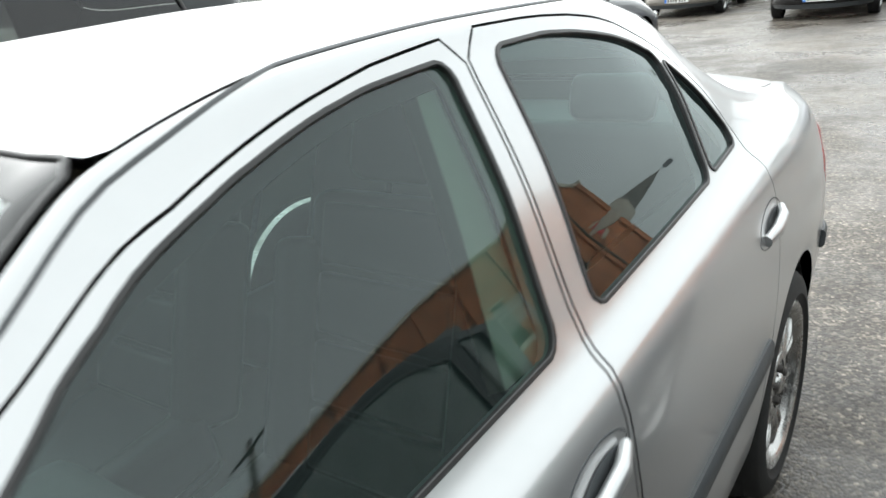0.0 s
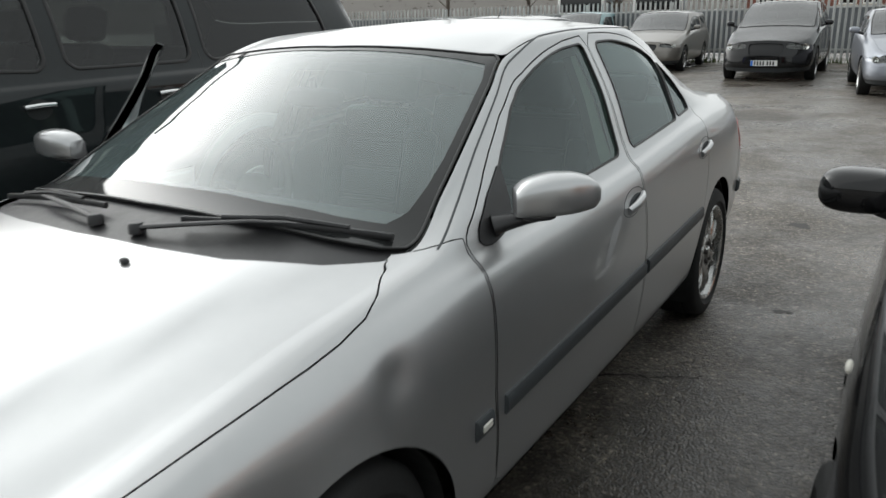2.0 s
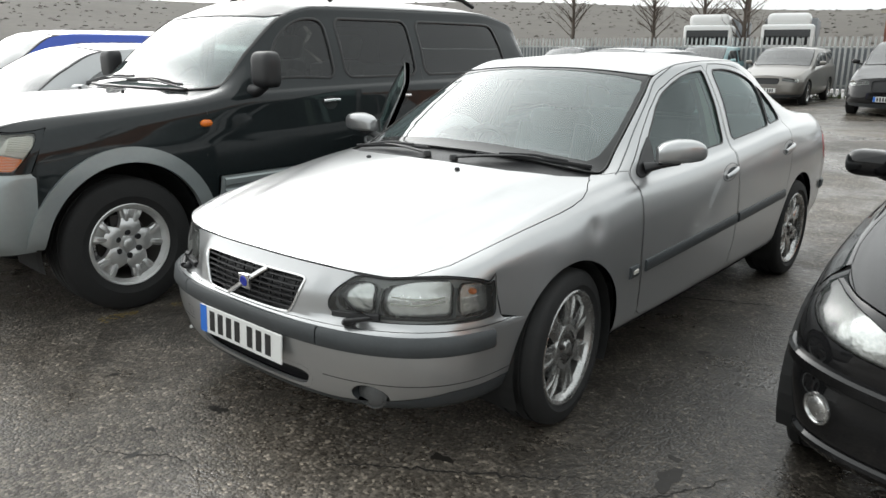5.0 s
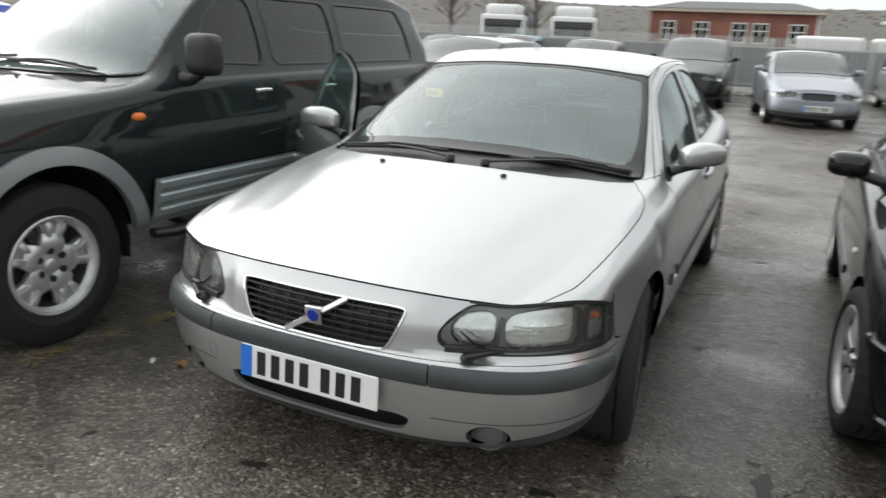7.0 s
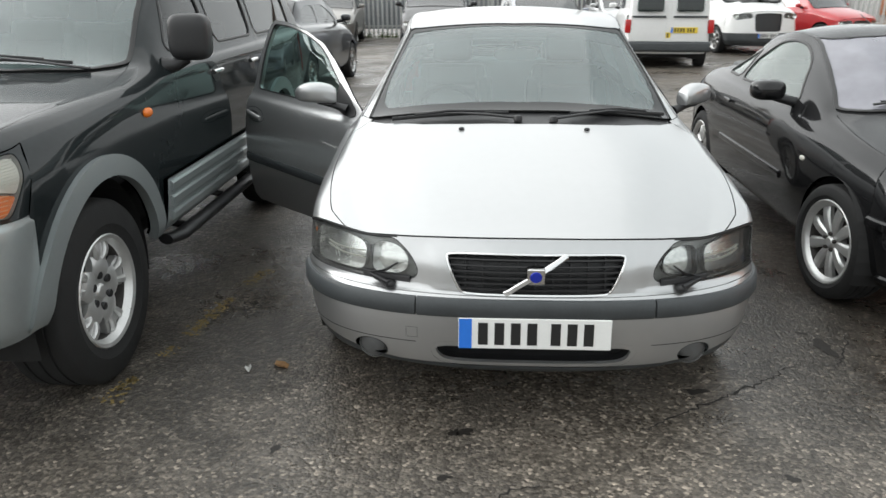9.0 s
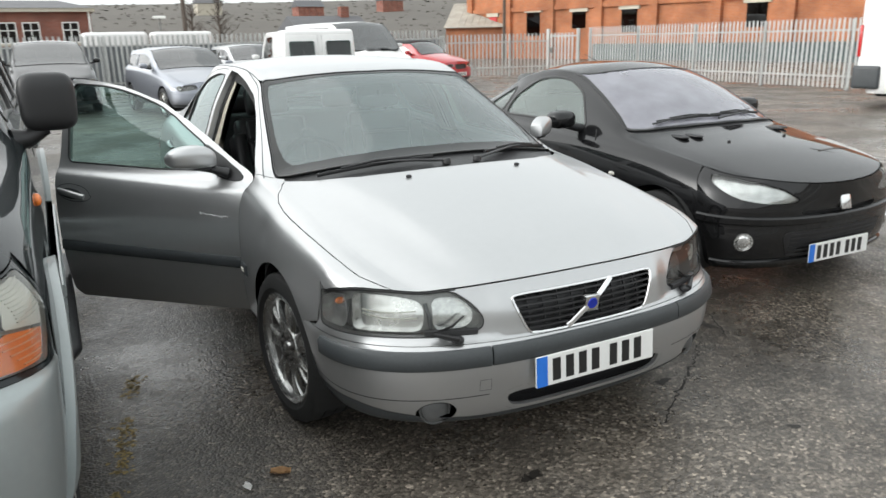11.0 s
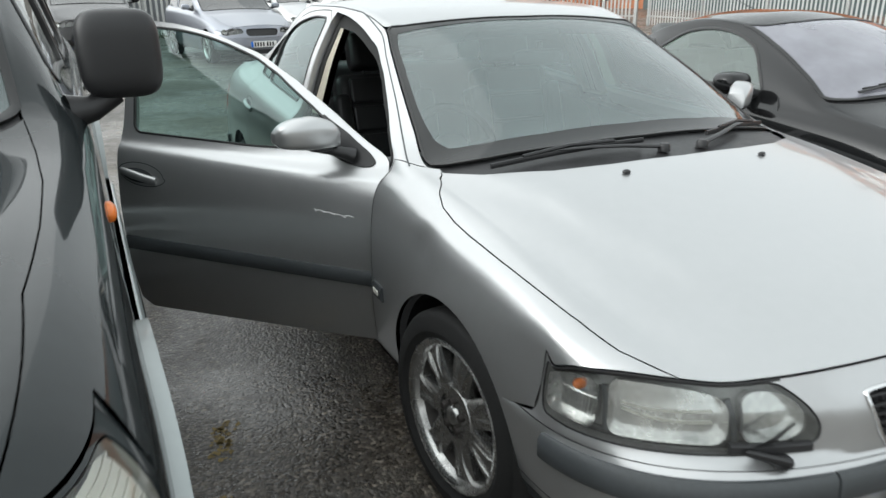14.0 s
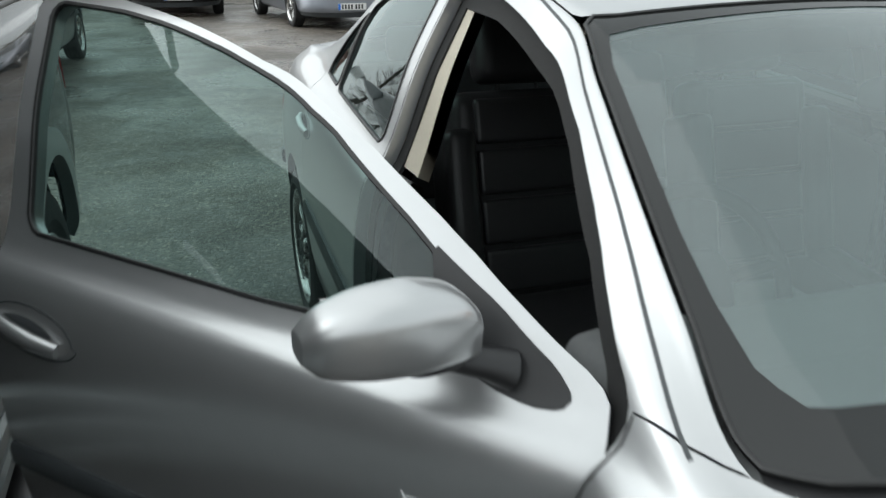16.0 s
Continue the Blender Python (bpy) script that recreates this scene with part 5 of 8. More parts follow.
        bm = bmesh.new()
        blob(bm, (q[0] * sg, q[1], q[2] + 0.004), (0.013, 0.010, 0.008), 2.2, 14, 8)
        part("washer_jet", bm, PLASTIC, car, "black washer jet", 50)
    # cowl under the screen
    cowl = [(0.080, 0.0), (0.096, 0.70), (0.133, 1.30), (0.190, 1.70), (0.268, 2.22), (0.358, 2.85), (0.42, 2.9), (0.435, 2.8), (0.40, 2.4), (0.35, 1.7), (0.315, 0.9), (0.30, 0.0)]
    H.panel("scuttle", mirror_list(cowl), PLASTIC, car, step=0.05, off=-0.012, label="black plastic scuttle panel")
    sc = lambda x, y, up=0.012: tuple(H.P([y], [H.by_x([(abs(x), y)])[0][1]])[0] * [math.copysign(1, x), 1, 1] + np.array([0, -0.4 * up, up]))
    wiper(car, [sc(-0.02, 0.165, 0.006), sc(-0.16, 0.190, 0.016), sc(-0.28, 0.215, 0.020), sc(-0.36, 0.235, 0.018)], [sc(-0.60, 0.262, 0.010), sc(-0.06, 0.225, 0.012)])
    wiper(car, [sc(0.14, 0.160, 0.006), sc(0.27, 0.215, 0.016), sc(0.40, 0.285, 0.020), sc(0.47, 0.318, 0.018)], [sc(0.22, 0.232, 0.012), sc(0.69, 0.428, 0.010)])
    for sg in (1, -1):
        bm = bmesh.new()
        q = sc(0.14 if sg > 0 else -0.02, 0.162, 0.004)
        lathe(bm, [(0.0, 0.014), (0.014, 0.013), (0.019, 0.006), (0.020, -0.012)], 20, Matrix.Translation(q) @ pose(0, 0, 0, 0, -90, 0))
        part("wiper_spindle", bm, PLASTIC, car, "black wiper spindle cap", 50)
    # wheels and liners
    fw = wheel(car, (0.772, 0, HZ), 0.313, 0.222, 0.222, "seven", 7, ALLOY, 1, "alloy wheel with seven grooved spokes", None, 6.5)
    for x, y, sg, st in ((-0.772, 0, -1, 6.5), (0.778, 2.715, 1, 0), (-0.778, 2.715, -1, 0)):
        wheel(car, (x, y, HZ), 0.313, 0.222, 0.222, "seven", 7, ALLOY, sg, "alloy wheel with seven grooved spokes", fw, st)
    for y in (0.0, 2.715):
        for sg in (1, -1):
            bm = bmesh.new()
            lathe(bm, [(0.10, -0.30), (0.352, -0.30), (0.356, 0.03), (0.350, 0.095)], 40, pose(sg * 0.765, y, HZ + 0.004) @ (Matrix.Identity(4) if sg > 0 else pose(0, 0, 0, 0, 0, 180)))
            bmesh.ops.delete(bm, geom=[v for v in bm.verts if v.co.z < 0.10], context="VERTS")
            part("arch_liner", bm, LINER, car, "black wheel arch liner")
    # underside and cabin
    bm = bmesh.new()
    box(bm, -0.76, 0.76, 0.42, 2.30, 0.17, 0.23, 0.02)
    box(bm, -0.48, 0.48, -0.70, 3.5, 0.16, 0.36, 0.03)
    box(bm, -0.70, 0.70, 0.36, 0.44, 0.2, 0.86, 0.02)
    part("floor_pan", bm, LINER, car, "black underbody")
    bm = bmesh.new()
    box(bm, -0.74, 0.74, 0.40, 0.86, 0.55, 0.86, 0.06, 3)
    box(bm, -0.73, 0.73, 0.36, 0.62, 0.80, 0.895, 0.03, 3)
    box(bm, -0.17, 0.17, 0.75, 1.35, 0.25, 0.62, 0.05, 3)
    part("dashboard", bm, GREYTRIM, car, "dark grey dashboard", 50)
    bm = bmesh.new()
    box(bm, 0.05, 0.24, 0.50, 0.60, 0.899, 0.901, 0, 1, None)
    part("paper_slip", bm, PAPER, car, "white paper slip on the dashboard")
    steering_wheel(car, -0.37, 0.98, 0.815)
    for x in (-0.37, 0.37):
        seat(car, x, 1.42, 0.33)
    bm = bmesh.new()
    box(bm, -0.66, 0.66, 2.05, 2.55, 0.33, 0.52, 0.07, 3)
    rb = part("rear_seat", bm, LEATHER, car, "black leather rear bench", 50)
    bm = bmesh.new()
    box(bm, -0.66, 0.66, -0.05, 0.10, 0, 0.55, 0.05, 3, pose(0, 2.50, 0.48, -22))
    part("backrest", bm, LEATHER, rb, "", 50)
    for x in (-0.40, 0.40):
        bm = bmesh.new()
        box(bm, x - 0.12, x + 0.12, -0.04, 0.05, 0.55, 0.68, 0.04, 3, pose(0, 2.50, 0.48, -22))
        part("headrest", bm, LEATHER, rb, "", 50)
    bm = bmesh.new()
    box(bm, -0.62, 0.62, 2.68, 3.04, 0.965, 0.985, 0.005)
    part("parcel_shelf", bm, GREYTRIM, car, "grey parcel shelf")
    H.panel("headliner", mirror_list(wt + [(y, 2.8) for y in np.linspace(1.2, 2.4, 12)] + rg[::-1][1:]), BEIGE, car, step=0.1, off=-0.035, depth=0.02, label="beige roof lining")
    for mir in (False, True):
        H.panel("pillar_trim", H.by_z([(1.49, 0.93), (1.71, 0.93), (1.735, 1.305), (1.60, 1.305)]), BEIGE, car, step=0.06, off=-0.037, depth=0.03, mirror=mir, label="beige middle pillar trim")
        H.panel("pillar_post", H.by_z([(1.55, 0.25), (1.70, 0.25), (1.715, 0.92), (1.50, 0.92)]), PLASTIC, car, step=0.06, off=-0.036, depth=0.03, mirror=mir, label="dark middle pillar")
        H.panel("rear_pillar_trim", H.by_z([(2.54, 1.0), (2.85, 1.0), (2.62, 1.14), (2.44, 1.22), (2.48, 1.14)]), BEIGE, car, step=0.06, off=-0.03, depth=0.02, mirror=mir, label="beige rear pillar trim")
        H.panel("door_aperture_seal", df, LINER, car, holes=[H.by_z([(0.60, 0.30), (1.545, 0.30), (1.585, 0.90), (1.632, 1.285), (1.45, 1.276), (1.22, 1.216), (1.0, 1.120), (0.80, 1.008), (0.66, 0.915), (0.56, 0.86)])], step=0.05, off=-0.032, gap=-0.004, depth=0.01, mirror=mir, label="black door opening seal")
    # mirror inside
    bm = bmesh.new()
    blob(bm, (0, 0, 0), (0.12, 0.02, 0.033), 3, 20, 10, pose(0, 0.96, 1.165))
    tube(bm, [(0, 0.96, 1.17), (0, 0.95, 1.225)], 0.012)
    part("inside_mirror", bm, PLASTIC, car, "black inside mirror", 50)
    # aerial
    bm = bmesh.new()
    tube(bm, [(0, 2.15, 1.35), (0, 2.22, 1.42)], [0.004, 0.002])
    part("aerial", bm, PLASTIC, car, "short black roof aerial", 50)
    return car


silver_saloon()


# ---- other vehicles ----
def vehicle(name, label, category, m, hull, nose_rows, rear_rows, arches, wheel_spec, windows, screens, paint, step=0.06, lamp=None, grille=None, glass=None, low_paint=None, lip_row=0.0, split_row=None, hood_seam=None, rear_pane=True, plates=(None, None), tail=None, group="", sill=0.0, screen_glass=None, mirror_at=None, mirror_mat=None, cabin=True, doors=(), bowls=(-0.28, 0.28), lamp_mat=None, lamp_ab=None, lamp_depth=0.06, nose_edge=False, steer=0.0):
    """A parked vehicle cut from its hull: sides, bonnet, roof, screens, ends, lamps, wheels, mirrors. Local y runs from nose (-) to tail (+), front axle at 0."""
    car = empty(name, m, label, category, group)
    glass = glass or G_DARK
    H = Hull(**hull)
    N = Nose(H, nose_rows, edge=nose_edge)
    R = Nose(H, rear_rows)
    nt, rt_ = float(len(nose_rows) - 1), float(len(rear_rows) - 1)
    aa = np.linspace(0, 1, 40)
    top = N.P(np.linspace(0, 1, 90), np.full(90, nt))
    edge = H.by_x([(x, y + 0.004) for x, y, _ in top])
    hx = hood_seam[0][0] if hood_seam else None
    if hood_seam:
        hood_seam = [(hx, float(np.interp(hx, top[:, 0], top[:, 1])) + 0.004)] + list(hood_seam[1:])
        seam = [tuple(p) for p in H.by_x(hood_seam)]
    else:
        seam = None
    lim = [(p[1] <= 3.0) if not seam else (x < hx) for p, x in zip(edge, top[:, 0])]
    front = [tuple(p) for p, q in zip(edge, lim) if q]
    wing = [tuple(p) for p, q in zip(edge, lim) if not q]
    corner = front[-1]
    yc0, yc1, yt0, yt1, yr0, yr1, yb0, yb1 = screens
    if not seam:
        seam = [(y, 3.0) for y in np.linspace(corner[0] + 0.04, yc1, 12)]
    cross = lambda a, b: [(a + (b - a) * t ** 2, 3.0 * t) for t in (0, 0.3, 0.6, 0.85, 1.0)]
    hood_back = cross(yc0, yc1)
    H.panel("bonnet", mirror_list(front + seam + hood_back[::-1]), paint, car, step=step, label="bonnet")
    bt = R.P(aa, np.full(40, rt_))
    redge = H.by_x([(x, y - 0.003) for x, y, _ in bt])
    rside = [tuple(p) for p in redge if p[1] > 3.0]
    rin = [tuple(p) for p in redge if p[1] <= 3.0]
    rcorner = (float(np.interp(3.0, redge[:, 1], redge[:, 0])), 3.0)
    fdown = [(ye, zo) for zc, zo, yn, ye, n, wn in N.R[::-1][1:]]
    if nose_edge:
        bb = np.linspace(nt - 0.12, 0, 40)
        fdown = [(p[1], p[2]) for p in N.P(np.ones(40), bb)]
    rup = [(ye, zo) for zc, zo, yn, ye, n, wn in R.R[:-1]]
    zs = lambda y: float(H.g("zs", np.array([y]))[0]) + 0.004
    bottom = []
    (fy, fz, fr), (ry, rz, r2) = arches
    a0 = math.degrees(math.asin(np.clip((fdown[-1][1] - fz) / fr, -0.99, 0.99)))
    b0 = math.degrees(math.asin(np.clip((zs(fy + fr) - fz) / fr, -0.99, 0.99)))
    bottom += arc(fy, fz, fr, 180 - a0, b0, 20)
    bottom += [(y, zs(y)) for y in np.linspace(fy + fr + 0.04, ry - r2 - 0.04, 16)]
    c0 = math.degrees(math.asin(np.clip((zs(ry - r2) - rz) / r2, -0.99, 0.99)))
    d0 = math.degrees(math.asin(np.clip((rup[0][1] - rz) / r2, -0.99, 0.99)))
    bottom += arc(ry, rz, r2, 180 - c0, d0, 20)
    seam_back = seam[-1]
    topline = [(y, 3.0) for y in np.linspace(rcorner[0] - 0.03, seam_back[0] + 0.03, 50)]
    side = wing + [tuple(p) for p in H.by_z(fdown[:-1] + bottom + rup)] + rside[::-1] + [rcorner] + topline + seam[::-1]
    panes = [H.by_z(tidy(w, 2)) for w in windows]
    for mir in (False, True):
        b = H.panel("body_side", side, paint, car, holes=panes, step=step, mirror=mir, depth=0.03, gap=0.001)
        for w in panes:
            H.panel("window_pane", w, glass, b, step=step * 1.5, mirror=mir, depth=0, off=-0.006, gap=-0.004).visible_shadow = False
            if step < 0.05:
                H.ribbon("window_seal", w, TRIMGLOSS, b, 0.018, 0.004, mirror=mir)
        for d in doors:
            H.ribbon("door_gap", H.by_z(d), TRIMGLOSS, b, 0.005, 0.0004, closed=False, mirror=mir)
    wt = cross(yt0, yt1)
    rg = cross(yr0, yr1)
    H.panel("roof", mirror_list(wt + [(y, 3.0) for y in np.linspace(yt1 + 0.06, yr1 - 0.06, 14)] + rg[::-1]), paint, car, step=step, grid=(step, 0.3), label="roof")
    sb = cross(yc0 + 0.05, yc1 + 0.04)
    scr = [(y, b * 0.965) for y, b in sb] + [(y, 2.895) for y in np.linspace(yc1 + 0.12, yt1 - 0.06, 9)] + [(y, b * 0.965) for y, b in wt[::-1]]
    ws = H.panel("windscreen", mirror_list(scr), screen_glass or glass, car, step=step * 1.3, grid=(step, 0.3), depth=0, off=-0.003, label="windscreen")
    ws.visible_shadow = False
    H.ribbon("screen_seal", mirror_list(scr), TRIMGLOSS, car, 0.022, 0.002)
    H.panel("scuttle", mirror_list(cross(yc0, yc1) + cross(yc0 + 0.07, yc1 + 0.05)[::-1]), PLASTIC, car, step=step, off=-0.010, label="black scuttle")
    if rear_pane:
        rb = cross(yb0, yb1)
        rs = [(y, b * 0.95) for y, b in rg] + [(y, 2.85) for y in np.linspace(yr1 + 0.05, yb1 - 0.05, 6)] + [(y, b * 0.95) for y, b in rb[::-1]]
        H.panel("rear_window", mirror_list(rs), glass, car, step=step * 1.3, grid=(step, 0.3), depth=0, off=-0.003).visible_shadow = False
        if rin and yb1 < rcorner[0] - 0.03:
            H.panel("boot_lid", mirror_list(rb + [(y, 3.0) for y in np.linspace(yb1 + 0.03, rcorner[0] - 0.01, 6)] + [rcorner] + rin[::-1]), paint, car, step=step, label="boot lid")
    elif rin:
        H.panel("rear_roof", mirror_list(rg + [(y, 3.0) for y in np.linspace(yr1 + 0.03, rcorner[0] - 0.01, 5)] + [rcorner] + rin[::-1]), paint, car, step=step)
    # ends
    spr = split_row if split_row is not None else 0.45 * nt
    lamps = []
    if lamp is not None or lamp_ab is not None:
        l = N.by_xz(tidy(lamp, 2)) if lamp_ab is None else round_ab(lamp_ab, 0.8, 0.09)
        lamps = [l, np.array([(-a, b) for a, b in l])]
    gr = N.by_xz(tidy(grille, 2)) if grille is not None else None
    line = lambda r, s=1: [(a, r) for a in np.linspace(-s, s, 44)]
    up = [h for h in lamps + ([gr] if gr is not None else []) if np.mean(np.array(h)[:, 1]) > spr]
    N.panel("front_panel", line(spr) + line(nt)[::-1], paint, car, holes=up, step=step * 0.8, grid=(step * 0.8, 0.3), gap=0.001)
    dn = [h for h in lamps + ([gr] if gr is not None else []) if np.mean(np.array(h)[:, 1]) <= spr]
    N.panel("front_bumper", line(lip_row) + line(spr)[::-1], low_paint or paint, car, holes=dn, step=step * 0.8, grid=(step * 0.8, 0.3), gap=0.001, label="front bumper")
    if lip_row > 0:
        N.panel("bumper_lip", line(0) + line(lip_row)[::-1], STRIP, car, step=step, grid=(step, 0.3), label="dark lower lip")
    for l in lamps:
        hl = N.panel("headlamp", l, G_LAMP, car, step=0.05, depth=0, gap=0.002, off=-0.001, label="clear headlamp")
        hl.visible_shadow = False
        N.panel("lamp_housing", l, lamp_mat or LAMPDARK, hl, step=0.05, depth=-lamp_depth, gap=0.002, off=-lamp_depth - 0.002)
        c = np.array(l).mean(0)
        q = N.P([c[0]], [c[1]])[0]
        n = N.N([c[0]], [c[1]])[0]
        ext = np.ptp(N.P(np.array(l)[:, 0], np.array(l)[:, 1]), axis=0)
        rr = 0.42 * ext[2]
        for k in bowls:
            reflector_bowl(hl, q - n * 0.028 + np.array([k * ext[0], -0.0, 0]) + np.array([0, abs(k) * 0 + (0.5 * k * ext[1] * np.sign(q[0])), 0]), rr, (n[0] * 0.6, n[1], 0.02), bulb=False, depth=0.04)
    if gr is not None:
        g = N.panel("grille", gr, PLASTIC, car, step=0.06, off=-0.03, gap=0.0, depth=-0.03, label="dark grille")
        if step < 0.09:
            gz = N.P(gr[:, 0], gr[:, 1])
            for z in np.arange(gz[:, 2].min() + 0.025, gz[:, 2].max() - 0.01, 0.03):
                hw = 0.9 * gz[:, 0].max()
                N.ribbon("grille_slat", N.by_xz([(x, z) for x in np.linspace(-hw, hw, 9)]), PLASTIC, g, 0.010, 0.004, off=-0.01, closed=False)
    R.panel("rear_end", line(0) + line(rt_)[::-1], paint, car, step=step, grid=(step, 0.35), label="tailgate and rear bumper")
    if tail is not None:
        t = R.by_xz(tidy(tail, 1))
        for s in (1, -1):
            R.panel("tail_lamp", [(a * s, b) for a, b in t], REDLENS, car, step=0.06, off=0.005, label="red tail lamp")
    for at, fr_ in zip(plates, (True, False)):
        if at:
            plate(car, pose(*at, 0, 0, 0 if fr_ else 180), fr_)
    # wheels, liners, underside
    R_, rr_, width, style, nsp, wm, track = wheel_spec
    proto = None
    for y, z, ar in ((arches[0][0], 0, arches[0][2]), (arches[1][0], 0, arches[1][2])):
        for s in (1, -1):
            w = wheel(car, (s * track, y, GROUND + R_ - 0.006), R_, rr_, width, style, nsp, wm, s, "", proto, steer if y < 1 else 0.0)
            proto = proto or w
            bm = bmesh.new()
            lathe(bm, [(0.08, -0.28), (ar - 0.004, -0.28), (ar + 0.004, 0.03), (ar - 0.002, 0.09)], 32, pose(s * (track - 0.01), y, arches[0][1] + 0.004) @ (Matrix.Identity(4) if s > 0 else pose(0, 0, 0, 0, 0, 180)))
            bmesh.ops.delete(bm, geom=[v for v in bm.verts if v.co.z < arches[0][1] - 0.15], context="VERTS")
            part("arch_liner", bm, LINER, car)
    y0, y1 = N.R[:, 2].min() + 0.25, R.R[:, 2].max() - 0.25
    wmax = H.k["w"][1].max()
    z0 = zs(1.0)
    bm = bmesh.new()
    box(bm, -wmax * 0.55, wmax * 0.55, y0, y1, z0 - 0.03, z0 + 0.12, 0.02)
    box(bm, -wmax * 0.86, wmax * 0.86, fy + fr + 0.05, ry - r2 - 0.05, z0 - 0.01, z0 + 0.06, 0.02)
    part("floor_pan", bm, LINER, car)
    if cabin:
        zbelt = float(H.g("zb", np.array([yc1 + 0.6]))[0])
        yseat = yt1 + 0.35
        bm = bmesh.new()
        box(bm, -wmax * 0.8, wmax * 0.8, yc0 + 0.12, yc1 + 0.36, zbelt - 0.32, zbelt - 0.02, 0.05)
        part("dashboard", bm, GREYTRIM, car)
        for x in (-0.36, 0.36):
            seat(car, x, yseat, zbelt - 0.55, 0.48, GREYTRIM)
        bm = bmesh.new()
        box(bm, -0.6, 0.6, yseat + 0.85, yseat + 1.0, zbelt - 0.5, zbelt + 0.12, 0.05, 2)
        part("rear_seat", bm, GREYTRIM, car)
        steering_wheel(car, -0.36, yc1 + 0.45, zbelt - 0.06)
    if mirror_at:
        mx_, my_, mz_, sx, sy, sz = mirror_at
        for s in (1, -1):
            bm = bmesh.new()
            blob(bm, (s * mx_, my_, mz_), (sx, sy, sz), 3.0, 24, 14)
            dm = part("door_mirror", bm, mirror_mat or paint, car, "", 60)
            bm = bmesh.new()
            tube(bm, [(s * (mx_ - 0.2 * sx), my_, mz_ - 0.6 * sz), (s * (mx_ - sx - 0.07), my_ - 0.02, mz_ - sz - 0.01)], [0.022, 0.03])
            part("mirror_foot", bm, PLASTIC, dm, "", 50)
    return car, H, N, R


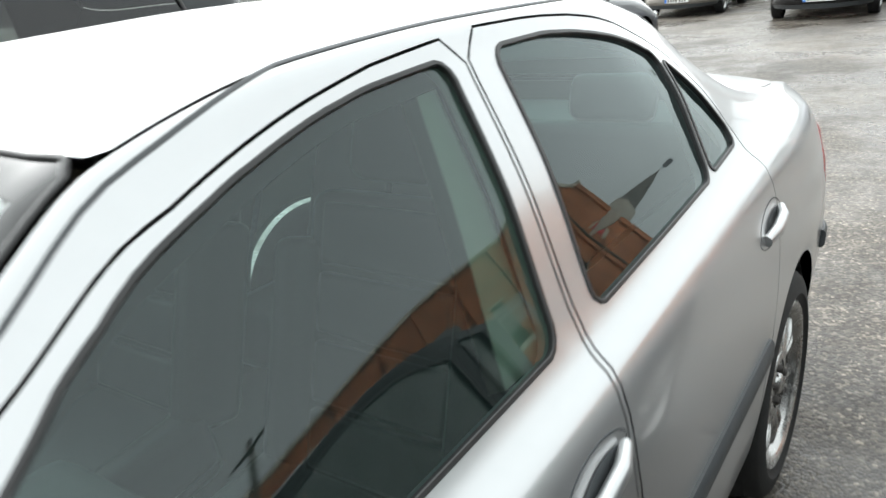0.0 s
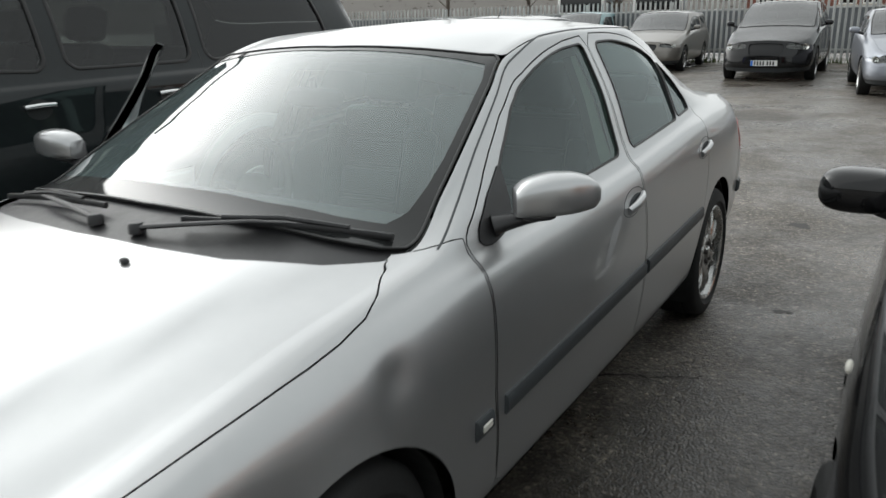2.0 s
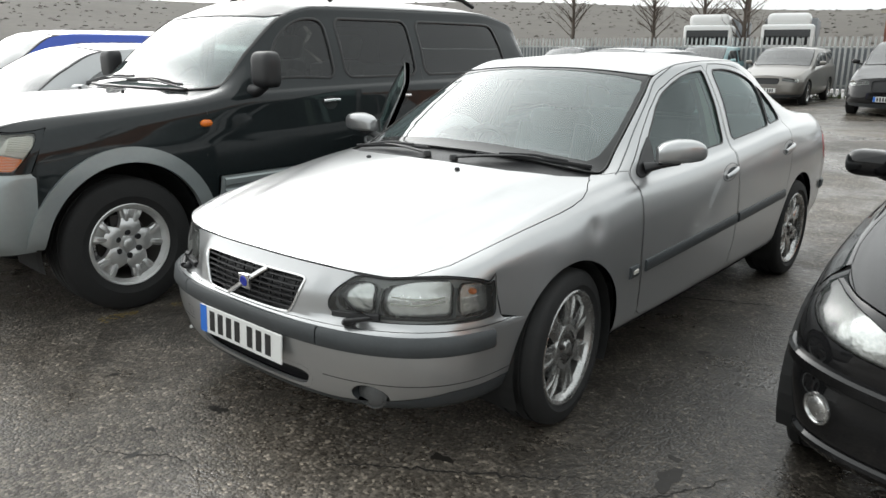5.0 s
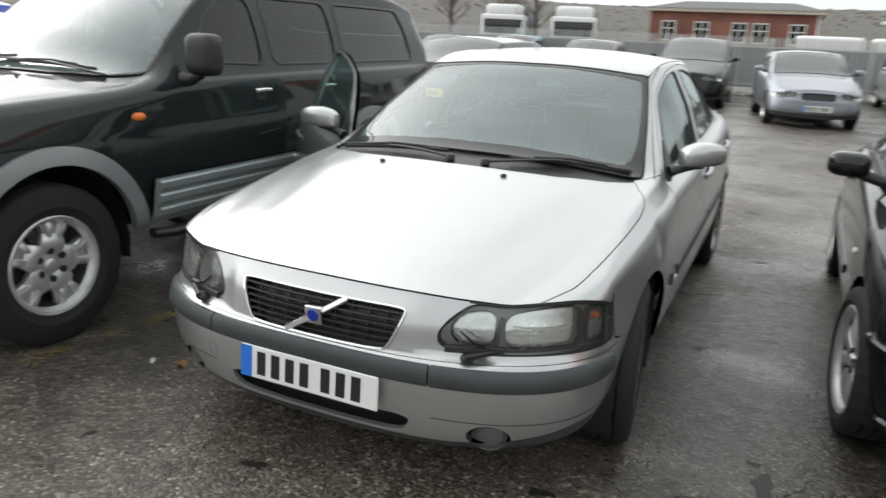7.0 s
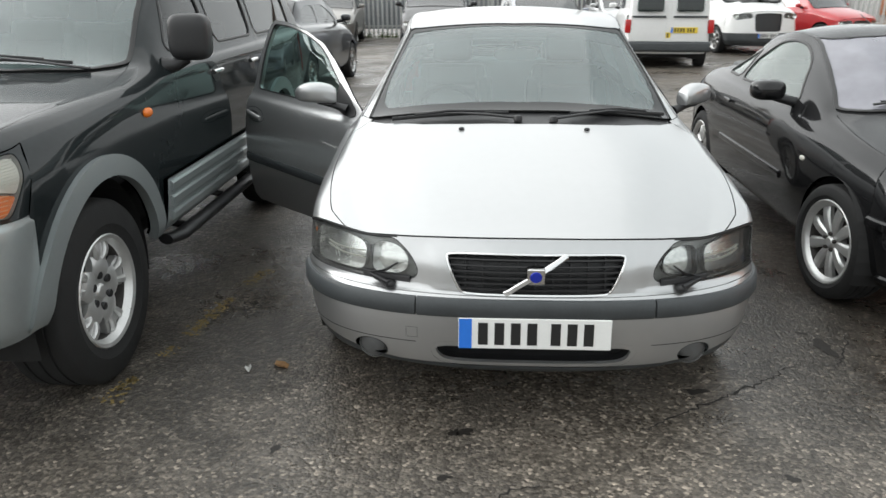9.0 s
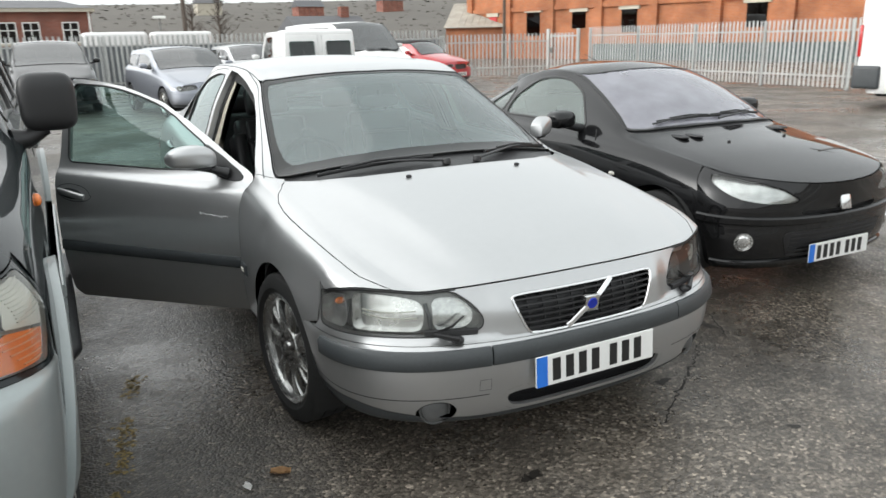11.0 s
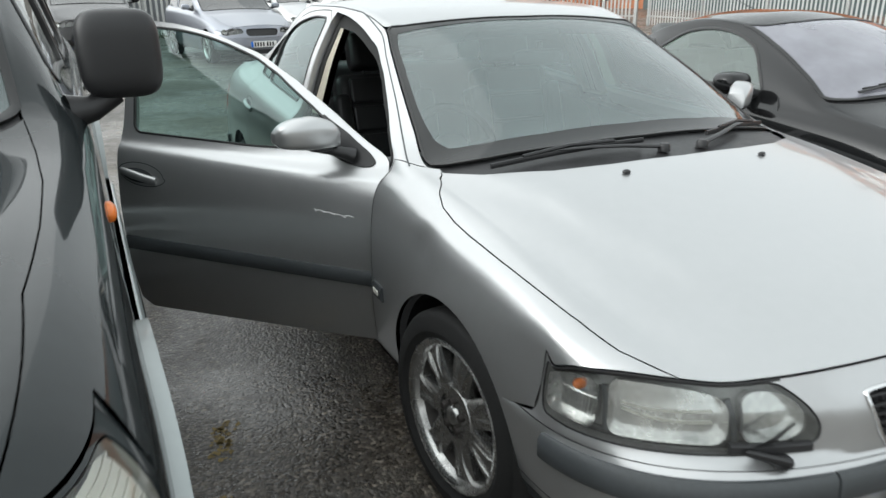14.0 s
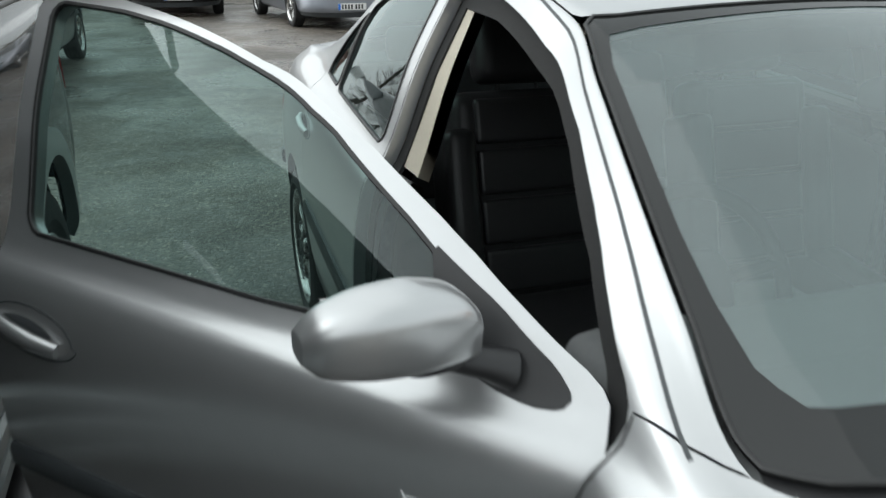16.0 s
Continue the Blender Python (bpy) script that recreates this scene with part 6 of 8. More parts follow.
def black_offroader():
    """The dark two-tone off-road car, grey cladding below."""
    hull = dict(
        w=[(-0.85, 0.76), (-0.6, 0.885), (-0.4, 0.932), (-0.2, 0.938), (0, 0.936), (0.5, 0.928), (2.8, 0.925), (3.4, 0.905), (4.1, 0.82)],
        zs=[(-0.85, 0.42), (4.1, 0.42)], zw=[(-0.85, 0.76), (0, 0.80), (4.1, 0.82)],
        zb=[(-0.85, 0.89), (-0.6, 0.985), (-0.4, 1.040), (-0.2, 1.055), (0, 1.062), (0.5, 1.10), (0.9, 1.155), (2, 1.175), (4.1, 1.19)],
        xb=[(-0.85, 0.62), (-0.6, 0.765), (-0.4, 0.825), (0, 0.872), (0.5, 0.880), (0.9, 0.876), (2, 0.872), (4.1, 0.82)],
        xe=[(-0.85, 0.55), (-0.6, 0.69), (-0.4, 0.745), (0, 0.775), (0.5, 0.785), (0.72, 0.775), (1.0, 0.735), (1.3, 0.700), (1.6, 0.690), (3.3, 0.685), (3.8, 0.67), (4.1, 0.70)],
        ze=[(-0.85, 0.965), (-0.6, 1.02), (-0.4, 1.06), (0, 1.095), (0.5, 1.125), (0.72, 1.17), (1.0, 1.40), (1.3, 1.61), (1.6, 1.68), (3.3, 1.69), (3.8, 1.62), (4.1, 1.21)],
        zt=[(-0.85, 1.01), (-0.6, 1.06), (-0.4, 1.095), (0, 1.135), (0.42, 1.160), (0.55, 1.19), (0.85, 1.40), (1.2, 1.63), (1.45, 1.74), (2.4, 1.79), (3.3, 1.77), (3.8, 1.66), (4.1, 1.25)], hang=0.5)
    nose = [(0.37, 0.40, -0.74, -0.46, 2.8), (0.45, 0.46, -0.80, -0.475, 3.0), (0.62, 0.62, -0.82, -0.44, 3.0), (0.790, 0.780, -0.80, -0.43, 2.8), (0.822, 0.805, -0.755, -0.45, 2.6), (0.92, 0.91, -0.735, -0.40, 2.5), (1.012, 1.022, -0.700, -0.335, 2.5)]
    rear = [(0.45, 0.45, 3.98, 3.70, 3.2), (0.70, 0.70, 4.05, 3.72, 3.4), (1.0, 1.0, 4.05, 3.74, 3.4), (1.3, 1.15, 4.0, 3.78, 3.4)]
    win_f = [(0.98, 1.215), (1.60, 1.215), (1.60, 1.60), (1.40, 1.60), (1.22, 1.50)]
    win_r = [(1.70, 1.215), (2.42, 1.215), (2.42, 1.61), (1.70, 1.61)]
    win_q = [(2.52, 1.215), (3.62, 1.215), (3.50, 1.60), (2.52, 1.61)]
    m = pose(-2.580, -0.508, 0)
    lamp_ab = [(0.27, 4.14), (0.38, 4.15), (0.48, 4.22), (0.60, 4.25), (0.72, 4.23), (0.835, 4.20), (0.875, 4.5), (0.915, 4.9), (0.940, 5.4), (0.935, 5.80), (0.89, 5.93), (0.70, 5.93), (0.50, 5.92), (0.27, 5.84)]
    grille = [(-0.33, 0.84), (0.33, 0.84), (0.35, 0.97), (-0.35, 0.97)]
    car, H, N, R = vehicle("black_off_road_car", "dark green-black off-road car with grey metallic lower cladding", "car", m, hull, nose, rear, ((0.03, 0.35, 0.465), (2.78, 0.35, 0.465)), (0.378, 0.225, 0.255, "wide", 5, ALLOYBRIGHT, 0.775), (win_f, win_r, win_q), (0.44, 0.72, 1.20, 1.33, 3.55, 3.60, 3.95, 3.95), SUVPAINT, step=0.045, lamp_ab=lamp_ab, lamp_mat=LAMPHAZE, grille=grille, glass=G_SUV, low_paint=CLAD, lamp_depth=0.03, split_row=4.06, hood_seam=[(0.775, -0.30), (0.80, -0.15), (0.815, 0.1), (0.815, 0.35), (0.80, 0.55), (0.78, 0.70)], rear_pane=False, bowls=(), screen_glass=G_SCREEN, doors=[[(0.53, 0.46), (0.53, 0.8), (0.56, 1.05), (0.66, 1.15)], [(1.66, 0.46), (1.66, 0.8), (1.655, 1.18), (1.655, 1.62)], [(2.30, 0.50), (2.40, 0.72), (2.47, 0.95), (2.475, 1.18), (2.475, 1.62)]], tail=[(0.70, 0.80), (0.86, 0.80), (0.85, 1.12), (0.72, 1.12)])
    for s in (1, -1):
        mir = s < 0
        # wheel arch flares
        for cy in (0.03, 2.78):
            a0, a1 = (172, 8) if cy < 1 else (172, 8)
            o = arc(cy, 0.35, 0.545, a0, a1, 30) + arc(cy, 0.35, 0.462, a1 - 6, a0 + 6, 30)
            H.panel("arch_flare", H.by_z(o), CLAD, car, step=0.035, off=0.022, depth=0.04, gap=0, mirror=mir, label="grey wheel arch flare")
        # side cladding with two mouldings
        cl = [(0.56, 0.44), (2.25, 0.44), (2.27, 0.67), (0.60, 0.67)]
        c = H.panel("side_cladding", H.by_z(cl), CLAD, car, step=0.05, off=0.022, depth=0.03, mirror=mir, label="grey ribbed side cladding")
        for z in (0.49, 0.56, 0.63):
            H.ribbon("cladding_rib", H.by_z([(y, z) for y in np.linspace(0.62, 2.24, 24)]), CLAD, c, 0.05, 0.016, off=0.022, closed=False, mirror=mir)
        bm = bmesh.new()
        tube(bm, [(s * 0.90, 0.60, 0.375), (s * 0.935, 0.70, 0.368), (s * 0.94, 1.4, 0.368), (s * 0.935, 2.15, 0.368), (s * 0.90, 2.25, 0.375)], 0.045, 12, False, 0.6)
        step_bar = part("side_step", bm, PLASTIC, car, "black side step", 50)
        for y in (0.85, 1.45, 2.05):
            bm = bmesh.new()
            tube(bm, [(s * 0.6, y, 0.42), (s * 0.90, y, 0.37)], 0.02)
            part("step_bracket", bm, PLASTIC, step_bar, "", 50)
        for y in (1.50, 2.20):
            q = H.by_z([(y - 0.07, 1.068), (y, 1.072), (y + 0.07, 1.070)])
            pp = H.P(q[:, 0], q[:, 1]) + H.N(q[:, 0], q[:, 1]) * np.array([[0.012], [0.022], [0.012]])
            bm = bmesh.new()
            tube(bm, [(s * x, yy, z) for x, yy, z in pp], 0.014, 10, False, 0.9)
            hd = part("door_handle", bm, CHROME, car, "chrome door handle", 50)
            cup = H.by_z([(y + 0.06 * math.cos(t), 1.055 + 0.045 * math.sin(t)) for t in (2 * math.pi * k / 24 for k in range(24))])
            H.panel("handle_cup", cup, PLASTIC, hd, step=0.04, off=0.001, depth=0, gap=0, mirror=mir)
        q = H.by_z([(0.545, 0.985)])[0]
        p = H.P([q[0]], [q[1]])[0]
        bm = bmesh.new()
        blob(bm, (s * p[0], 0.545, 0.985), (0.018, 0.040, 0.021), 2.4, 18, 10)
        part("side_indicator", bm, ORANGE, car, "orange side indicator", 50)
        # door mirror: tall black shell on an arm
        bm = bmesh.new()
        blob(bm, (s * 1.000, 0.935, 1.285), (0.098, 0.070, 0.108), 4.0, 36, 20)
        for v in bm.verts:
            if v.co.y > 0.965:
                v.co.y = 0.965 + (v.co.y - 0.965) * 0.1
        dm = part("door_mirror", bm, PLASTIC, car, "tall black door mirror", 60)
        bm = bmesh.new()
        tube(bm, [(s * 0.98, 0.93, 1.19), (s * 0.92, 0.92, 1.155), (s * 0.865, 0.91, 1.150)], [0.028, 0.032, 0.045], 10)
        part("mirror_arm", bm, PLASTIC, dm, "", 50)
        # roof rail
        bm = bmesh.new()
        tube(bm, [(s * 0.64, 1.75, 1.735), (s * 0.635, 1.85, 1.80), (s * 0.63, 2.5, 1.825), (s * 0.63, 3.2, 1.805), (s * 0.635, 3.35, 1.75)], 0.018, 10)
        part("roof_rail", bm, PLASTIC, car, "black roof rail", 50)
        # lamp: frosted round unit, clear corner and orange indicator
        for nm, o, mt, lb, r0, r1, a0, a1 in (("indicator_lens", [(0.560, 4.33), (0.70, 4.28), (0.822, 4.26), (0.862, 4.5), (0.895, 4.74), (0.78, 4.86), (0.662, 4.97)], ORANGE, "orange indicator lens", 4.36, 4.80, 0.68, 0.83), ("corner_lens", [(0.664, 5.02), (0.78, 4.91), (0.900, 4.78), (0.925, 5.3), (0.922, 5.70), (0.88, 5.87), (0.725, 5.87), (0.695, 5.4)], FROST, "ribbed white corner lens", 5.08, 5.78, 0.73, 0.905)):
            l = round_ab(o, 0.8, 0.09)
            le = N.panel(nm, [(a * s, b) for a, b in l], mt, car, step=0.03, off=-0.012, depth=0.012, gap=0.001, label=lb)
            ribs = 4 if mt is ORANGE else 8
            for k in range(ribs + 1):
                b = r0 + (r1 - r0) * k / ribs
                N.ribbon("lens_rib", [(a * s, b) for a in np.linspace(a0 + 0.02 * (ribs - k) * (mt is ORANGE) - 0.04 * (mt is ORANGE), a1, 8)], PALEORANGE if mt is ORANGE else mt, le, 0.0035, 0.0035, off=-0.012, closed=False)
        # clouded round unit, flattened below, with a dim arch low in its middle
        disc = [(0.678 + 0.104 * math.cos(t), max(0.926 + 0.084 * math.sin(t), 0.856)) for t in (2 * math.pi * k / 44 for k in range(44))]
        arch_ = [(0.676 + 0.066 * math.cos(t), 0.862 + 0.046 * math.sin(t)) for t in (math.pi * k / 20 for k in range(21))]
        for nm, o, off, mt, lb in (("headlamp_unit", disc, -0.010, LAMPCLOUD, "clouded round headlamp unit"), ("headlamp_bowl", arch_, -0.007, LAMPHAZE, "dim arch low in the headlamp")):
            N.panel(nm, [(a * s, b) for a, b in N.by_xz(o)], mt, car, step=0.03, off=off, depth=0.02, gap=0, label=lb)
        # bumper: ledge line, washer, fog lamp
        a, b = N.by_xz([(0.672, 0.795)])[0]
        q = N.P([a], [b])[0]
        bm = bmesh.new()
        blob(bm, (q[0] * s, q[1] + 0.005, q[2] + 0.020), (0.040, 0.030, 0.020), 2.6, 20, 12)
        box(bm, q[0] * s - 0.026, q[0] * s + 0.026, q[1] - 0.030, q[1], q[2] + 0.020, q[2] + 0.040, 0.006)
        part("lamp_washer", bm, PLASTIC, car, "black headlamp washer", 50)
        N.ribbon("bumper_crease", [(a * s, b) for a, b in N.by_xz([(0.30, 0.735), (0.42, 0.745), (0.54, 0.754), (0.64, 0.768), (0.695, 0.780), (0.722, 0.795), (0.738, 0.808)])], CLAD, car, 0.008, 0.003, closed=False)
        f = N.by_xz(tidy([(0.54, 0.605), (0.765, 0.612), (0.798, 0.655), (0.785, 0.712), (0.66, 0.708), (0.55, 0.675)], 2))
        f = np.array([(a * s, b) for a, b in f])
        fg = N.panel("fog_lamp_frame", f, PLASTIC, car, step=0.04, off=0.003, depth=0.01, gap=0, label="black fog lamp frame")
        c = f.mean(0)
        N.panel("fog_lamp", c + (f - c) * 0.80, LAMPCLEAR, fg, step=0.03, off=0.007, depth=0.01, gap=0, label="clear fog lamp")
    # bonnet lines and wipers
    for x0 in (-0.35, 0.25):
        P = lambda x, y, up=0.014: tuple(H.P([y], [H.by_x([(abs(x), y)])[0][1]])[0] * [math.copysign(1, x) if x else 1, 1, 1] + np.array([0, -0.3 * up, up]))
        wiper(car, [P(x0 + 0.42, 0.58), P(x0 + 0.25, 0.56, 0.025), P(x0 + 0.05, 0.57, 0.025)], [P(x0 + 0.33, 0.61), P(x0 - 0.28, 0.56)])
    for x in (-0.3, 0.3):
        q = H.P([0.36], [H.by_x([(0.3, 0.36)])[0][1]])[0]
        bm = bmesh.new()
        blob(bm, (x, 0.36, q[2] + 0.004), (0.012, 0.010, 0.009), 2.2, 12, 8)
        part("washer_jet", bm, PLASTIC, car, "", 50)
    return car


def black_coupe():
    """The small black coupe with a folding hard top."""
    hull = dict(
        w=[(-0.80, 0.57), (-0.6, 0.68), (-0.35, 0.762), (0, 0.815), (0.6, 0.836), (2.0, 0.836), (2.6, 0.815), (3.1, 0.72)],
        zs=[(-0.8, 0.165), (3.1, 0.19)], zw=[(-0.8, 0.42), (0, 0.46), (3.1, 0.52)],
        zb=[(-0.80, 0.555), (-0.5, 0.650), (-0.2, 0.712), (0, 0.748), (0.4, 0.795), (1.0, 0.835), (2.0, 0.865), (2.6, 0.87), (3.1, 0.81)],
        xb=[(-0.80, 0.47), (-0.5, 0.62), (-0.2, 0.705), (0.4, 0.74), (1.0, 0.748), (2.0, 0.735), (2.6, 0.70), (3.1, 0.58)],
        xe=[(-0.80, 0.40), (-0.5, 0.545), (-0.2, 0.62), (0.2, 0.655), (0.44, 0.66), (0.6, 0.63), (0.9, 0.575), (1.2, 0.530), (1.45, 0.535), (1.8, 0.53), (2.1, 0.535), (2.35, 0.57), (2.6, 0.62), (3.1, 0.50)],
        ze=[(-0.80, 0.595), (-0.5, 0.688), (-0.2, 0.747), (0.2, 0.812), (0.44, 0.862), (0.6, 0.955), (0.9, 1.105), (1.2, 1.205), (1.45, 1.225), (1.8, 1.185), (2.1, 1.075), (2.35, 0.96), (2.6, 0.895), (3.1, 0.83)],
        zt=[(-0.80, 0.605), (-0.5, 0.715), (-0.2, 0.793), (0.1, 0.845), (0.26, 0.876), (0.4, 0.945), (0.7, 1.105), (1.02, 1.235), (1.3, 1.280), (1.6, 1.278), (1.9, 1.205), (2.2, 1.07), (2.4, 0.985), (2.7, 0.935), (3.1, 0.88)])
    nose = [(0.14, 0.17, -0.55, -0.325, 2.3), (0.23, 0.23, -0.620, -0.335, 2.3), (0.36, 0.36, -0.655, -0.315, 2.3), (0.43, 0.44, -0.660, -0.28, 2.25), (0.475, 0.535, -0.665, -0.30, 2.25), (0.61, 0.735, -0.680, -0.22, 2.1)]
    rear = [(0.22, 0.22, 3.0, 2.74, 2.6), (0.45, 0.45, 3.07, 2.76, 2.8), (0.65, 0.65, 3.06, 2.78, 2.8), (0.86, 0.80, 3.0, 2.84, 2.6)]
    win = [(0.80, 0.86), (1.88, 0.885), (1.83, 1.02), (1.62, 1.155), (1.40, 1.185), (1.20, 1.165), (1.0, 1.085)]
    winq = [(1.94, 0.89), (2.26, 0.90), (2.10, 1.0), (1.89, 1.10), (1.885, 1.02)]
    lamp_ab = [(0.285, 4.50), (0.33, 4.42), (0.40, 4.37), (0.50, 4.35), (0.61, 4.38), (0.70, 4.48), (0.78, 4.60), (0.86, 4.74), (0.895, 4.86), (0.88, 4.93), (0.80, 4.95), (0.68, 4.95), (0.55, 4.91), (0.40, 4.80), (0.31, 4.62)]
    car, H, N, R = vehicle("black_coupe", "small black coupe with silver multi-spoke alloy wheels", "car", pose(2.415, 0.510, 0, 0, 0, -0.8), hull, nose, rear, ((0, 0.265, 0.335), (2.44, 0.265, 0.335)), (0.298, 0.211, 0.195, "spoke", 9, ALLOYBRIGHT, 0.728), (win, winq), (0.255, 0.44, 1.03, 1.20, 1.62, 1.78, 2.36, 2.44), BLACKPAINT, step=0.04, lamp_ab=lamp_ab, bowls=(), grille=[(-0.30, 0.475), (0.30, 0.475), (0.33, 0.505), (-0.33, 0.505)], glass=G_COUPE, split_row=3.0, lamp_mat=LAMPCLEAR, lamp_depth=0.015, nose_edge=True, steer=7.5, hood_seam=[(0.600, -0.40), (0.655, -0.26), (0.685, -0.05), (0.69, 0.15), (0.675, 0.40)], plates=((0, -0.668, 0.250), None), screen_glass=G_PUG, tail=[(0.50, 0.55), (0.73, 0.57), (0.71, 0.76), (0.56, 0.78)], mirror_at=(0.890, 0.88, 0.925, 0.098, 0.080, 0.060), doors=[[(0.62, 0.22), (0.60, 0.5), (0.62, 0.75), (0.70, 0.86)], [(1.88, 0.22), (1.92, 0.5), (1.93, 0.75), (1.90, 0.88)]])
    # bumper moulding, lower lip, fog lamps, repeaters
    N.ribbon("bumper_moulding", [(a, 3.35) for a in np.linspace(-0.96, 0.96, 60)], BLACKPAINT, car, 0.050, 0.020, closed=False, label="black bumper moulding")
    N.ribbon("lower_lip", [(a, 0.6) for a in np.linspace(-0.9, 0.9, 50)], BLACKPAINT, car, 0.060, 0.020, closed=False, label="black lower lip")
    g = N.panel("lower_grille", N.by_xz(tidy([(-0.36, 0.225), (0.36, 0.225), (0.44, 0.385), (-0.44, 0.385)], 2)), PLASTIC, car, step=0.05, off=0.002, depth=0.004, gap=0, label="black mesh lower grille")
    for k in range(6):
        N.ribbon("grille_slat", N.by_xz([(x, 0.245 + 0.024 * k) for x in np.linspace(-0.37, 0.37, 20)]), PLASTIC, g, 0.008, 0.006, off=0.002, closed=False)
    c = N.P([0.0], [4.25])[0]
    bm = bmesh.new()
    box(bm, -0.046, 0.046, -0.010, 0.01, -0.050, 0.050, 0.014, 2, Matrix.Translation(c) @ pose(0, -0.004, 0.03, -14))
    part("badge", bm, CHROME, car, "plain chrome badge", 40)
    for s in (1, -1):
        a, b = N.by_xz([(0.635, 0.338)])[0]
        q = N.P([a], [b])[0]
        n = N.N([a], [b])[0] * [s, 1, 1]
        bm = bmesh.new()
        lathe(bm, [(0.0, 0.006), (0.024, 0.005), (0.038, 0.001), (0.042, -0.003), (0.046, 0.004), (0.052, 0.003), (0.054, -0.02)], 28, Matrix.Translation((q[0] * s, q[1], q[2])) @ Vector(n).to_track_quat("X", "Z").to_matrix().to_4x4())
        part("fog_lamp", bm, LAMPBRIGHT, car, "round clear fog lamp", 40)
        z = H.by_z([(0.40, 0.615)])[0]
        p = H.P([z[0]], [z[1]])[0]
        bm = bmesh.new()
        blob(bm, (s * p[0], 0.40, 0.615), (0.010, 0.028, 0.014), 2.2, 14, 8)
        part("side_repeater", bm, FROST, car, "white side repeater", 50)
        H.ribbon("rubbing_strip", H.by_z([(y, 0.46 + 0.012 * (y - 0.7)) for y in np.linspace(0.66, 1.86, 20)]), BLACKPAINT, car, 0.045, 0.012, closed=False, mirror=s < 0, label="black rubbing strip")
        hq = H.by_z([(1.74, 0.735), (1.80, 0.74), (1.86, 0.74)])
        pp = H.P(hq[:, 0], hq[:, 1]) + H.N(hq[:, 0], hq[:, 1]) * 0.014
        bm = bmesh.new()
        tube(bm, [(s * x, y, zz) for x, y, zz in pp], 0.012)
        part("door_handle", bm, BLACKPAINT, car, "", 50)
        # bonnet vents: two raised scoops
        for k in (0, 1):
            xq, yq = 0.36 + 0.09 * k, 0.17 + 0.03 * k
            q = H.P([yq], [H.by_x([(xq, yq)])[0][1]])[0]
            bm = bmesh.new()
            blob(bm, (s * xq, yq, q[2] + 0.002), (0.035, 0.075, 0.010), 2.6, 18, 8, None)
            part("bonnet_vent", bm, PLASTIC, car, "black bonnet vent", 50)
        q = H.P([-0.02], [H.by_x([(0.25, -0.02)])[0][1]])[0]
        bm = bmesh.new()
        blob(bm, (s * 0.25, -0.02, q[2] + 0.004), (0.011, 0.010, 0.008), 2.2, 12, 8)
        part("washer_jet", bm, PLASTIC, car, "", 50)
    P = lambda x, y, up=0.014: tuple(H.P([y], [H.by_x([(abs(x), y)])[0][1]])[0] * [math.copysign(1, x) if x else 1, 1, 1] + np.array([0, -0.3 * up, up]))
    wiper(car, [P(-0.50, 0.40), P(-0.36, 0.37, 0.03), P(-0.15, 0.36, 0.03)], [P(-0.46, 0.41), P(0.06, 0.36)])
    wiper(car, [P(0.02, 0.33), P(0.14, 0.33, 0.035), P(0.32, 0.37, 0.03)], [P(-0.02, 0.37), P(0.50, 0.43)])
    bm = bmesh.new()
    tube(bm, [(0, 1.62, 1.27), (0.0, 1.80, 1.33)], [0.004, 0.002])
    part("aerial", bm, PLASTIC, car, "", 50)
    return car


G_SUV = glass_material("smoked_side_glass", (0.20, 0.22, 0.21), 1.5)
black_offroader()
black_coupe()


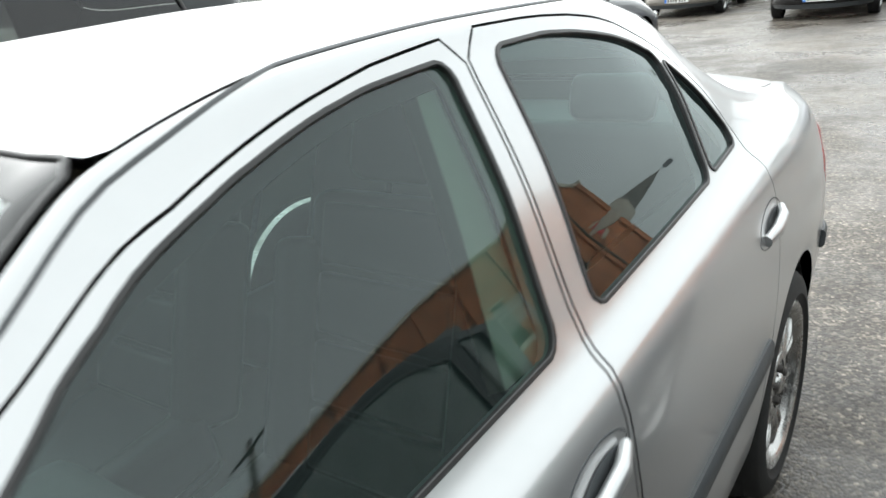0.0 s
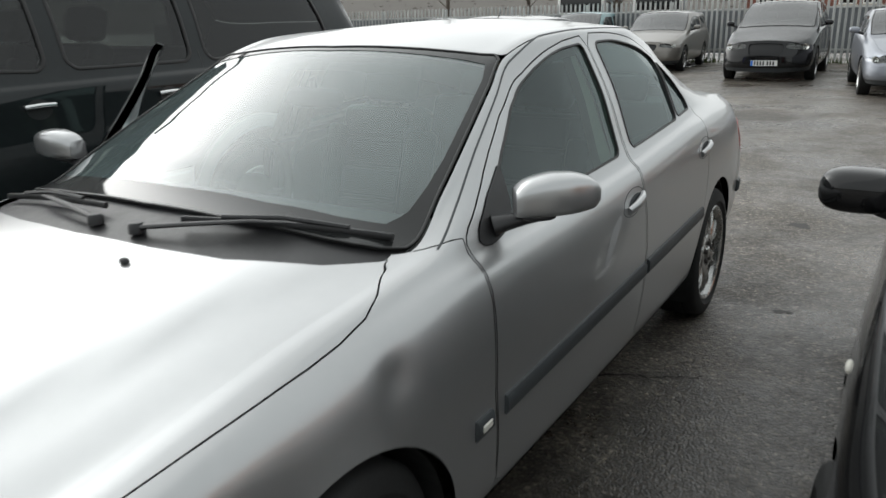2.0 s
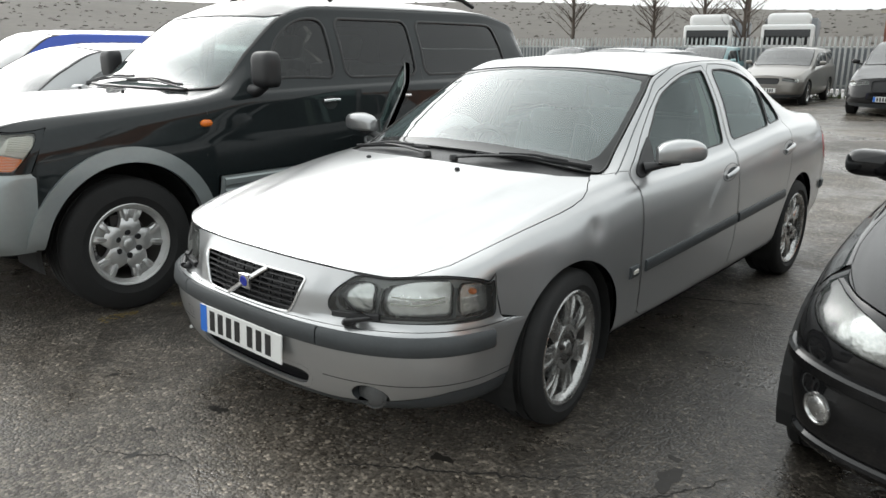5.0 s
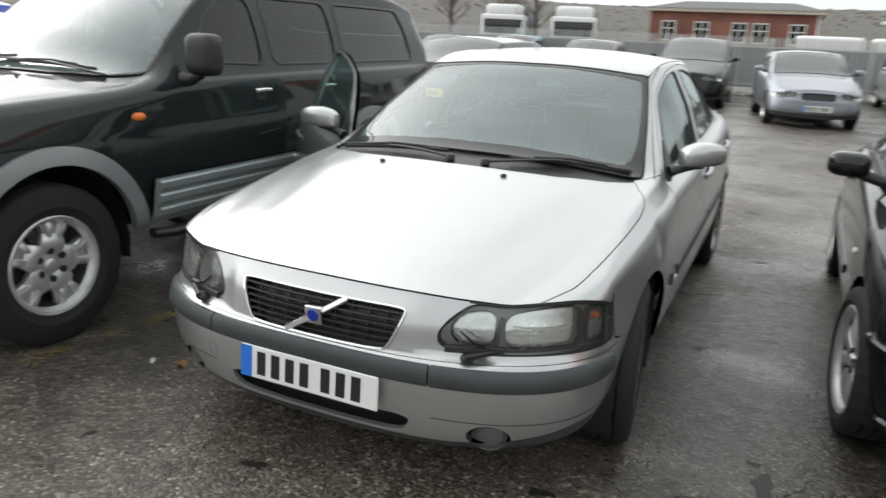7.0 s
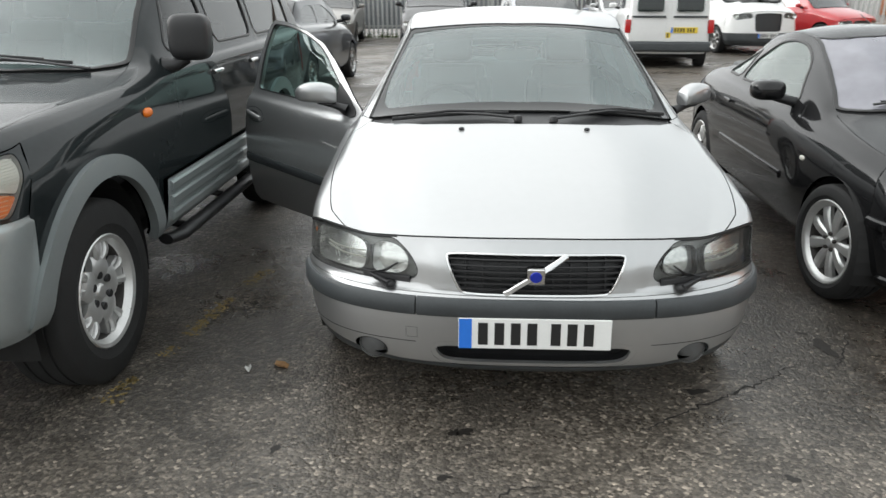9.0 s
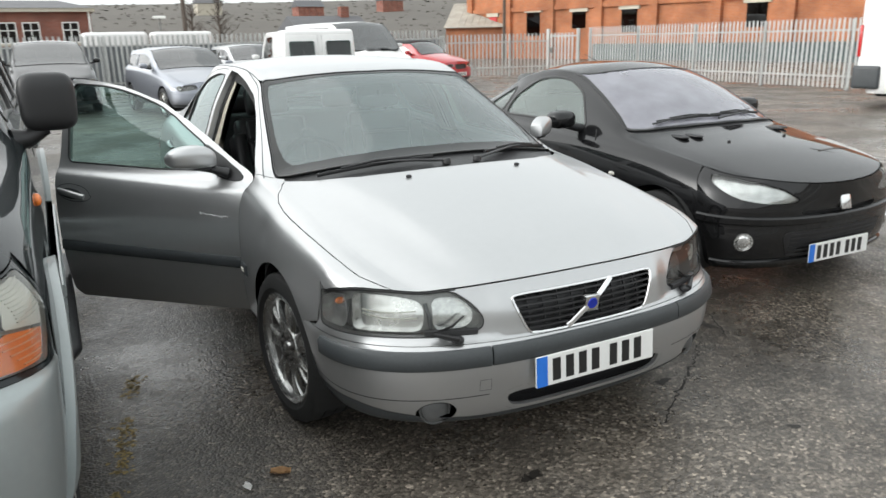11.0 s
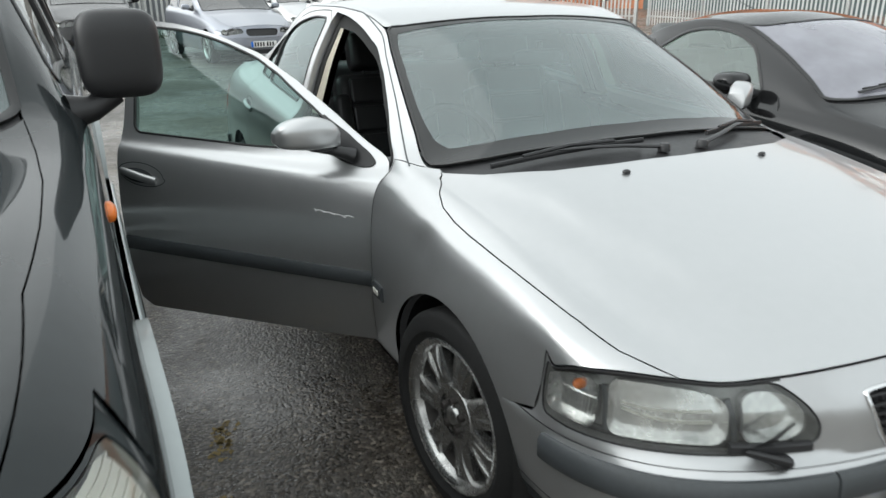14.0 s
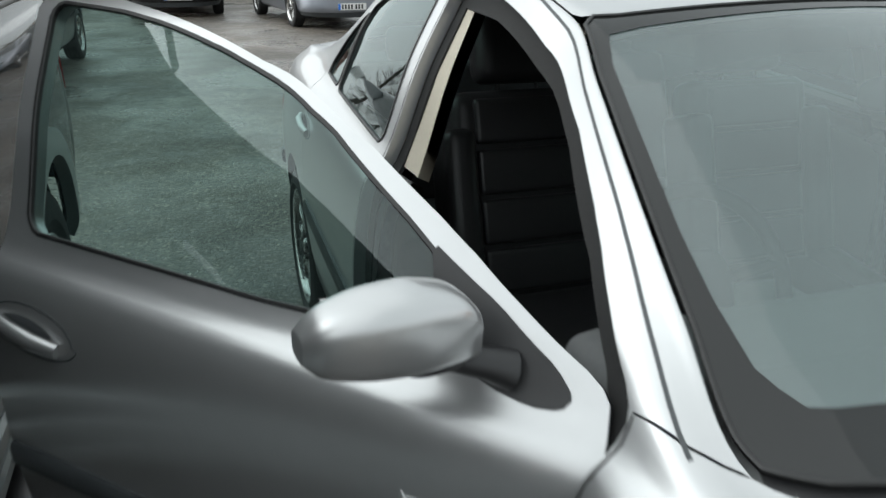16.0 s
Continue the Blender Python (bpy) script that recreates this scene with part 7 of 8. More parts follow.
def plain_car(name, label, m, paint, L=4.2, WB=2.58, W=0.88, top=1.45, fo=0.86, zh=0.70, zc=0.98, cowl=0.42, ws=1.18, rr=3.0, rb=3.35, deck=None, kind="hatch", R_=0.31, wheel_style=("spoke", 7), glass=None, group="parked cars in the far row", plate_z=0.36, step=0.10, lamp_h=0.17, category="car", belt=None, inset=0.80, low=None, nose_flat=2.6, side_windows=True, win_to=None):
    """A car of the far rows from a few lengths: y0 nose, cowl, screen top, roof end, rear screen base."""
    tail = L - fo
    belt = belt or zc - 0.02
    deck = deck or belt + 0.06
    he = 0.06
    xr = inset * W
    hull = dict(
        w=[(-fo, 0.78 * W), (-fo + 0.22, 0.90 * W), (-0.2, 0.97 * W), (0.2, 0.985 * W), (1.0, W), (tail - 0.7, 0.985 * W), (tail - 0.25, 0.95 * W), (tail, 0.87 * W)],
        zs=[(-fo, 0.19), (tail, 0.21)], zw=[(-fo, 0.48), (tail, 0.55)],
        zb=[(-fo, zh - 0.13), (-0.4, zh + 0.02), (0, zc - 0.14), (cowl, zc - 0.07), (cowl + 0.5, belt), (tail - 0.6, belt + 0.05), (tail, min(deck - 0.02, belt + 0.06))],
        xb=[(-fo, 0.62 * W), (-0.4, 0.84 * W), (0, 0.885 * W), (cowl, 0.90 * W), (tail - 0.7, 0.90 * W), (tail, 0.80 * W)],
        xe=[(-fo, 0.52 * W), (-0.4, 0.74 * W), (0, 0.79 * W), (cowl + 0.05, 0.82 * W), (0.5 * (cowl + ws), 0.5 * (0.82 * W + xr)), (ws, 0.93 * xr), (ws + 0.3, 0.95 * xr), (rr, 0.92 * xr), (rb, 0.86 * W * 0.9), (tail, 0.74 * W)],
        ze=[(-fo, zh - 0.06), (-0.4, zh + 0.06), (0, zc - 0.09), (cowl + 0.05, zc - 0.01), (0.5 * (cowl + ws), 0.5 * (zc + top) - 0.02), (ws, top - 0.085), (ws + 0.3, top - he), (rr, top - he - 0.03), (rb, deck), (max(rb + 0.05, tail), deck - 0.02)],
        zt=[(-fo, zh), (-0.4, zh + 0.12), (0, zc - 0.04), (cowl - 0.08, zc + 0.02), (0.5 * (cowl + ws) - 0.06, 0.5 * (zc + top) + 0.02), (ws - 0.08, top - 0.035), (ws + 0.35, top), (rr - 0.3, top), (rr, top - 0.02), (rb, deck + 0.04), (max(rb + 0.05, tail), deck + 0.02)])
    if rb >= tail - 0.02:
        for k in ("xe", "ze", "zt"):
            hull[k] = [p for p in hull[k] if p[0] < rb - 0.001] + [(rb, hull[k][-2][1]), (rb + 0.2, hull[k][-1][1])]
    nose = [(0.17, 0.20, -fo + 0.06, -0.34, 2.6), (0.32, 0.32, -fo, -0.345, 2.8), (0.48, 0.48, -fo + 0.0, -0.32, nose_flat), (0.5 * (0.48 + zh), 0.56, -fo + 0.02, -0.37, nose_flat - 0.2), (zh, zh - 0.06, -fo + 0.06, -0.38, nose_flat - 0.3)]
    rear = [(0.25, 0.25, tail - 0.08, tail - 0.38, 3.0), (0.5, 0.5, tail, tail - 0.36, 3.2), (0.5 * (0.5 + belt), 0.70, tail, tail - 0.34, 3.2), (deck, belt, tail - 0.04, tail - 0.30, 3.0)]
    a_r = R_ + 0.045
    wins = []
    if side_windows:
        wt_ = min(top - he - 0.075, top - 0.15)
        b1 = 0.5 * (ws + rr) + 0.05
        f = [(cowl + 0.42, belt + 0.03), (b1 - 0.05, belt + 0.04), (b1 - 0.03, wt_), (ws + 0.22, wt_ - 0.01), (0.5 * (cowl + 0.42 + ws + 0.2), 0.5 * (belt + wt_) + 0.06)]
        wins.append(f)
        if win_to is None or win_to > b1 + 0.3:
            e = win_to or rr + 0.10
            r = [(b1 + 0.06, belt + 0.045), (e + 0.18, belt + 0.07), (e - 0.05, wt_ - 0.05), (e - 0.35, wt_), (b1 + 0.06, wt_)]
            wins.append(r)
    lamp = [(0.40 * W, zh - 0.06 - lamp_h * 0.4), (0.80 * W, zh - 0.09 - lamp_h * 0.5), (0.86 * W, zh - 0.11), (0.80 * W, zh - 0.07), (0.45 * W, zh - 0.035)]
    gr = [(-0.34 * W, 0.515), (0.34 * W, 0.515), (0.37 * W, zh - 0.055), (-0.37 * W, zh - 0.055)]
    car, H, N, R = vehicle(name, label, category, m, hull, nose, rear, ((0, R_ - 0.03, a_r), (WB, R_ - 0.03, a_r)), (R_, R_ * 0.68, 0.2, wheel_style[0], wheel_style[1], ALLOY, W - 0.115), wins, (cowl - 0.10, cowl + 0.05, ws - 0.04, ws + 0.06, rr, rr + 0.04, rb - 0.02, rb - 0.01), paint, step=step, lamp=lamp, grille=gr, glass=glass or G_FAR, split_row=2.0, lip_row=0.6, plates=((0, -fo - 0.014, plate_z), (0, tail + 0.012, 0.62)), tail=[(0.66 * W, belt - 0.22), (0.90 * W, belt - 0.22), (0.86 * W, belt - 0.02), (0.70 * W, belt - 0.02)], mirror_at=(W + 0.08, cowl + 0.42, belt + 0.09, 0.085, 0.06, 0.055), cabin=True, low_paint=low, group=group, rear_pane=rb < tail - 0.02, doors=[[(cowl + 0.16, 0.24), (cowl + 0.13, 0.6), (cowl + 0.2, belt)], [(0.5 * (ws + rr) + 0.05, 0.24), (0.5 * (ws + rr) + 0.055, belt + 0.05)]])
    return car, H, N, R


G_FAR = glass_material("far_window_glass", (0.12, 0.14, 0.135), 2.3)
GREYGOLD = material("grey_beige_metallic_paint", (0.22, 0.205, 0.185), 0.35, 0.6, 0.6, vary=0.04)
CHARCOAL = material("charcoal_paint", (0.018, 0.019, 0.022), 0.35, 0.2, 0.9, vary=0.15)
BLUESILVER = material("pale_blue_silver_paint", (0.27, 0.285, 0.32), 0.35, 0.7, 0.6, vary=0.03)
TEAL = material("pale_teal_paint", (0.24, 0.40, 0.42), 0.35, 0.3, 0.6, vary=0.03)
NAVY = material("dark_blue_paint", (0.03, 0.05, 0.12), 0.35, 0.3, 0.7, vary=0.1)
BRIGHTBLUE = material("bright_blue_paint", (0.01, 0.06, 0.42), 0.3, 0.1, 0.8, vary=0.05)
REDPAINT = material("red_paint", (0.42, 0.015, 0.02), 0.3, 0.0, 0.8, vary=0.05)
CLOTH = material("black_canvas", (0.016, 0.016, 0.018), 0.85, vary=0.15, vscale=10)

plain_car("black_people_carrier", "black people carrier with clear headlamps", pose(-1.30, 17.0, 0, 0, 0, 2), BLACKPAINT, L=4.77, WB=2.85, W=0.93, top=1.62, fo=0.92, zh=0.80, zc=1.06, cowl=0.30, ws=1.35, rr=3.45, rb=3.75, R_=0.335, lamp_h=0.2)
plain_car("grey_estate_car", "grey-beige estate car with roof rails", pose(-4.55, 19.0, 0, 0, 0, 4), GREYGOLD, L=4.58, WB=2.58, W=0.88, top=1.46, fo=0.90, zh=0.72, zc=0.97, ws=1.22, rr=3.35, rb=3.60, lamp_h=0.14)
plain_car("pale_blue_hatchback", "pale blue-silver three-door hatchback", pose(1.48, 14.2, 0, 0, 0, 8), BLUESILVER, L=4.20, WB=2.58, W=0.88, top=1.42, fo=0.87, zh=0.70, zc=0.96, ws=1.22, rr=2.85, rb=3.20)
plain_car("teal_hatchback", "pale teal hatchback in the far row", pose(-7.5, 20.5, 0, 0, 0, 5), TEAL, top=1.50, W=0.85, ws=1.1)
plain_car("dark_blue_saloon", "dark blue saloon car", pose(-10.3, 21.0, 0, 0, 0, 6), NAVY, L=4.4, top=1.42, rr=2.75, rb=3.15, deck=1.0)
plain_car("grey_hatchback", "light grey hatchback near the fence", pose(-13.2, 21.3, 0, 0, 0, 6), SILVER, L=4.3, top=1.44)
plain_car("dark_grey_saloon", "dark grey saloon car seen from behind", pose(-3.35, 10.8, 0, 0, 0, 176), CHARCOAL, L=4.55, WB=2.65, W=0.89, top=1.42, rr=2.55, rb=3.10, deck=1.02, ws=1.2)
plain_car("silver_hatchback", "silver hatchback parked beside the off-road car", pose(-5.35, -0.35, 0, 0, 0, 0), SILVER, top=1.45, ws=1.20)
plain_car("blue_estate_car", "bright blue estate car with black roof rails", pose(-8.1, 0.4, 0, 0, 0, 0), BRIGHTBLUE, L=4.5, top=1.62, zc=1.05, belt=1.05, rr=3.2, rb=3.45)
plain_car("silver_small_car", "silver hatchback close to the fence", pose(4.2, 19.2, 0, 0, 0, 4), SILVER, L=4.0, top=1.42)


def red_convertible():
    car, H, N, R = plain_car("red_convertible", "red open-top car with a black canvas roof", pose(10.0, 19.0, 0, 0, 0, 25), REDPAINT, L=3.65, WB=2.47, W=0.84, top=1.40, fo=0.66, zh=0.72, zc=0.98, cowl=0.36, ws=0.95, rr=2.35, rb=2.70, wheel_style=("spoke", 8))
    # canvas roof lies over the panel
    H.panel("canvas_roof", mirror_list([(0.95, 0.0), (0.97, 1.5), (1.02, 3.3)] + [(y, 3.5) for y in np.linspace(1.2, 2.4, 9)] + [(2.6, 3.2), (2.62, 1.5), (2.63, 0.0)]), CLOTH, car, step=0.09, off=0.02, depth=0.025, label="black canvas roof")


red_convertible()


def small_white_van():
    """The small white panel van, its twin rear doors to the camera."""
    car, H, N, R = plain_car("small_white_van", "small white panel van with twin glazed rear doors", pose(3.95, 15.75, 0, 0, 0, 174), WHITEPAINT, L=4.14, WB=2.69, W=0.862, top=1.72, fo=0.80, zh=0.78, zc=1.10, cowl=0.25, ws=1.0, rr=3.05, rb=3.42, deck=1.0, belt=1.05, inset=0.90, kind="van", R_=0.30, low=STRIP, group="white vans", win_to=1.2, category="van")
    # the square tail: box doors over the sloping hull end
    y0, y1 = 2.85, 3.36
    bm = bmesh.new()
    box(bm, -0.80, 0.80, y0 - 0.25, y1, 0.42, 1.70, 0.07, 4)
    for v in bm.verts:
        t = max(0, v.co.z - 1.0) / 0.7
        v.co.x *= 1 - 0.10 * t * t
        if v.co.y > y1 - 0.2:
            v.co.y -= 0.10 * t * t
    part("load_bay", bm, WHITEPAINT, car, "white load bay", 40)
    for s in (1, -1):
        bm = bmesh.new()
        box(bm, s * 0.40 - 0.355, s * 0.40 + 0.355, y1 - 0.015, y1 + 0.012, 0.50, 1.60, 0.02)
        for v in bm.verts:
            t = max(0, v.co.z - 1.0) / 0.7
            v.co.y -= 0.10 * t * t
            v.co.x *= 1 - 0.10 * t * t
        d = part("rear_door", bm, WHITEPAINT, car, "white rear door", 40)
        bm = bmesh.new()
        box(bm, s * 0.38 - 0.255, s * 0.38 + 0.255, -0.008, 0.008, -0.20, 0.20, 0.04, 3, pose(0, y1 - 0.002, 1.27, 8))
        part("window_pane", bm, G_TEALPANE, d, "greenish rear window", 40)
        bm = bmesh.new()
        box(bm, s * 0.40 - 0.33, s * 0.40 + 0.33, y1 + 0.010, y1 + 0.022, 0.955, 0.995, 0.006)
        part("rubbing_strip", bm, STRIP, d)
        bm = bmesh.new()
        box(bm, s * 0.80 - 0.07, s * 0.80 + 0.05, y1 - 0.10, y1 + 0.006, 0.66, 0.92, 0.025)
        part("tail_lamp", bm, REDLENS, car, "red tail lamp", 40)
    bm = bmesh.new()
    box(bm, -0.84, 0.84, y1 - 0.25, y1 + 0.06, 0.30, 0.50, 0.05, 3)
    part("rear_bumper", bm, STRIP, car, "dark grey rear bumper", 40)
    plate(car, pose(-0.30, y1 + 0.018, 0.72, 0, 0, 180), False, name="rear_plate")
    for s in (1, -1):
        H.ribbon("side_strip", H.by_z([(y, 0.55) for y in np.linspace(0.45, 2.3, 12)]), STRIP, car, 0.10, 0.015, closed=False, mirror=s < 0, label="dark side moulding")


G_TEALPANE = glass_material("greenish_pane", (0.16, 0.24, 0.22), 1.6)
small_white_van()


def white_van():
    """The larger white van with a dark lower bumper."""
    car, H, N, R = plain_car("white_van", "white delivery van with a dark grey bumper", pose(6.65, 16.6, 0, 0, 0, 10), WHITEPAINT, L=4.78, WB=3.10, W=0.95, top=1.97, fo=0.84, zh=0.98, zc=1.22, cowl=0.02, ws=0.95, rr=3.80, rb=3.92, deck=1.3, belt=1.22, inset=0.92, kind="van", R_=0.325, low=STRIP, group="white vans", win_to=1.2, plate_z=0.42, lamp_h=0.22, category="van")
    return car


white_van()


def long_white_van():
    """The long white van by the side fence, seen from its flank."""
    car, H, N, R = plain_car("long_white_van", "long white high-roofed van with dark grey lower panels", pose(14.6, 2.6, 0, 0, 0, 12), WHITEPAINT, L=5.4, WB=3.45, W=1.02, top=2.5, fo=0.95, zh=1.05, zc=1.35, cowl=0.05, ws=0.95, rr=4.30, rb=4.42, deck=1.6, belt=1.35, inset=0.93, kind="van", R_=0.32, wheel_style=("wide", 6), group="white vans", win_to=1.2, category="van", lamp_h=0.22)
    bm = bmesh.new()
    box(bm, -1.0, 1.0, 3.6, 4.46, 0.55, 2.46, 0.08, 4)
    part("load_bay", bm, WHITEPAINT, car, "white load bay", 40)
    for s in (1, -1):
        bm = bmesh.new()
        box(bm, s * 0.90 - 0.15, s * 0.90 + 0.15, 4.0, 4.52, 0.34, 0.78, 0.06, 3)
        part("corner_bumper", bm, STRIP, car, "dark grey corner bumper", 40)
        bm = bmesh.new()
        box(bm, s * 0.95 - 0.06, s * 0.95 + 0.07, 4.40, 4.475, 0.95, 1.55, 0.02)
        part("tail_lamp", bm, REDLENS, car, "red tail lamp", 40)
        bm = bmesh.new()
        box(bm, s * 1.015 - 0.015, s * 1.015 + 0.015, 0.6, 2.95, 0.55, 0.72, 0.012)
        part("side_strip", bm, STRIP, car, "dark side moulding", 40)


long_white_van()


# ---- fences, buildings, distance ----
GALV = material("galvanised_steel", (0.45, 0.46, 0.45), 0.55, 0.3, vary=0.16, vscale=5, rvary=0.1, per_piece=0.12)
GALVDARK = material("weathered_steel", (0.20, 0.20, 0.19), 0.6, 0.5, vary=0.2, vscale=5)
SHEET = material("pale_sheeting", (0.22, 0.235, 0.25), 0.55, 0.1, vary=0.08, vscale=1.5, rvary=0.1)
STONE = material("pale_stone", (0.48, 0.44, 0.36), 0.8, vary=0.12, vscale=4, bump=0.2, bscale=60)
SLATE = material("grey_slate_roof", (0.10, 0.10, 0.105), 0.7, vary=0.2, vscale=3)
TIN = material("weathered_tin_roof", (0.36, 0.33, 0.28), 0.7, 0.2, vary=0.35, vscale=1.6)
DARKPANE = glass_material("dark_window_pane", (0.05, 0.055, 0.06), 1.6)
PLINTH = material("dark_painted_plinth", (0.055, 0.075, 0.075), 0.7, vary=0.3, vscale=1.5)
REDBOARD = material("red_board", (0.45, 0.03, 0.03), 0.6, vary=0.1)
WHITEFRAME = material("white_window_frame", (0.75, 0.75, 0.72), 0.5, vary=0.04)
TIMBER = material("weathered_pole_timber", (0.10, 0.08, 0.065), 0.85, vary=0.2, vscale=3)
GRASS = material("rough_verge_grass", (0.055, 0.075, 0.025), 0.9, vary=0.4, vscale=12)
YELLOWLINE = material("worn_yellow_line", (0.20, 0.145, 0.05), 0.7, vary=0.35, vscale=20)


def brick_material(name, a, b, mortar, scale):
    m = bpy.data.materials.new(name)
    m.use_nodes = True
    nt = m.node_tree
    p = nt.nodes["Principled BSDF"]
    p.inputs["Roughness"].default_value = 0.85
    tc = nt.nodes.new("ShaderNodeTexCoord")
    mp = nt.nodes.new("ShaderNodeMapping")
    mp.inputs["Rotation"].default_value = (radians(90), 0, 0)
    br = nt.nodes.new("ShaderNodeTexBrick")
    br.inputs["Color1"].default_value, br.inputs["Color2"].default_value, br.inputs["Mortar"].default_value = (*a, 1), (*b, 1), (*mortar, 1)
    br.inputs["Scale"].default_value = scale
    br.inputs["Brick Width"].default_value, br.inputs["Row Height"].default_value, br.inputs["Mortar Size"].default_value = 0.225, 0.075, 0.010
    nz = nt.nodes.new("ShaderNodeTexNoise")
    nz.inputs["Scale"].default_value, nz.inputs["Detail"].default_value = 0.7, 7
    mr = nt.nodes.new("ShaderNodeMapRange")
    mr.inputs["From Min"].default_value, mr.inputs["From Max"].default_value = 0.3, 0.7
    mr.inputs["To Min"].default_value, mr.inputs["To Max"].default_value = 0.7, 1.3
    sc = nt.nodes.new("ShaderNodeVectorMath")
    sc.operation = "SCALE"
    nt.links.new(tc.outputs["Object"], mp.inputs["Vector"])
    nt.links.new(mp.outputs[0], br.inputs["Vector"])
    nt.links.new(tc.outputs["Object"], nz.inputs["Vector"])
    nt.links.new(nz.outputs["Fac"], mr.inputs["Value"])
    nt.links.new(br.outputs["Color"], sc.inputs[0])
    nt.links.new(mr.outputs[0], sc.inputs["Scale"])
    nt.links.new(sc.outputs[0], p.inputs["Base Color"])
    return m


ORANGEBRICK = brick_material("orange_brick", (0.42, 0.135, 0.046), (0.34, 0.102, 0.038), (0.30, 0.18, 0.115), 1.0)
REDBRICK = brick_material("red_brick", (0.25, 0.078, 0.048), (0.20, 0.062, 0.042), (0.24, 0.16, 0.13), 1.0)


def palisade(name, a, b, height, pitch, parts_near, label, sheet=False):
    """A palisade fence from a to b: posts, two rails, pales with pointed split tops. The frame lies along local x."""
    a, b = Vector((*a, 0)), Vector((*b, 0))
    d = b - a
    L = d.length
    root = empty(name, Matrix.Translation((a.x, a.y, GROUND)) @ Matrix.Rotation(math.atan2(d.y, d.x), 4, "Z"), label, "fence")
    root["kind"] = "structure"
    # one pale: a folded strip with a split, pointed head
    prof = ((-0.034, 0.0), (-0.020, -0.012), (0.0, 0.0), (0.020, -0.012), (0.034, 0.0))
    verts, faces = [], []
    for z in (0.06, height - 0.10):
        verts += [(x, y, z) for x, y in prof]
    verts += [(-0.030, 0.0, height - 0.02), (-0.018, -0.008, height), (0.0, 0.0, height - 0.07), (0.018, -0.008, height), (0.030, 0.0, height - 0.02)]
    for r in (0, 5):
        faces += [(r + k, r + k + 1, r + 6 + k, r + 5 + k) for k in range(4)]
    pale = None
    n = int(L / pitch)
    for k in range(n):
        x = (k + 0.5) * pitch
        if k >= parts_near:
            break
        if pale is None:
            pale = mesh_object("pale", verts, faces, GALV, root)
            pale.location = (x, -0.03, 0)
        else:
            same_part(pale, root, Matrix.Translation((x, -0.03, 0)))
    if n > parts_near:
        V, F = [], []
        for k in range(parts_near, n):
            o = len(V)
            V += [(x + (k + 0.5) * pitch, y - 0.03, z) for x, y, z in verts]
            F += [tuple(i + o for i in f) for f in faces]
        tagged(mesh_object("pales", V, F, GALV, root), kind="stuff")
    for z in (0.35, height - 0.32):
        bm = bmesh.new()
        box(bm, 0, L, -0.02, 0.025, z - 0.025, z + 0.025, 0.004, 1)
        part("rail", bm, GALV, root)
    post = None
    for k in range(int(L / 2.75) + 1):
        if post is None:
            bm = bmesh.new()
            box(bm, -0.04, 0.04, 0.03, 0.11, -0.05, height - 0.05, 0.004, 1)
            post = part("post", bm, GALV, root)
        else:
            same_part(post, root, Matrix.Translation((k * 2.75, 0, 0)))
    if sheet:
        bm = bmesh.new()
        xs = np.arange(0, L, 0.09)
        vs = [[bm.verts.new((x, 0.13 + (0.02 if i % 2 else 0.0), z)) for z in (0.25, height - 0.30)] for i, x in enumerate(xs)]
        for p, q in zip(vs, vs[1:]):
            bm.faces.new((p[0], q[0], q[1], p[1]))
        part("sheeting", bm, SHEET, root, "pale corrugated sheeting behind the pales")
    return root


palisade("back_fence", (-30, 23.0), (12.0, 23.0), 1.80, 0.155, 290, "galvanised palisade fence backed with pale sheeting", True)
palisade("side_fence", (17.0, 20.5), (16.2, 4.0), 1.80, 0.145, 130, "galvanised palisade fence along the yard")
palisade("corner_fence", (12.0, 23.0), (16.2, 22.0), 1.62, 0.155, 30, "weathered palisade fence beside the gate")


def gate():
    root = empty("steel_gate", Matrix.Translation((16.2, 22.0, GROUND)) @ Matrix.Rotation(math.atan2(-1.3, 0.75), 4, "Z"), "grey steel palisade gate between square posts", "gate")
    for x in (0.0, 1.25):
        bm = bmesh.new()
        box(bm, x - 0.06, x + 0.06, -0.06, 0.06, 0, 1.75, 0.008, 1)
        part("gate_post", bm, GALV, root)
    for z in (0.3, 1.45):
        bm = bmesh.new()
        box(bm, 0.08, 1.17, -0.02, 0.02, z, z + 0.06, 0.005, 1)
        part("gate_rail", bm, GALV, root)
    for k in range(7):
        bm = bmesh.new()
        box(bm, 0.12 + 0.145 * k, 0.19 + 0.145 * k, -0.035, -0.02, 0.1, 1.6, 0.003, 1)
        part("gate_pale", bm, GALV, root)
    bm = bmesh.new()
    box(bm, 0.10, 0.22, -0.08, -0.03, 0.85, 1.05, 0.01, 1)
    part("lock_box", bm, GALVDARK, root)


gate()


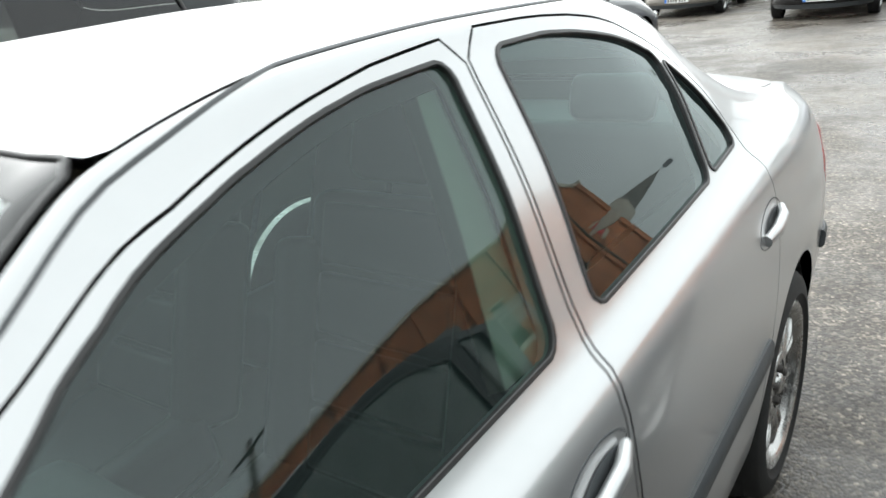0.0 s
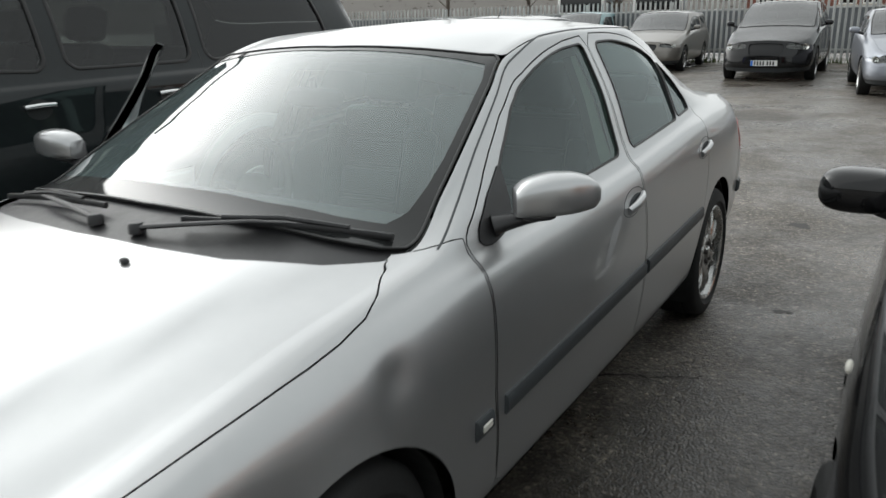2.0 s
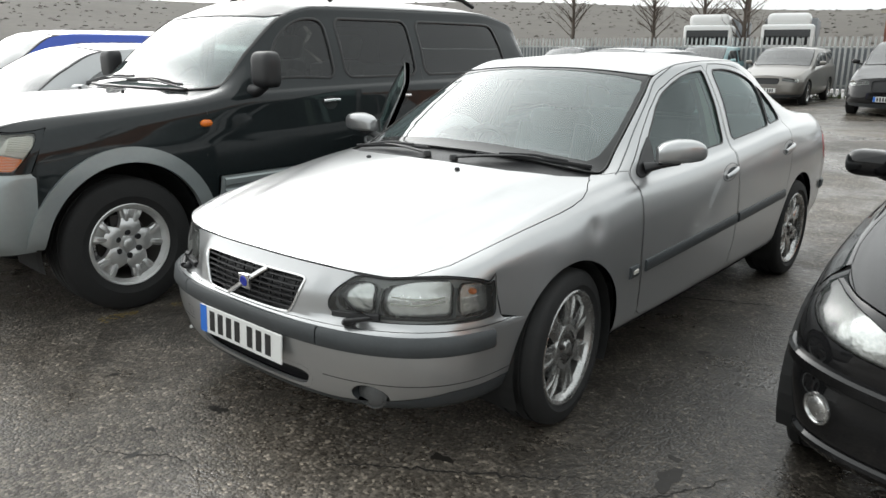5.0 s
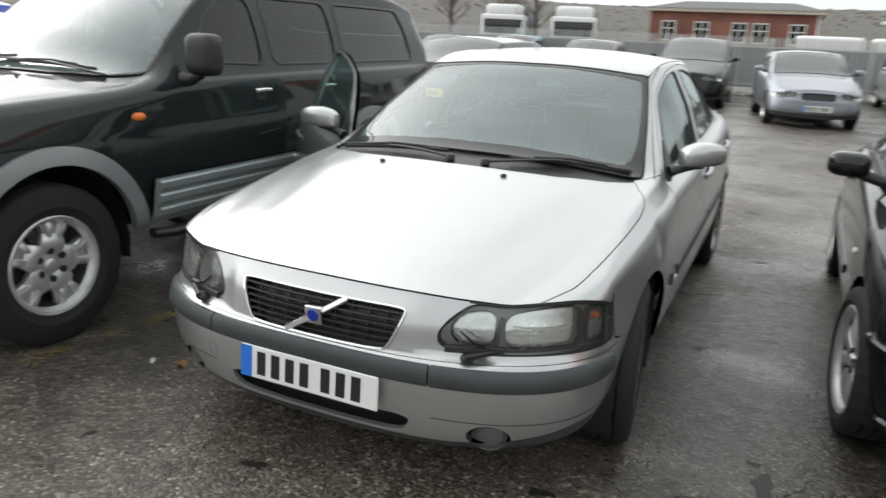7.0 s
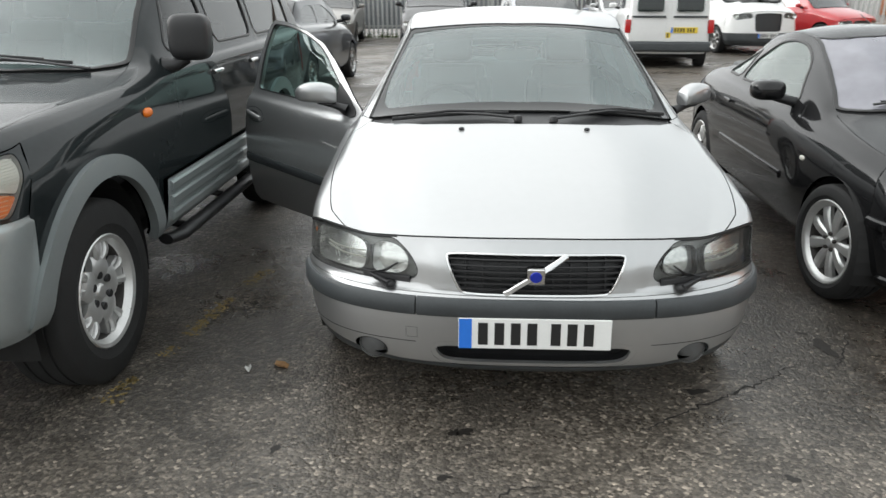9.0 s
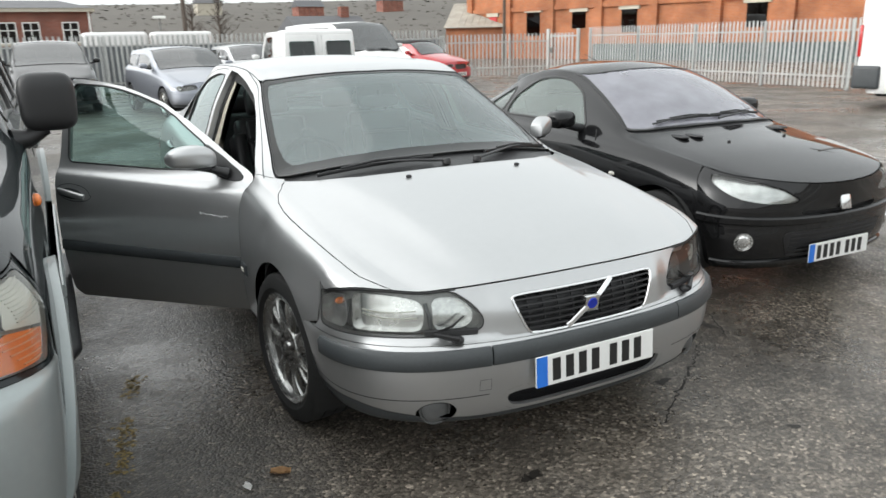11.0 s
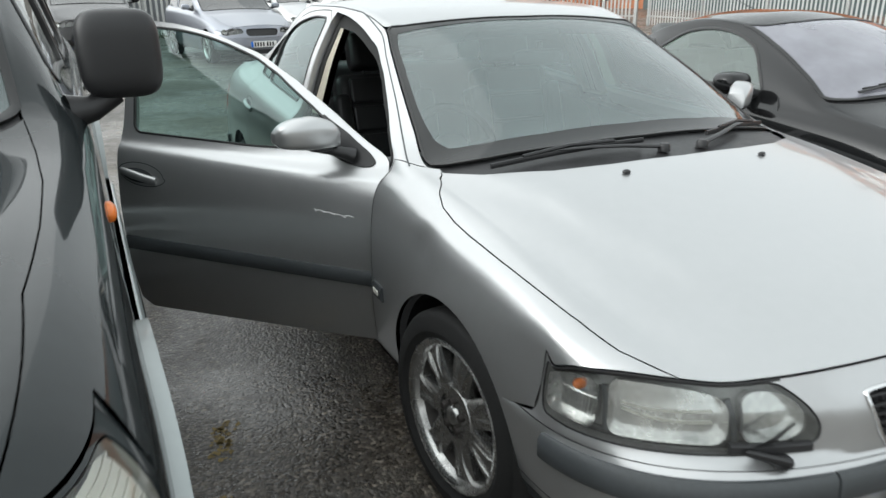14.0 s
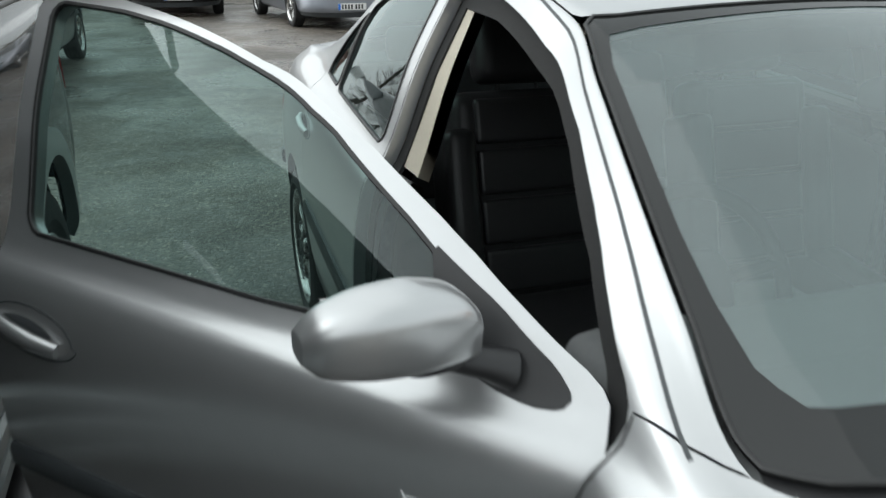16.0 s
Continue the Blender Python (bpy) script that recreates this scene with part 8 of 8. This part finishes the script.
def window_unit(parent, x, y, z, w, h, pane, bars=True, sill=True):
    """A window in a wall that faces -y at the given y."""
    bm = bmesh.new()
    box(bm, x - w / 2, x + w / 2, y - 0.01, y + 0.03, z, z + h)
    wdw = part("window", bm, pane, parent)
    bm = bmesh.new()
    t = 0.07
    for x0, x1, z0, z1 in ((x - w / 2 - t, x - w / 2, z - t, z + h + t), (x + w / 2, x + w / 2 + t, z - t, z + h + t), (x - w / 2, x + w / 2, z + h, z + h + t), (x - w / 2, x + w / 2, z - t, z)):
        box(bm, x0, x1, y - 0.05, y + 0.04, z0, z1)
    if bars:
        box(bm, x - 0.03, x + 0.03, y - 0.04, y + 0.02, z, z + h)
        box(bm, x - w / 2, x + w / 2, y - 0.04, y + 0.02, z + 0.6 * h, z + 0.6 * h + 0.06)
    part("window_frame", bm, WHITEFRAME, wdw)
    if sill:
        bm = bmesh.new()
        box(bm, x - w / 2 - 0.15, x + w / 2 + 0.15, y - 0.12, y + 0.05, z - t - 0.14, z - t, 0.01, 1)
        part("sill", bm, STONE, wdw)


def orange_mill():
    """The tall orange brick works beyond the side fence; its long face looks at the yard."""
    root = empty("brick_works", Matrix.Translation((27.0, 47.0, GROUND)) @ pose(0, 0, 0, 0, 0, -79), "tall orange brick works with piers and small openings", "building")
    bm = bmesh.new()
    box(bm, 0, 62, 0, 14, 0, 8.5)
    part("wall", bm, ORANGEBRICK, root)
    for k in range(16):
        bm = bmesh.new()
        box(bm, 0.0 + 4.0 * k, 0.55 + 4.0 * k, -0.22, 0.002, 0, 8.5)
        part("pier", bm, ORANGEBRICK, root)
    for z in (3.1, 5.6):
        bm = bmesh.new()
        box(bm, 0, 62, -0.14, 0.0, z, z + 0.28)
        part("brick_course", bm, ORANGEBRICK, root)
    bm = bmesh.new()
    box(bm, 12, 44, -0.30, -0.225, 0, 0.95)
    box(bm, 44, 62, -0.30, -0.225, 0, 1.2)
    part("plinth", bm, PLINTH, root, "dark green-grey painted wall foot")
    bm = bmesh.new()
    box(bm, -0.3, 62.3, -0.3, 14.3, 8.5, 8.9)
    part("coping", bm, STONE, root)
    for k, (x, z, w, h, mt) in enumerate(((2.6, 1.75, 0.8, 1.1, REDBOARD), (6.6, 1.5, 1.2, 1.5, DARKPANE), (10.6, 1.9, 1.1, 1.0, DARKPANE), (14.5, 1.6, 1.1, 1.3, DARKPANE), (22.5, 1.7, 1.1, 1.2, DARKPANE))):
        bm = bmesh.new()
        box(bm, x - w / 2, x + w / 2, -0.05, 0.03, z, z + h)
        o = part("opening", bm, mt, root)
        bm = bmesh.new()
        box(bm, x - w / 2 - 0.2, x + w / 2 + 0.2, -0.10, 0.02, z + h, z + h + 0.3)
        part("lintel", bm, STONE, o)
    # lean-to with a weathered sloping roof
    sh = empty("lean_to_shed", Matrix.Translation((24.5, 46.0, GROUND)) @ pose(0, 0, 0, 0, 0, -40), "low brick lean-to with a patched tin roof", "shed")
    bm = bmesh.new()
    box(bm, 0, 5.0, 0, 3.5, 0, 2.2)
    part("wall", bm, ORANGEBRICK, sh)
    for k in range(11):
        bm = bmesh.new()
        box(bm, 0.48 * k - 0.1, 0.48 * k + 0.36, -0.2, 4.2, 0, 0.05, 0, 1, pose(0, -0.1, 2.2, 24))
        part("roof_sheet", bm, TIN, sh)


orange_mill()


def red_block():
    root = empty("red_brick_building", Matrix.Translation((-8.5, 50.0, GROUND)), "single-storey red brick building with white windows", "building")
    bm = bmesh.new()
    box(bm, 0, 10.2, 0, 8, -1, 3.5)
    part("wall", bm, REDBRICK, root)
    bm = bmesh.new()
    box(bm, -0.25, 10.45, -0.35, 8.3, 3.5, 3.72)
    part("eaves_board", bm, STONE, root)
    bm = bmesh.new()
    vs = [bm.verts.new(p) for p in ((-0.3, -0.4, 3.72), (10.5, -0.4, 3.72), (10.5, 8.4, 3.72), (-0.3, 8.4, 3.72), (1.6, 4, 4.35), (8.6, 4, 4.35))]
    for f in ((0, 1, 5, 4), (1, 2, 5), (2, 3, 4, 5), (3, 0, 4)):
        bm.faces.new([vs[i] for i in f])
    part("roof", bm, SLATE, root)
    for x in (1.2, 3.3, 5.6, 6.85, 9.0):
        window_unit(root, x, 0, 1.75, 0.8, 1.1, DARKPANE)
    bm = bmesh.new()
    tube(bm, [(10.1, -0.1, 0), (10.1, -0.1, 3.5)], 0.06)
    part("downpipe", bm, WHITEFRAME, root)


red_block()


def brick_hut(x, y, w, h, ridge):
    root = empty("brick_outbuilding", Matrix.Translation((x, y, GROUND)), "low brick outbuilding with a dark pitched roof", "building")
    bm = bmesh.new()
    box(bm, 0, w, 0, 4, 0, h)
    part("wall", bm, REDBRICK, root)
    bm = bmesh.new()
    vs = [bm.verts.new(p) for p in ((-0.3, -0.3, h), (w + 0.3, -0.3, h), (w + 0.3, 4.3, h), (-0.3, 4.3, h), (-0.3, 2, ridge), (w + 0.3, 2, ridge))]
    for f in ((0, 1, 5, 4), (2, 3, 4, 5), (0, 4, 3), (1, 2, 5)):
        bm.faces.new([vs[i] for i in f])
    part("roof", bm, SLATE, root)
    bm = bmesh.new()
    box(bm, w * 0.75, w * 0.75 + 0.6, 1.7, 2.3, ridge - 0.4, ridge + 0.6)
    part("chimney", bm, REDBRICK, root)


brick_hut(13.8, 46, 4.6, 2.2, 3.1)


def lorry(x, y, rz):
    """A white lorry cab with its wind deflector, behind the fence."""
    root = empty("white_lorry", Matrix.Translation((x, y, GROUND)) @ pose(0, 0, 0, 0, 0, rz), "white lorry with a rounded roof deflector", "lorry", "lorries behind the fence")
    bm = bmesh.new()
    box(bm, -1.2, 1.2, 0, 2.0, 0.7, 2.6, 0.15, 3)
    part("cab", bm, WHITEPAINT, root, "", 40)
    bm = bmesh.new()
    box(bm, -1.0, 1.0, 0.3, 2.0, 2.5, 3.15, 0.3, 4)
    part("roof_deflector", bm, WHITEPAINT, root, "", 40)
    bm = bmesh.new()
    box(bm, -1.05, 1.05, -0.02, 0.05, 1.6, 2.35, 0.03)
    part("windscreen", bm, DARKPANE, root, "", 40)
    bm = bmesh.new()
    box(bm, -1.25, 1.25, 2.3, 9.0, 1.0, 2.95, 0.04)
    part("trailer", bm, SHEET, root, "pale grey trailer body", 40)
    pr = None
    for yy in (0.9, 4.0, 6.8, 7.9):
        for s in (1, -1):
            w = wheel(root, (s * 1.05, yy, 0.48), 0.48, 0.30, 0.3, "wide", 6, ALLOYDULL, s, "", pr)
            pr = pr or w
    bm = bmesh.new()
    box(bm, -0.5, 0.5, 0.3, 9, 0.6, 1.05, 0.02)
    part("chassis", bm, LINER, root)


lorry(-14.0, 37.0, 14)
lorry(-10.2, 37.6, 14)


def pole(x, y, h, r):
    root = empty("utility_pole", Matrix.Translation((x, y, GROUND)), "tall weathered timber utility pole", "pole", "utility poles")
    bm = bmesh.new()
    tube(bm, [(0, 0, 0), (0, 0, h * 0.5), (0, 0, h)], [r, r * 0.9, r * 0.75], 12)
    part("shaft", bm, TIMBER, root, "", 40)
    bm = bmesh.new()
    box(bm, -0.7, 0.7, -0.06, 0.06, h - 0.5, h - 0.4)
    part("crossarm", bm, TIMBER, root)


pole(6.6, 46, 9.0, 0.14)
pole(-14.5, 44, 9.0, 0.13)
pole(25.6, 40, 9.0, 0.11)
pole(17.2, 8.2, 7.0, 0.07)


def street_lamp(x, y, h):
    root = empty("floodlight_post", Matrix.Translation((x, y, GROUND)), "grey post with a small white floodlight head", "lamp")
    bm = bmesh.new()
    tube(bm, [(0, 0, 0), (0, 0, h)], 0.05)
    part("post", bm, GALVDARK, root, "", 40)
    bm = bmesh.new()
    box(bm, -0.35, 0.35, -0.15, 0.15, h, h + 0.14, 0.05, 2)
    part("head", bm, WHITEFRAME, root, "", 40)


street_lamp(4.9, 44, 2.9)
for k, (x, y) in enumerate(((2.2, 42), (5.8, 43))):
    root = empty("parked_van_beyond", Matrix.Translation((x, y, GROUND)), "white van roof beyond the fence", "van", "vans beyond the fence")
    bm = bmesh.new()
    box(bm, -1.6, 1.6, -0.9, 0.9, 0.4, 2.15, 0.25, 4)
    part("body", bm, WHITEPAINT, root, "", 40)


def hillside():
    """The far wooded valley side: a rolling ridge with many small tree clumps and a few houses."""
    V, F = [], []
    rows = ((170, 0.0), (230, 5.0), (310, 11.0), (410, 18.0), (520, 26.0), (640, 29.0))
    na = 160
    for j, (r, z) in enumerate(rows):
        for i in range(na):
            a = 2 * math.pi * i / na
            nz = noise.noise(Vector((math.cos(a) * 2.2, math.sin(a) * 2.2, j * 0.35)))
            V.append((r * math.cos(a), r * math.sin(a), GROUND - 0.5 + max(0, z * (1.0 + 0.3 * nz))))
    for j in range(len(rows) - 1):
        for i in range(na):
            k = (i + 1) % na
            F.append((j * na + i, j * na + k, (j + 1) * na + k, (j + 1) * na + i))
    tagged(mesh_object("far_hillside", V, F, HILL, None, "", True), "hazy wooded hillside on the horizon", "hill", "", "structure")
    rng = random.Random(5)
    tv, tf = [], []
    for n in range(8000):
        u, j = rng.uniform(0, na), rng.uniform(0.15, len(rows) - 1.01)
        i0, j0 = int(u) % na, int(j)
        p, q = Vector(V[j0 * na + i0]), Vector(V[j0 * na + (i0 + 1) % na])
        c = p.lerp(q, u - int(u)).lerp(Vector(V[(j0 + 1) * na + i0]).lerp(Vector(V[(j0 + 1) * na + (i0 + 1) % na]), u - int(u)), j - j0)
        s = rng.uniform(0.3, 0.8) * (0.7 + 0.25 * j)
        o = len(tv)
        for k in range(6):
            b = k * 1.047 + rng.random()
            tv.append(c + Vector((s * 1.2 * math.cos(b), s * 1.2 * math.sin(b), s * rng.uniform(-0.3, 0.4))))
        tv += [c + Vector((s * rng.uniform(-0.3, 0.3), s * rng.uniform(-0.3, 0.3), s * rng.uniform(0.5, 0.9)))]
        tf += [(o + k, o + (k + 1) % 6, o + 6) for k in range(6)]
    tagged(mesh_object("far_woods", tv, tf, WOODS, None, "", True), "bare winter trees on the far hillside", "trees", "", "stuff")
    for n, (a, r) in enumerate(((72, 300), (79, 340), (66, 360))):
        i = int(a / 360 * na)
        z = float(np.interp(r, [q[0] for q in rows], [V[j * na + i][2] for j in range(len(rows))]))
        root = empty("far_house", Matrix.Translation((r * math.cos(radians(a)), r * math.sin(radians(a)), z - 0.5)), "pale rendered house on the far hillside", "house", "far houses")
        bm = bmesh.new()
        box(bm, -5, 5, -4, 4, 0, 5)
        part("wall", bm, STONE if n % 2 else REDBRICK, root)
        bm = bmesh.new()
        vs = [bm.verts.new(p) for p in ((-5.4, -4.4, 5), (5.4, -4.4, 5), (5.4, 4.4, 5), (-5.4, 4.4, 5), (-5.4, 0, 7.6), (5.4, 0, 7.6))]
        for f in ((0, 1, 5, 4), (2, 3, 4, 5), (0, 4, 3), (1, 2, 5)):
            bm.faces.new([vs[k] for k in f])
        part("roof", bm, SLATE, root)


HILL = material("hazy_hillside", (0.090, 0.080, 0.068), 0.95, vary=0.2, vscale=0.03)
WOODS = material("bare_winter_trees", (0.084, 0.074, 0.063), 0.95, vary=0.2, vscale=0.08)
hillside()


def bare_tree(x, y, h, seed):
    """A leafless tree: trunk, limbs, a haze of fine twigs."""
    root = empty("bare_tree", Matrix.Translation((x, y, GROUND)), "leafless tree with fine branching twigs", "tree", "bare trees")
    rng = random.Random(seed)
    bm = bmesh.new()
    tube(bm, [(0, 0, 0), (0.05, 0, h * 0.3), (0.0, 0.05, h * 0.55), (0.1, 0, h * 0.9)], [0.16, 0.12, 0.08, 0.02], 8)
    part("trunk", bm, TIMBER, root, "", 40)
    bm = bmesh.new()
    for k in range(46):
        z = h * rng.uniform(0.25, 0.85)
        a = rng.uniform(0, 6.28)
        l = h * rng.uniform(0.2, 0.38) * (1.15 - z / h)
        d = Vector((math.cos(a), math.sin(a), rng.uniform(0.5, 1.2))).normalized()
        p = Vector((0, 0, z))
        q = p + d * l
        tube(bm, [p, p + d * l * 0.5 + Vector((0, 0, 0.03 * l)), q], [0.035, 0.022, 0.008], 5)
        for _ in range(7):
            e = (d + Vector((rng.uniform(-0.8, 0.8), rng.uniform(-0.8, 0.8), rng.uniform(-0.2, 0.8)))).normalized()
            s = p.lerp(q, rng.uniform(0.35, 1.0))
            tube(bm, [s, s + e * l * rng.uniform(0.25, 0.6)], [0.010, 0.003], 3)
    part("crown", bm, TIMBER, root, "fine bare twigs", 60)


for k, (x, y, h) in enumerate(((-12.5, 38, 6.5), (-15.5, 40, 7.5), (-19, 41, 7), (-24, 40, 8), (9.5, 60, 5), (12, 62, 6))):
    bare_tree(x, y, h, k)

# verge under the back fence
bm = bmesh.new()
rng = random.Random(3)
for k in range(2600):
    x, y = rng.uniform(-26, 11.5), 22.65 + rng.gauss(0, 0.18)
    h = rng.uniform(0.04, 0.22)
    a = rng.uniform(0, 3.14)
    dx, dy = 0.02 * math.cos(a), 0.02 * math.sin(a)
    vs = [bm.verts.new(p) for p in ((x - dx, y - dy, GROUND), (x + dx, y + dy, GROUND), (x + rng.uniform(-0.06, 0.06), y + rng.uniform(-0.06, 0.06), GROUND + h))]
    bm.faces.new(vs)
tagged(part("verge_grass", bm, GRASS), "rough grass along the foot of the fence", "grass", "", "stuff")


# ---- small things on the ground ----
OIL = material("oil_stain", (0.019, 0.0165, 0.0140), 0.55, spec=0.4, vary=0.3, vscale=30)
LEAF = material("dry_brown_leaf", (0.34, 0.20, 0.09), 0.7, vary=0.25, vscale=40)


def flat_blot(name, x, y, rx, ry, mat, label, category, seed, lift=0.0015, rag=0.45, n=40):
    rng = random.Random(seed)
    ph = [rng.uniform(0, 6.28) for _ in range(5)]
    bm = bmesh.new()
    ring = []
    for k in range(n):
        a = 2 * math.pi * k / n
        r = 1 + rag * sum(math.sin((j + 2) * a + ph[j]) / (j + 2) for j in range(5)) + rng.uniform(-0.06, 0.06)
        ring.append(bm.verts.new((rx * r * math.cos(a), ry * r * math.sin(a), 0)))
    bm.faces.new(ring)
    ob = part(name, bm, mat)
    ob.location = (x, y, GROUND + lift)
    return tagged(ob, label, category)


for k, (x, y, rx, ry) in enumerate(((-0.235, -0.868, 0.040, 0.026), (-0.275, -0.875, 0.022, 0.030), (-0.30, -1.14, 0.030, 0.018), (1.01, 1.042, 0.035, 0.030), (1.37, -0.12, 0.05, 0.09), (1.33, 0.02, 0.03, 0.02), (-0.17, -1.28, 0.022, 0.03), (1.045, 4.62, 0.10, 0.07), (0.69, -0.54, 0.05, 0.03), (0.2, -1.5, 0.02, 0.015), (0.85, -1.1, 0.03, 0.02), (-0.9, -1.0, 0.02, 0.03), (1.2, 2.9, 0.05, 0.03))):
    flat_blot("oil_stain", x, y, rx * 0.8, ry * 0.8, OIL, "small dark oil stain on the asphalt", "stain", 20 + k)["group"] = "oil stains"


def scrap(name, x, y, w, l, mat, label, cat, seed, rz):
    """A curled scrap lying on the ground: a bent little sheet with thickness."""
    rng = random.Random(seed)
    bm = bmesh.new()
    n = 7
    g = [[bm.verts.new((w * (i / n - 0.5) * (1 - 0.5 * abs(j / n - 0.5) ** 1.2 * 2), l * (j / n - 0.5), 0.012 * (2 * i / n - 1) ** 2 + 0.004 * rng.random())) for j in range(n + 1)] for i in range(n + 1)]
    for i in range(n):
        for j in range(n):
            bm.faces.new((g[i][j], g[i + 1][j], g[i + 1][j + 1], g[i][j + 1]))
    bmesh.ops.solidify(bm, geom=bm.faces[:], thickness=0.001)
    ob = part(name, bm, mat, None, "", 50)
    ob.matrix_world = pose(x, y, GROUND + 0.003, 0, 0, rz)
    return tagged(ob, label, cat)


scrap("dry_leaf", -1.03, -0.405, 0.045, 0.075, LEAF, "curled dry brown leaf on the asphalt", "leaf", 2, 60)
scrap("white_paper_scrap", -1.160, -0.440, 0.03, 0.045, PAPER, "crumpled white paper scrap on the asphalt", "litter", 3, 20)


CRACK = material("dark_crack_in_asphalt", (0.012, 0.0105, 0.009), 0.8, vary=0.3, vscale=30)


def crack(points, width, seed):
    """A ragged open crack in the asphalt: a thin dark strip that wanders and thins out."""
    rng = random.Random(seed)
    pts = []
    for a, b in zip(points, points[1:]):
        a, b = Vector((*a, 0)), Vector((*b, 0))
        n = max(2, int((b - a).length / 0.018))
        side = Vector((-(b - a).y, (b - a).x, 0)).normalized()
        pts += [a.lerp(b, k / n) + side * (rng.gauss(0, 0.006) + 0.02 * noise.noise(Vector((k * 0.23, seed, 0)))) for k in range(n)]
    bm = bmesh.new()
    rows = []
    for i, p in enumerate(pts):
        d = (pts[min(i + 1, len(pts) - 1)] - pts[max(i - 1, 0)]).normalized()
        q = Vector((-d.y, d.x, 0)) * width * rng.uniform(0.2, 1.0) * (0.4 + 0.6 * math.sin(math.pi * (i + 0.5) / len(pts)))
        rows.append((bm.verts.new((p.x - q.x, p.y - q.y, GROUND + 0.0012)), bm.verts.new((p.x + q.x, p.y + q.y, GROUND + 0.0012))))
    for a, b in zip(rows, rows[1:]):
        bm.faces.new((a[0], b[0], b[1], a[1]))
    tagged(part("asphalt_crack", bm, CRACK), "thin dark ragged crack in the wet asphalt", "crack", "cracks in the asphalt")


crack([(-0.36, -1.37), (-0.284, -1.347), (-0.093, -1.217), (0.03, -1.16)], 0.006, 1)
crack([(0.422, -0.831), (0.561, -0.722), (0.794, -0.572), (1.03, -0.407), (1.213, -0.258)], 0.008, 2)
crack([(1.333, -0.329), (1.433, -0.179), (1.53, 0.036)], 0.006, 3)
crack([(0.56, 1.764), (0.73, 1.852), (0.904, 1.919), (1.06, 2.022)], 0.010, 4)


def worn_line():
    """The worn yellow bay line: many broken flakes of paint."""
    rng = random.Random(8)
    bm = bmesh.new()
    a, b = Vector((-1.66, -0.75, 0)), Vector((-1.40, 0.75, 0))
    d = (b - a).normalized()
    s = Vector((d.y, -d.x, 0))
    for k in range(420):
        t = rng.random()
        if noise.noise(Vector((t * 7, 3.1, 0))) < -0.05:
            continue
        c = a.lerp(b, t) + s * rng.gauss(0, 0.022)
        r = rng.uniform(0.004, 0.014)
        bm.faces.new([bm.verts.new((c.x + r * math.cos(q + rng.random()) * rng.uniform(0.6, 1.2), c.y + r * math.sin(q + rng.random()) * rng.uniform(0.6, 1.2), GROUND + 0.0015)) for q in (0, 1.3, 2.6, 3.9, 5.2)])
    tagged(part("bay_line", bm, YELLOWLINE), "worn broken yellow bay line", "marking", "", "stuff")


worn_line()


def loose_grit():
    """Loose stones and chippings on the asphalt near the cars."""
    rng = random.Random(4)
    V, F = [], []
    for k in range(5200):
        x, y = rng.uniform(-3.2, 3.2), rng.uniform(-3.2, 3.6)
        r = rng.uniform(0.0015, 0.0048)
        o = len(V)
        for dx, dy, dz in ((1, 0, 0.2), (0, 1, 0.2), (-1, 0, 0.2), (0, -1, 0.2), (0.1, 0.1, 1.0)):
            V.append((x + r * dx * rng.uniform(0.7, 1.3), y + r * dy * rng.uniform(0.7, 1.3), GROUND - 0.001 + r * dz * rng.uniform(0.6, 1.2)))
        F += [(o, o + 1, o + 4), (o + 1, o + 2, o + 4), (o + 2, o + 3, o + 4), (o + 3, o, o + 4)]
    tagged(mesh_object("loose_grit", V, F, GRIT), "loose pale stone chippings on the asphalt", "gravel", "", "stuff")


GRIT = material("stone_chippings", (0.16, 0.145, 0.125), 0.7, vary=0.6, vscale=25)
loose_grit()
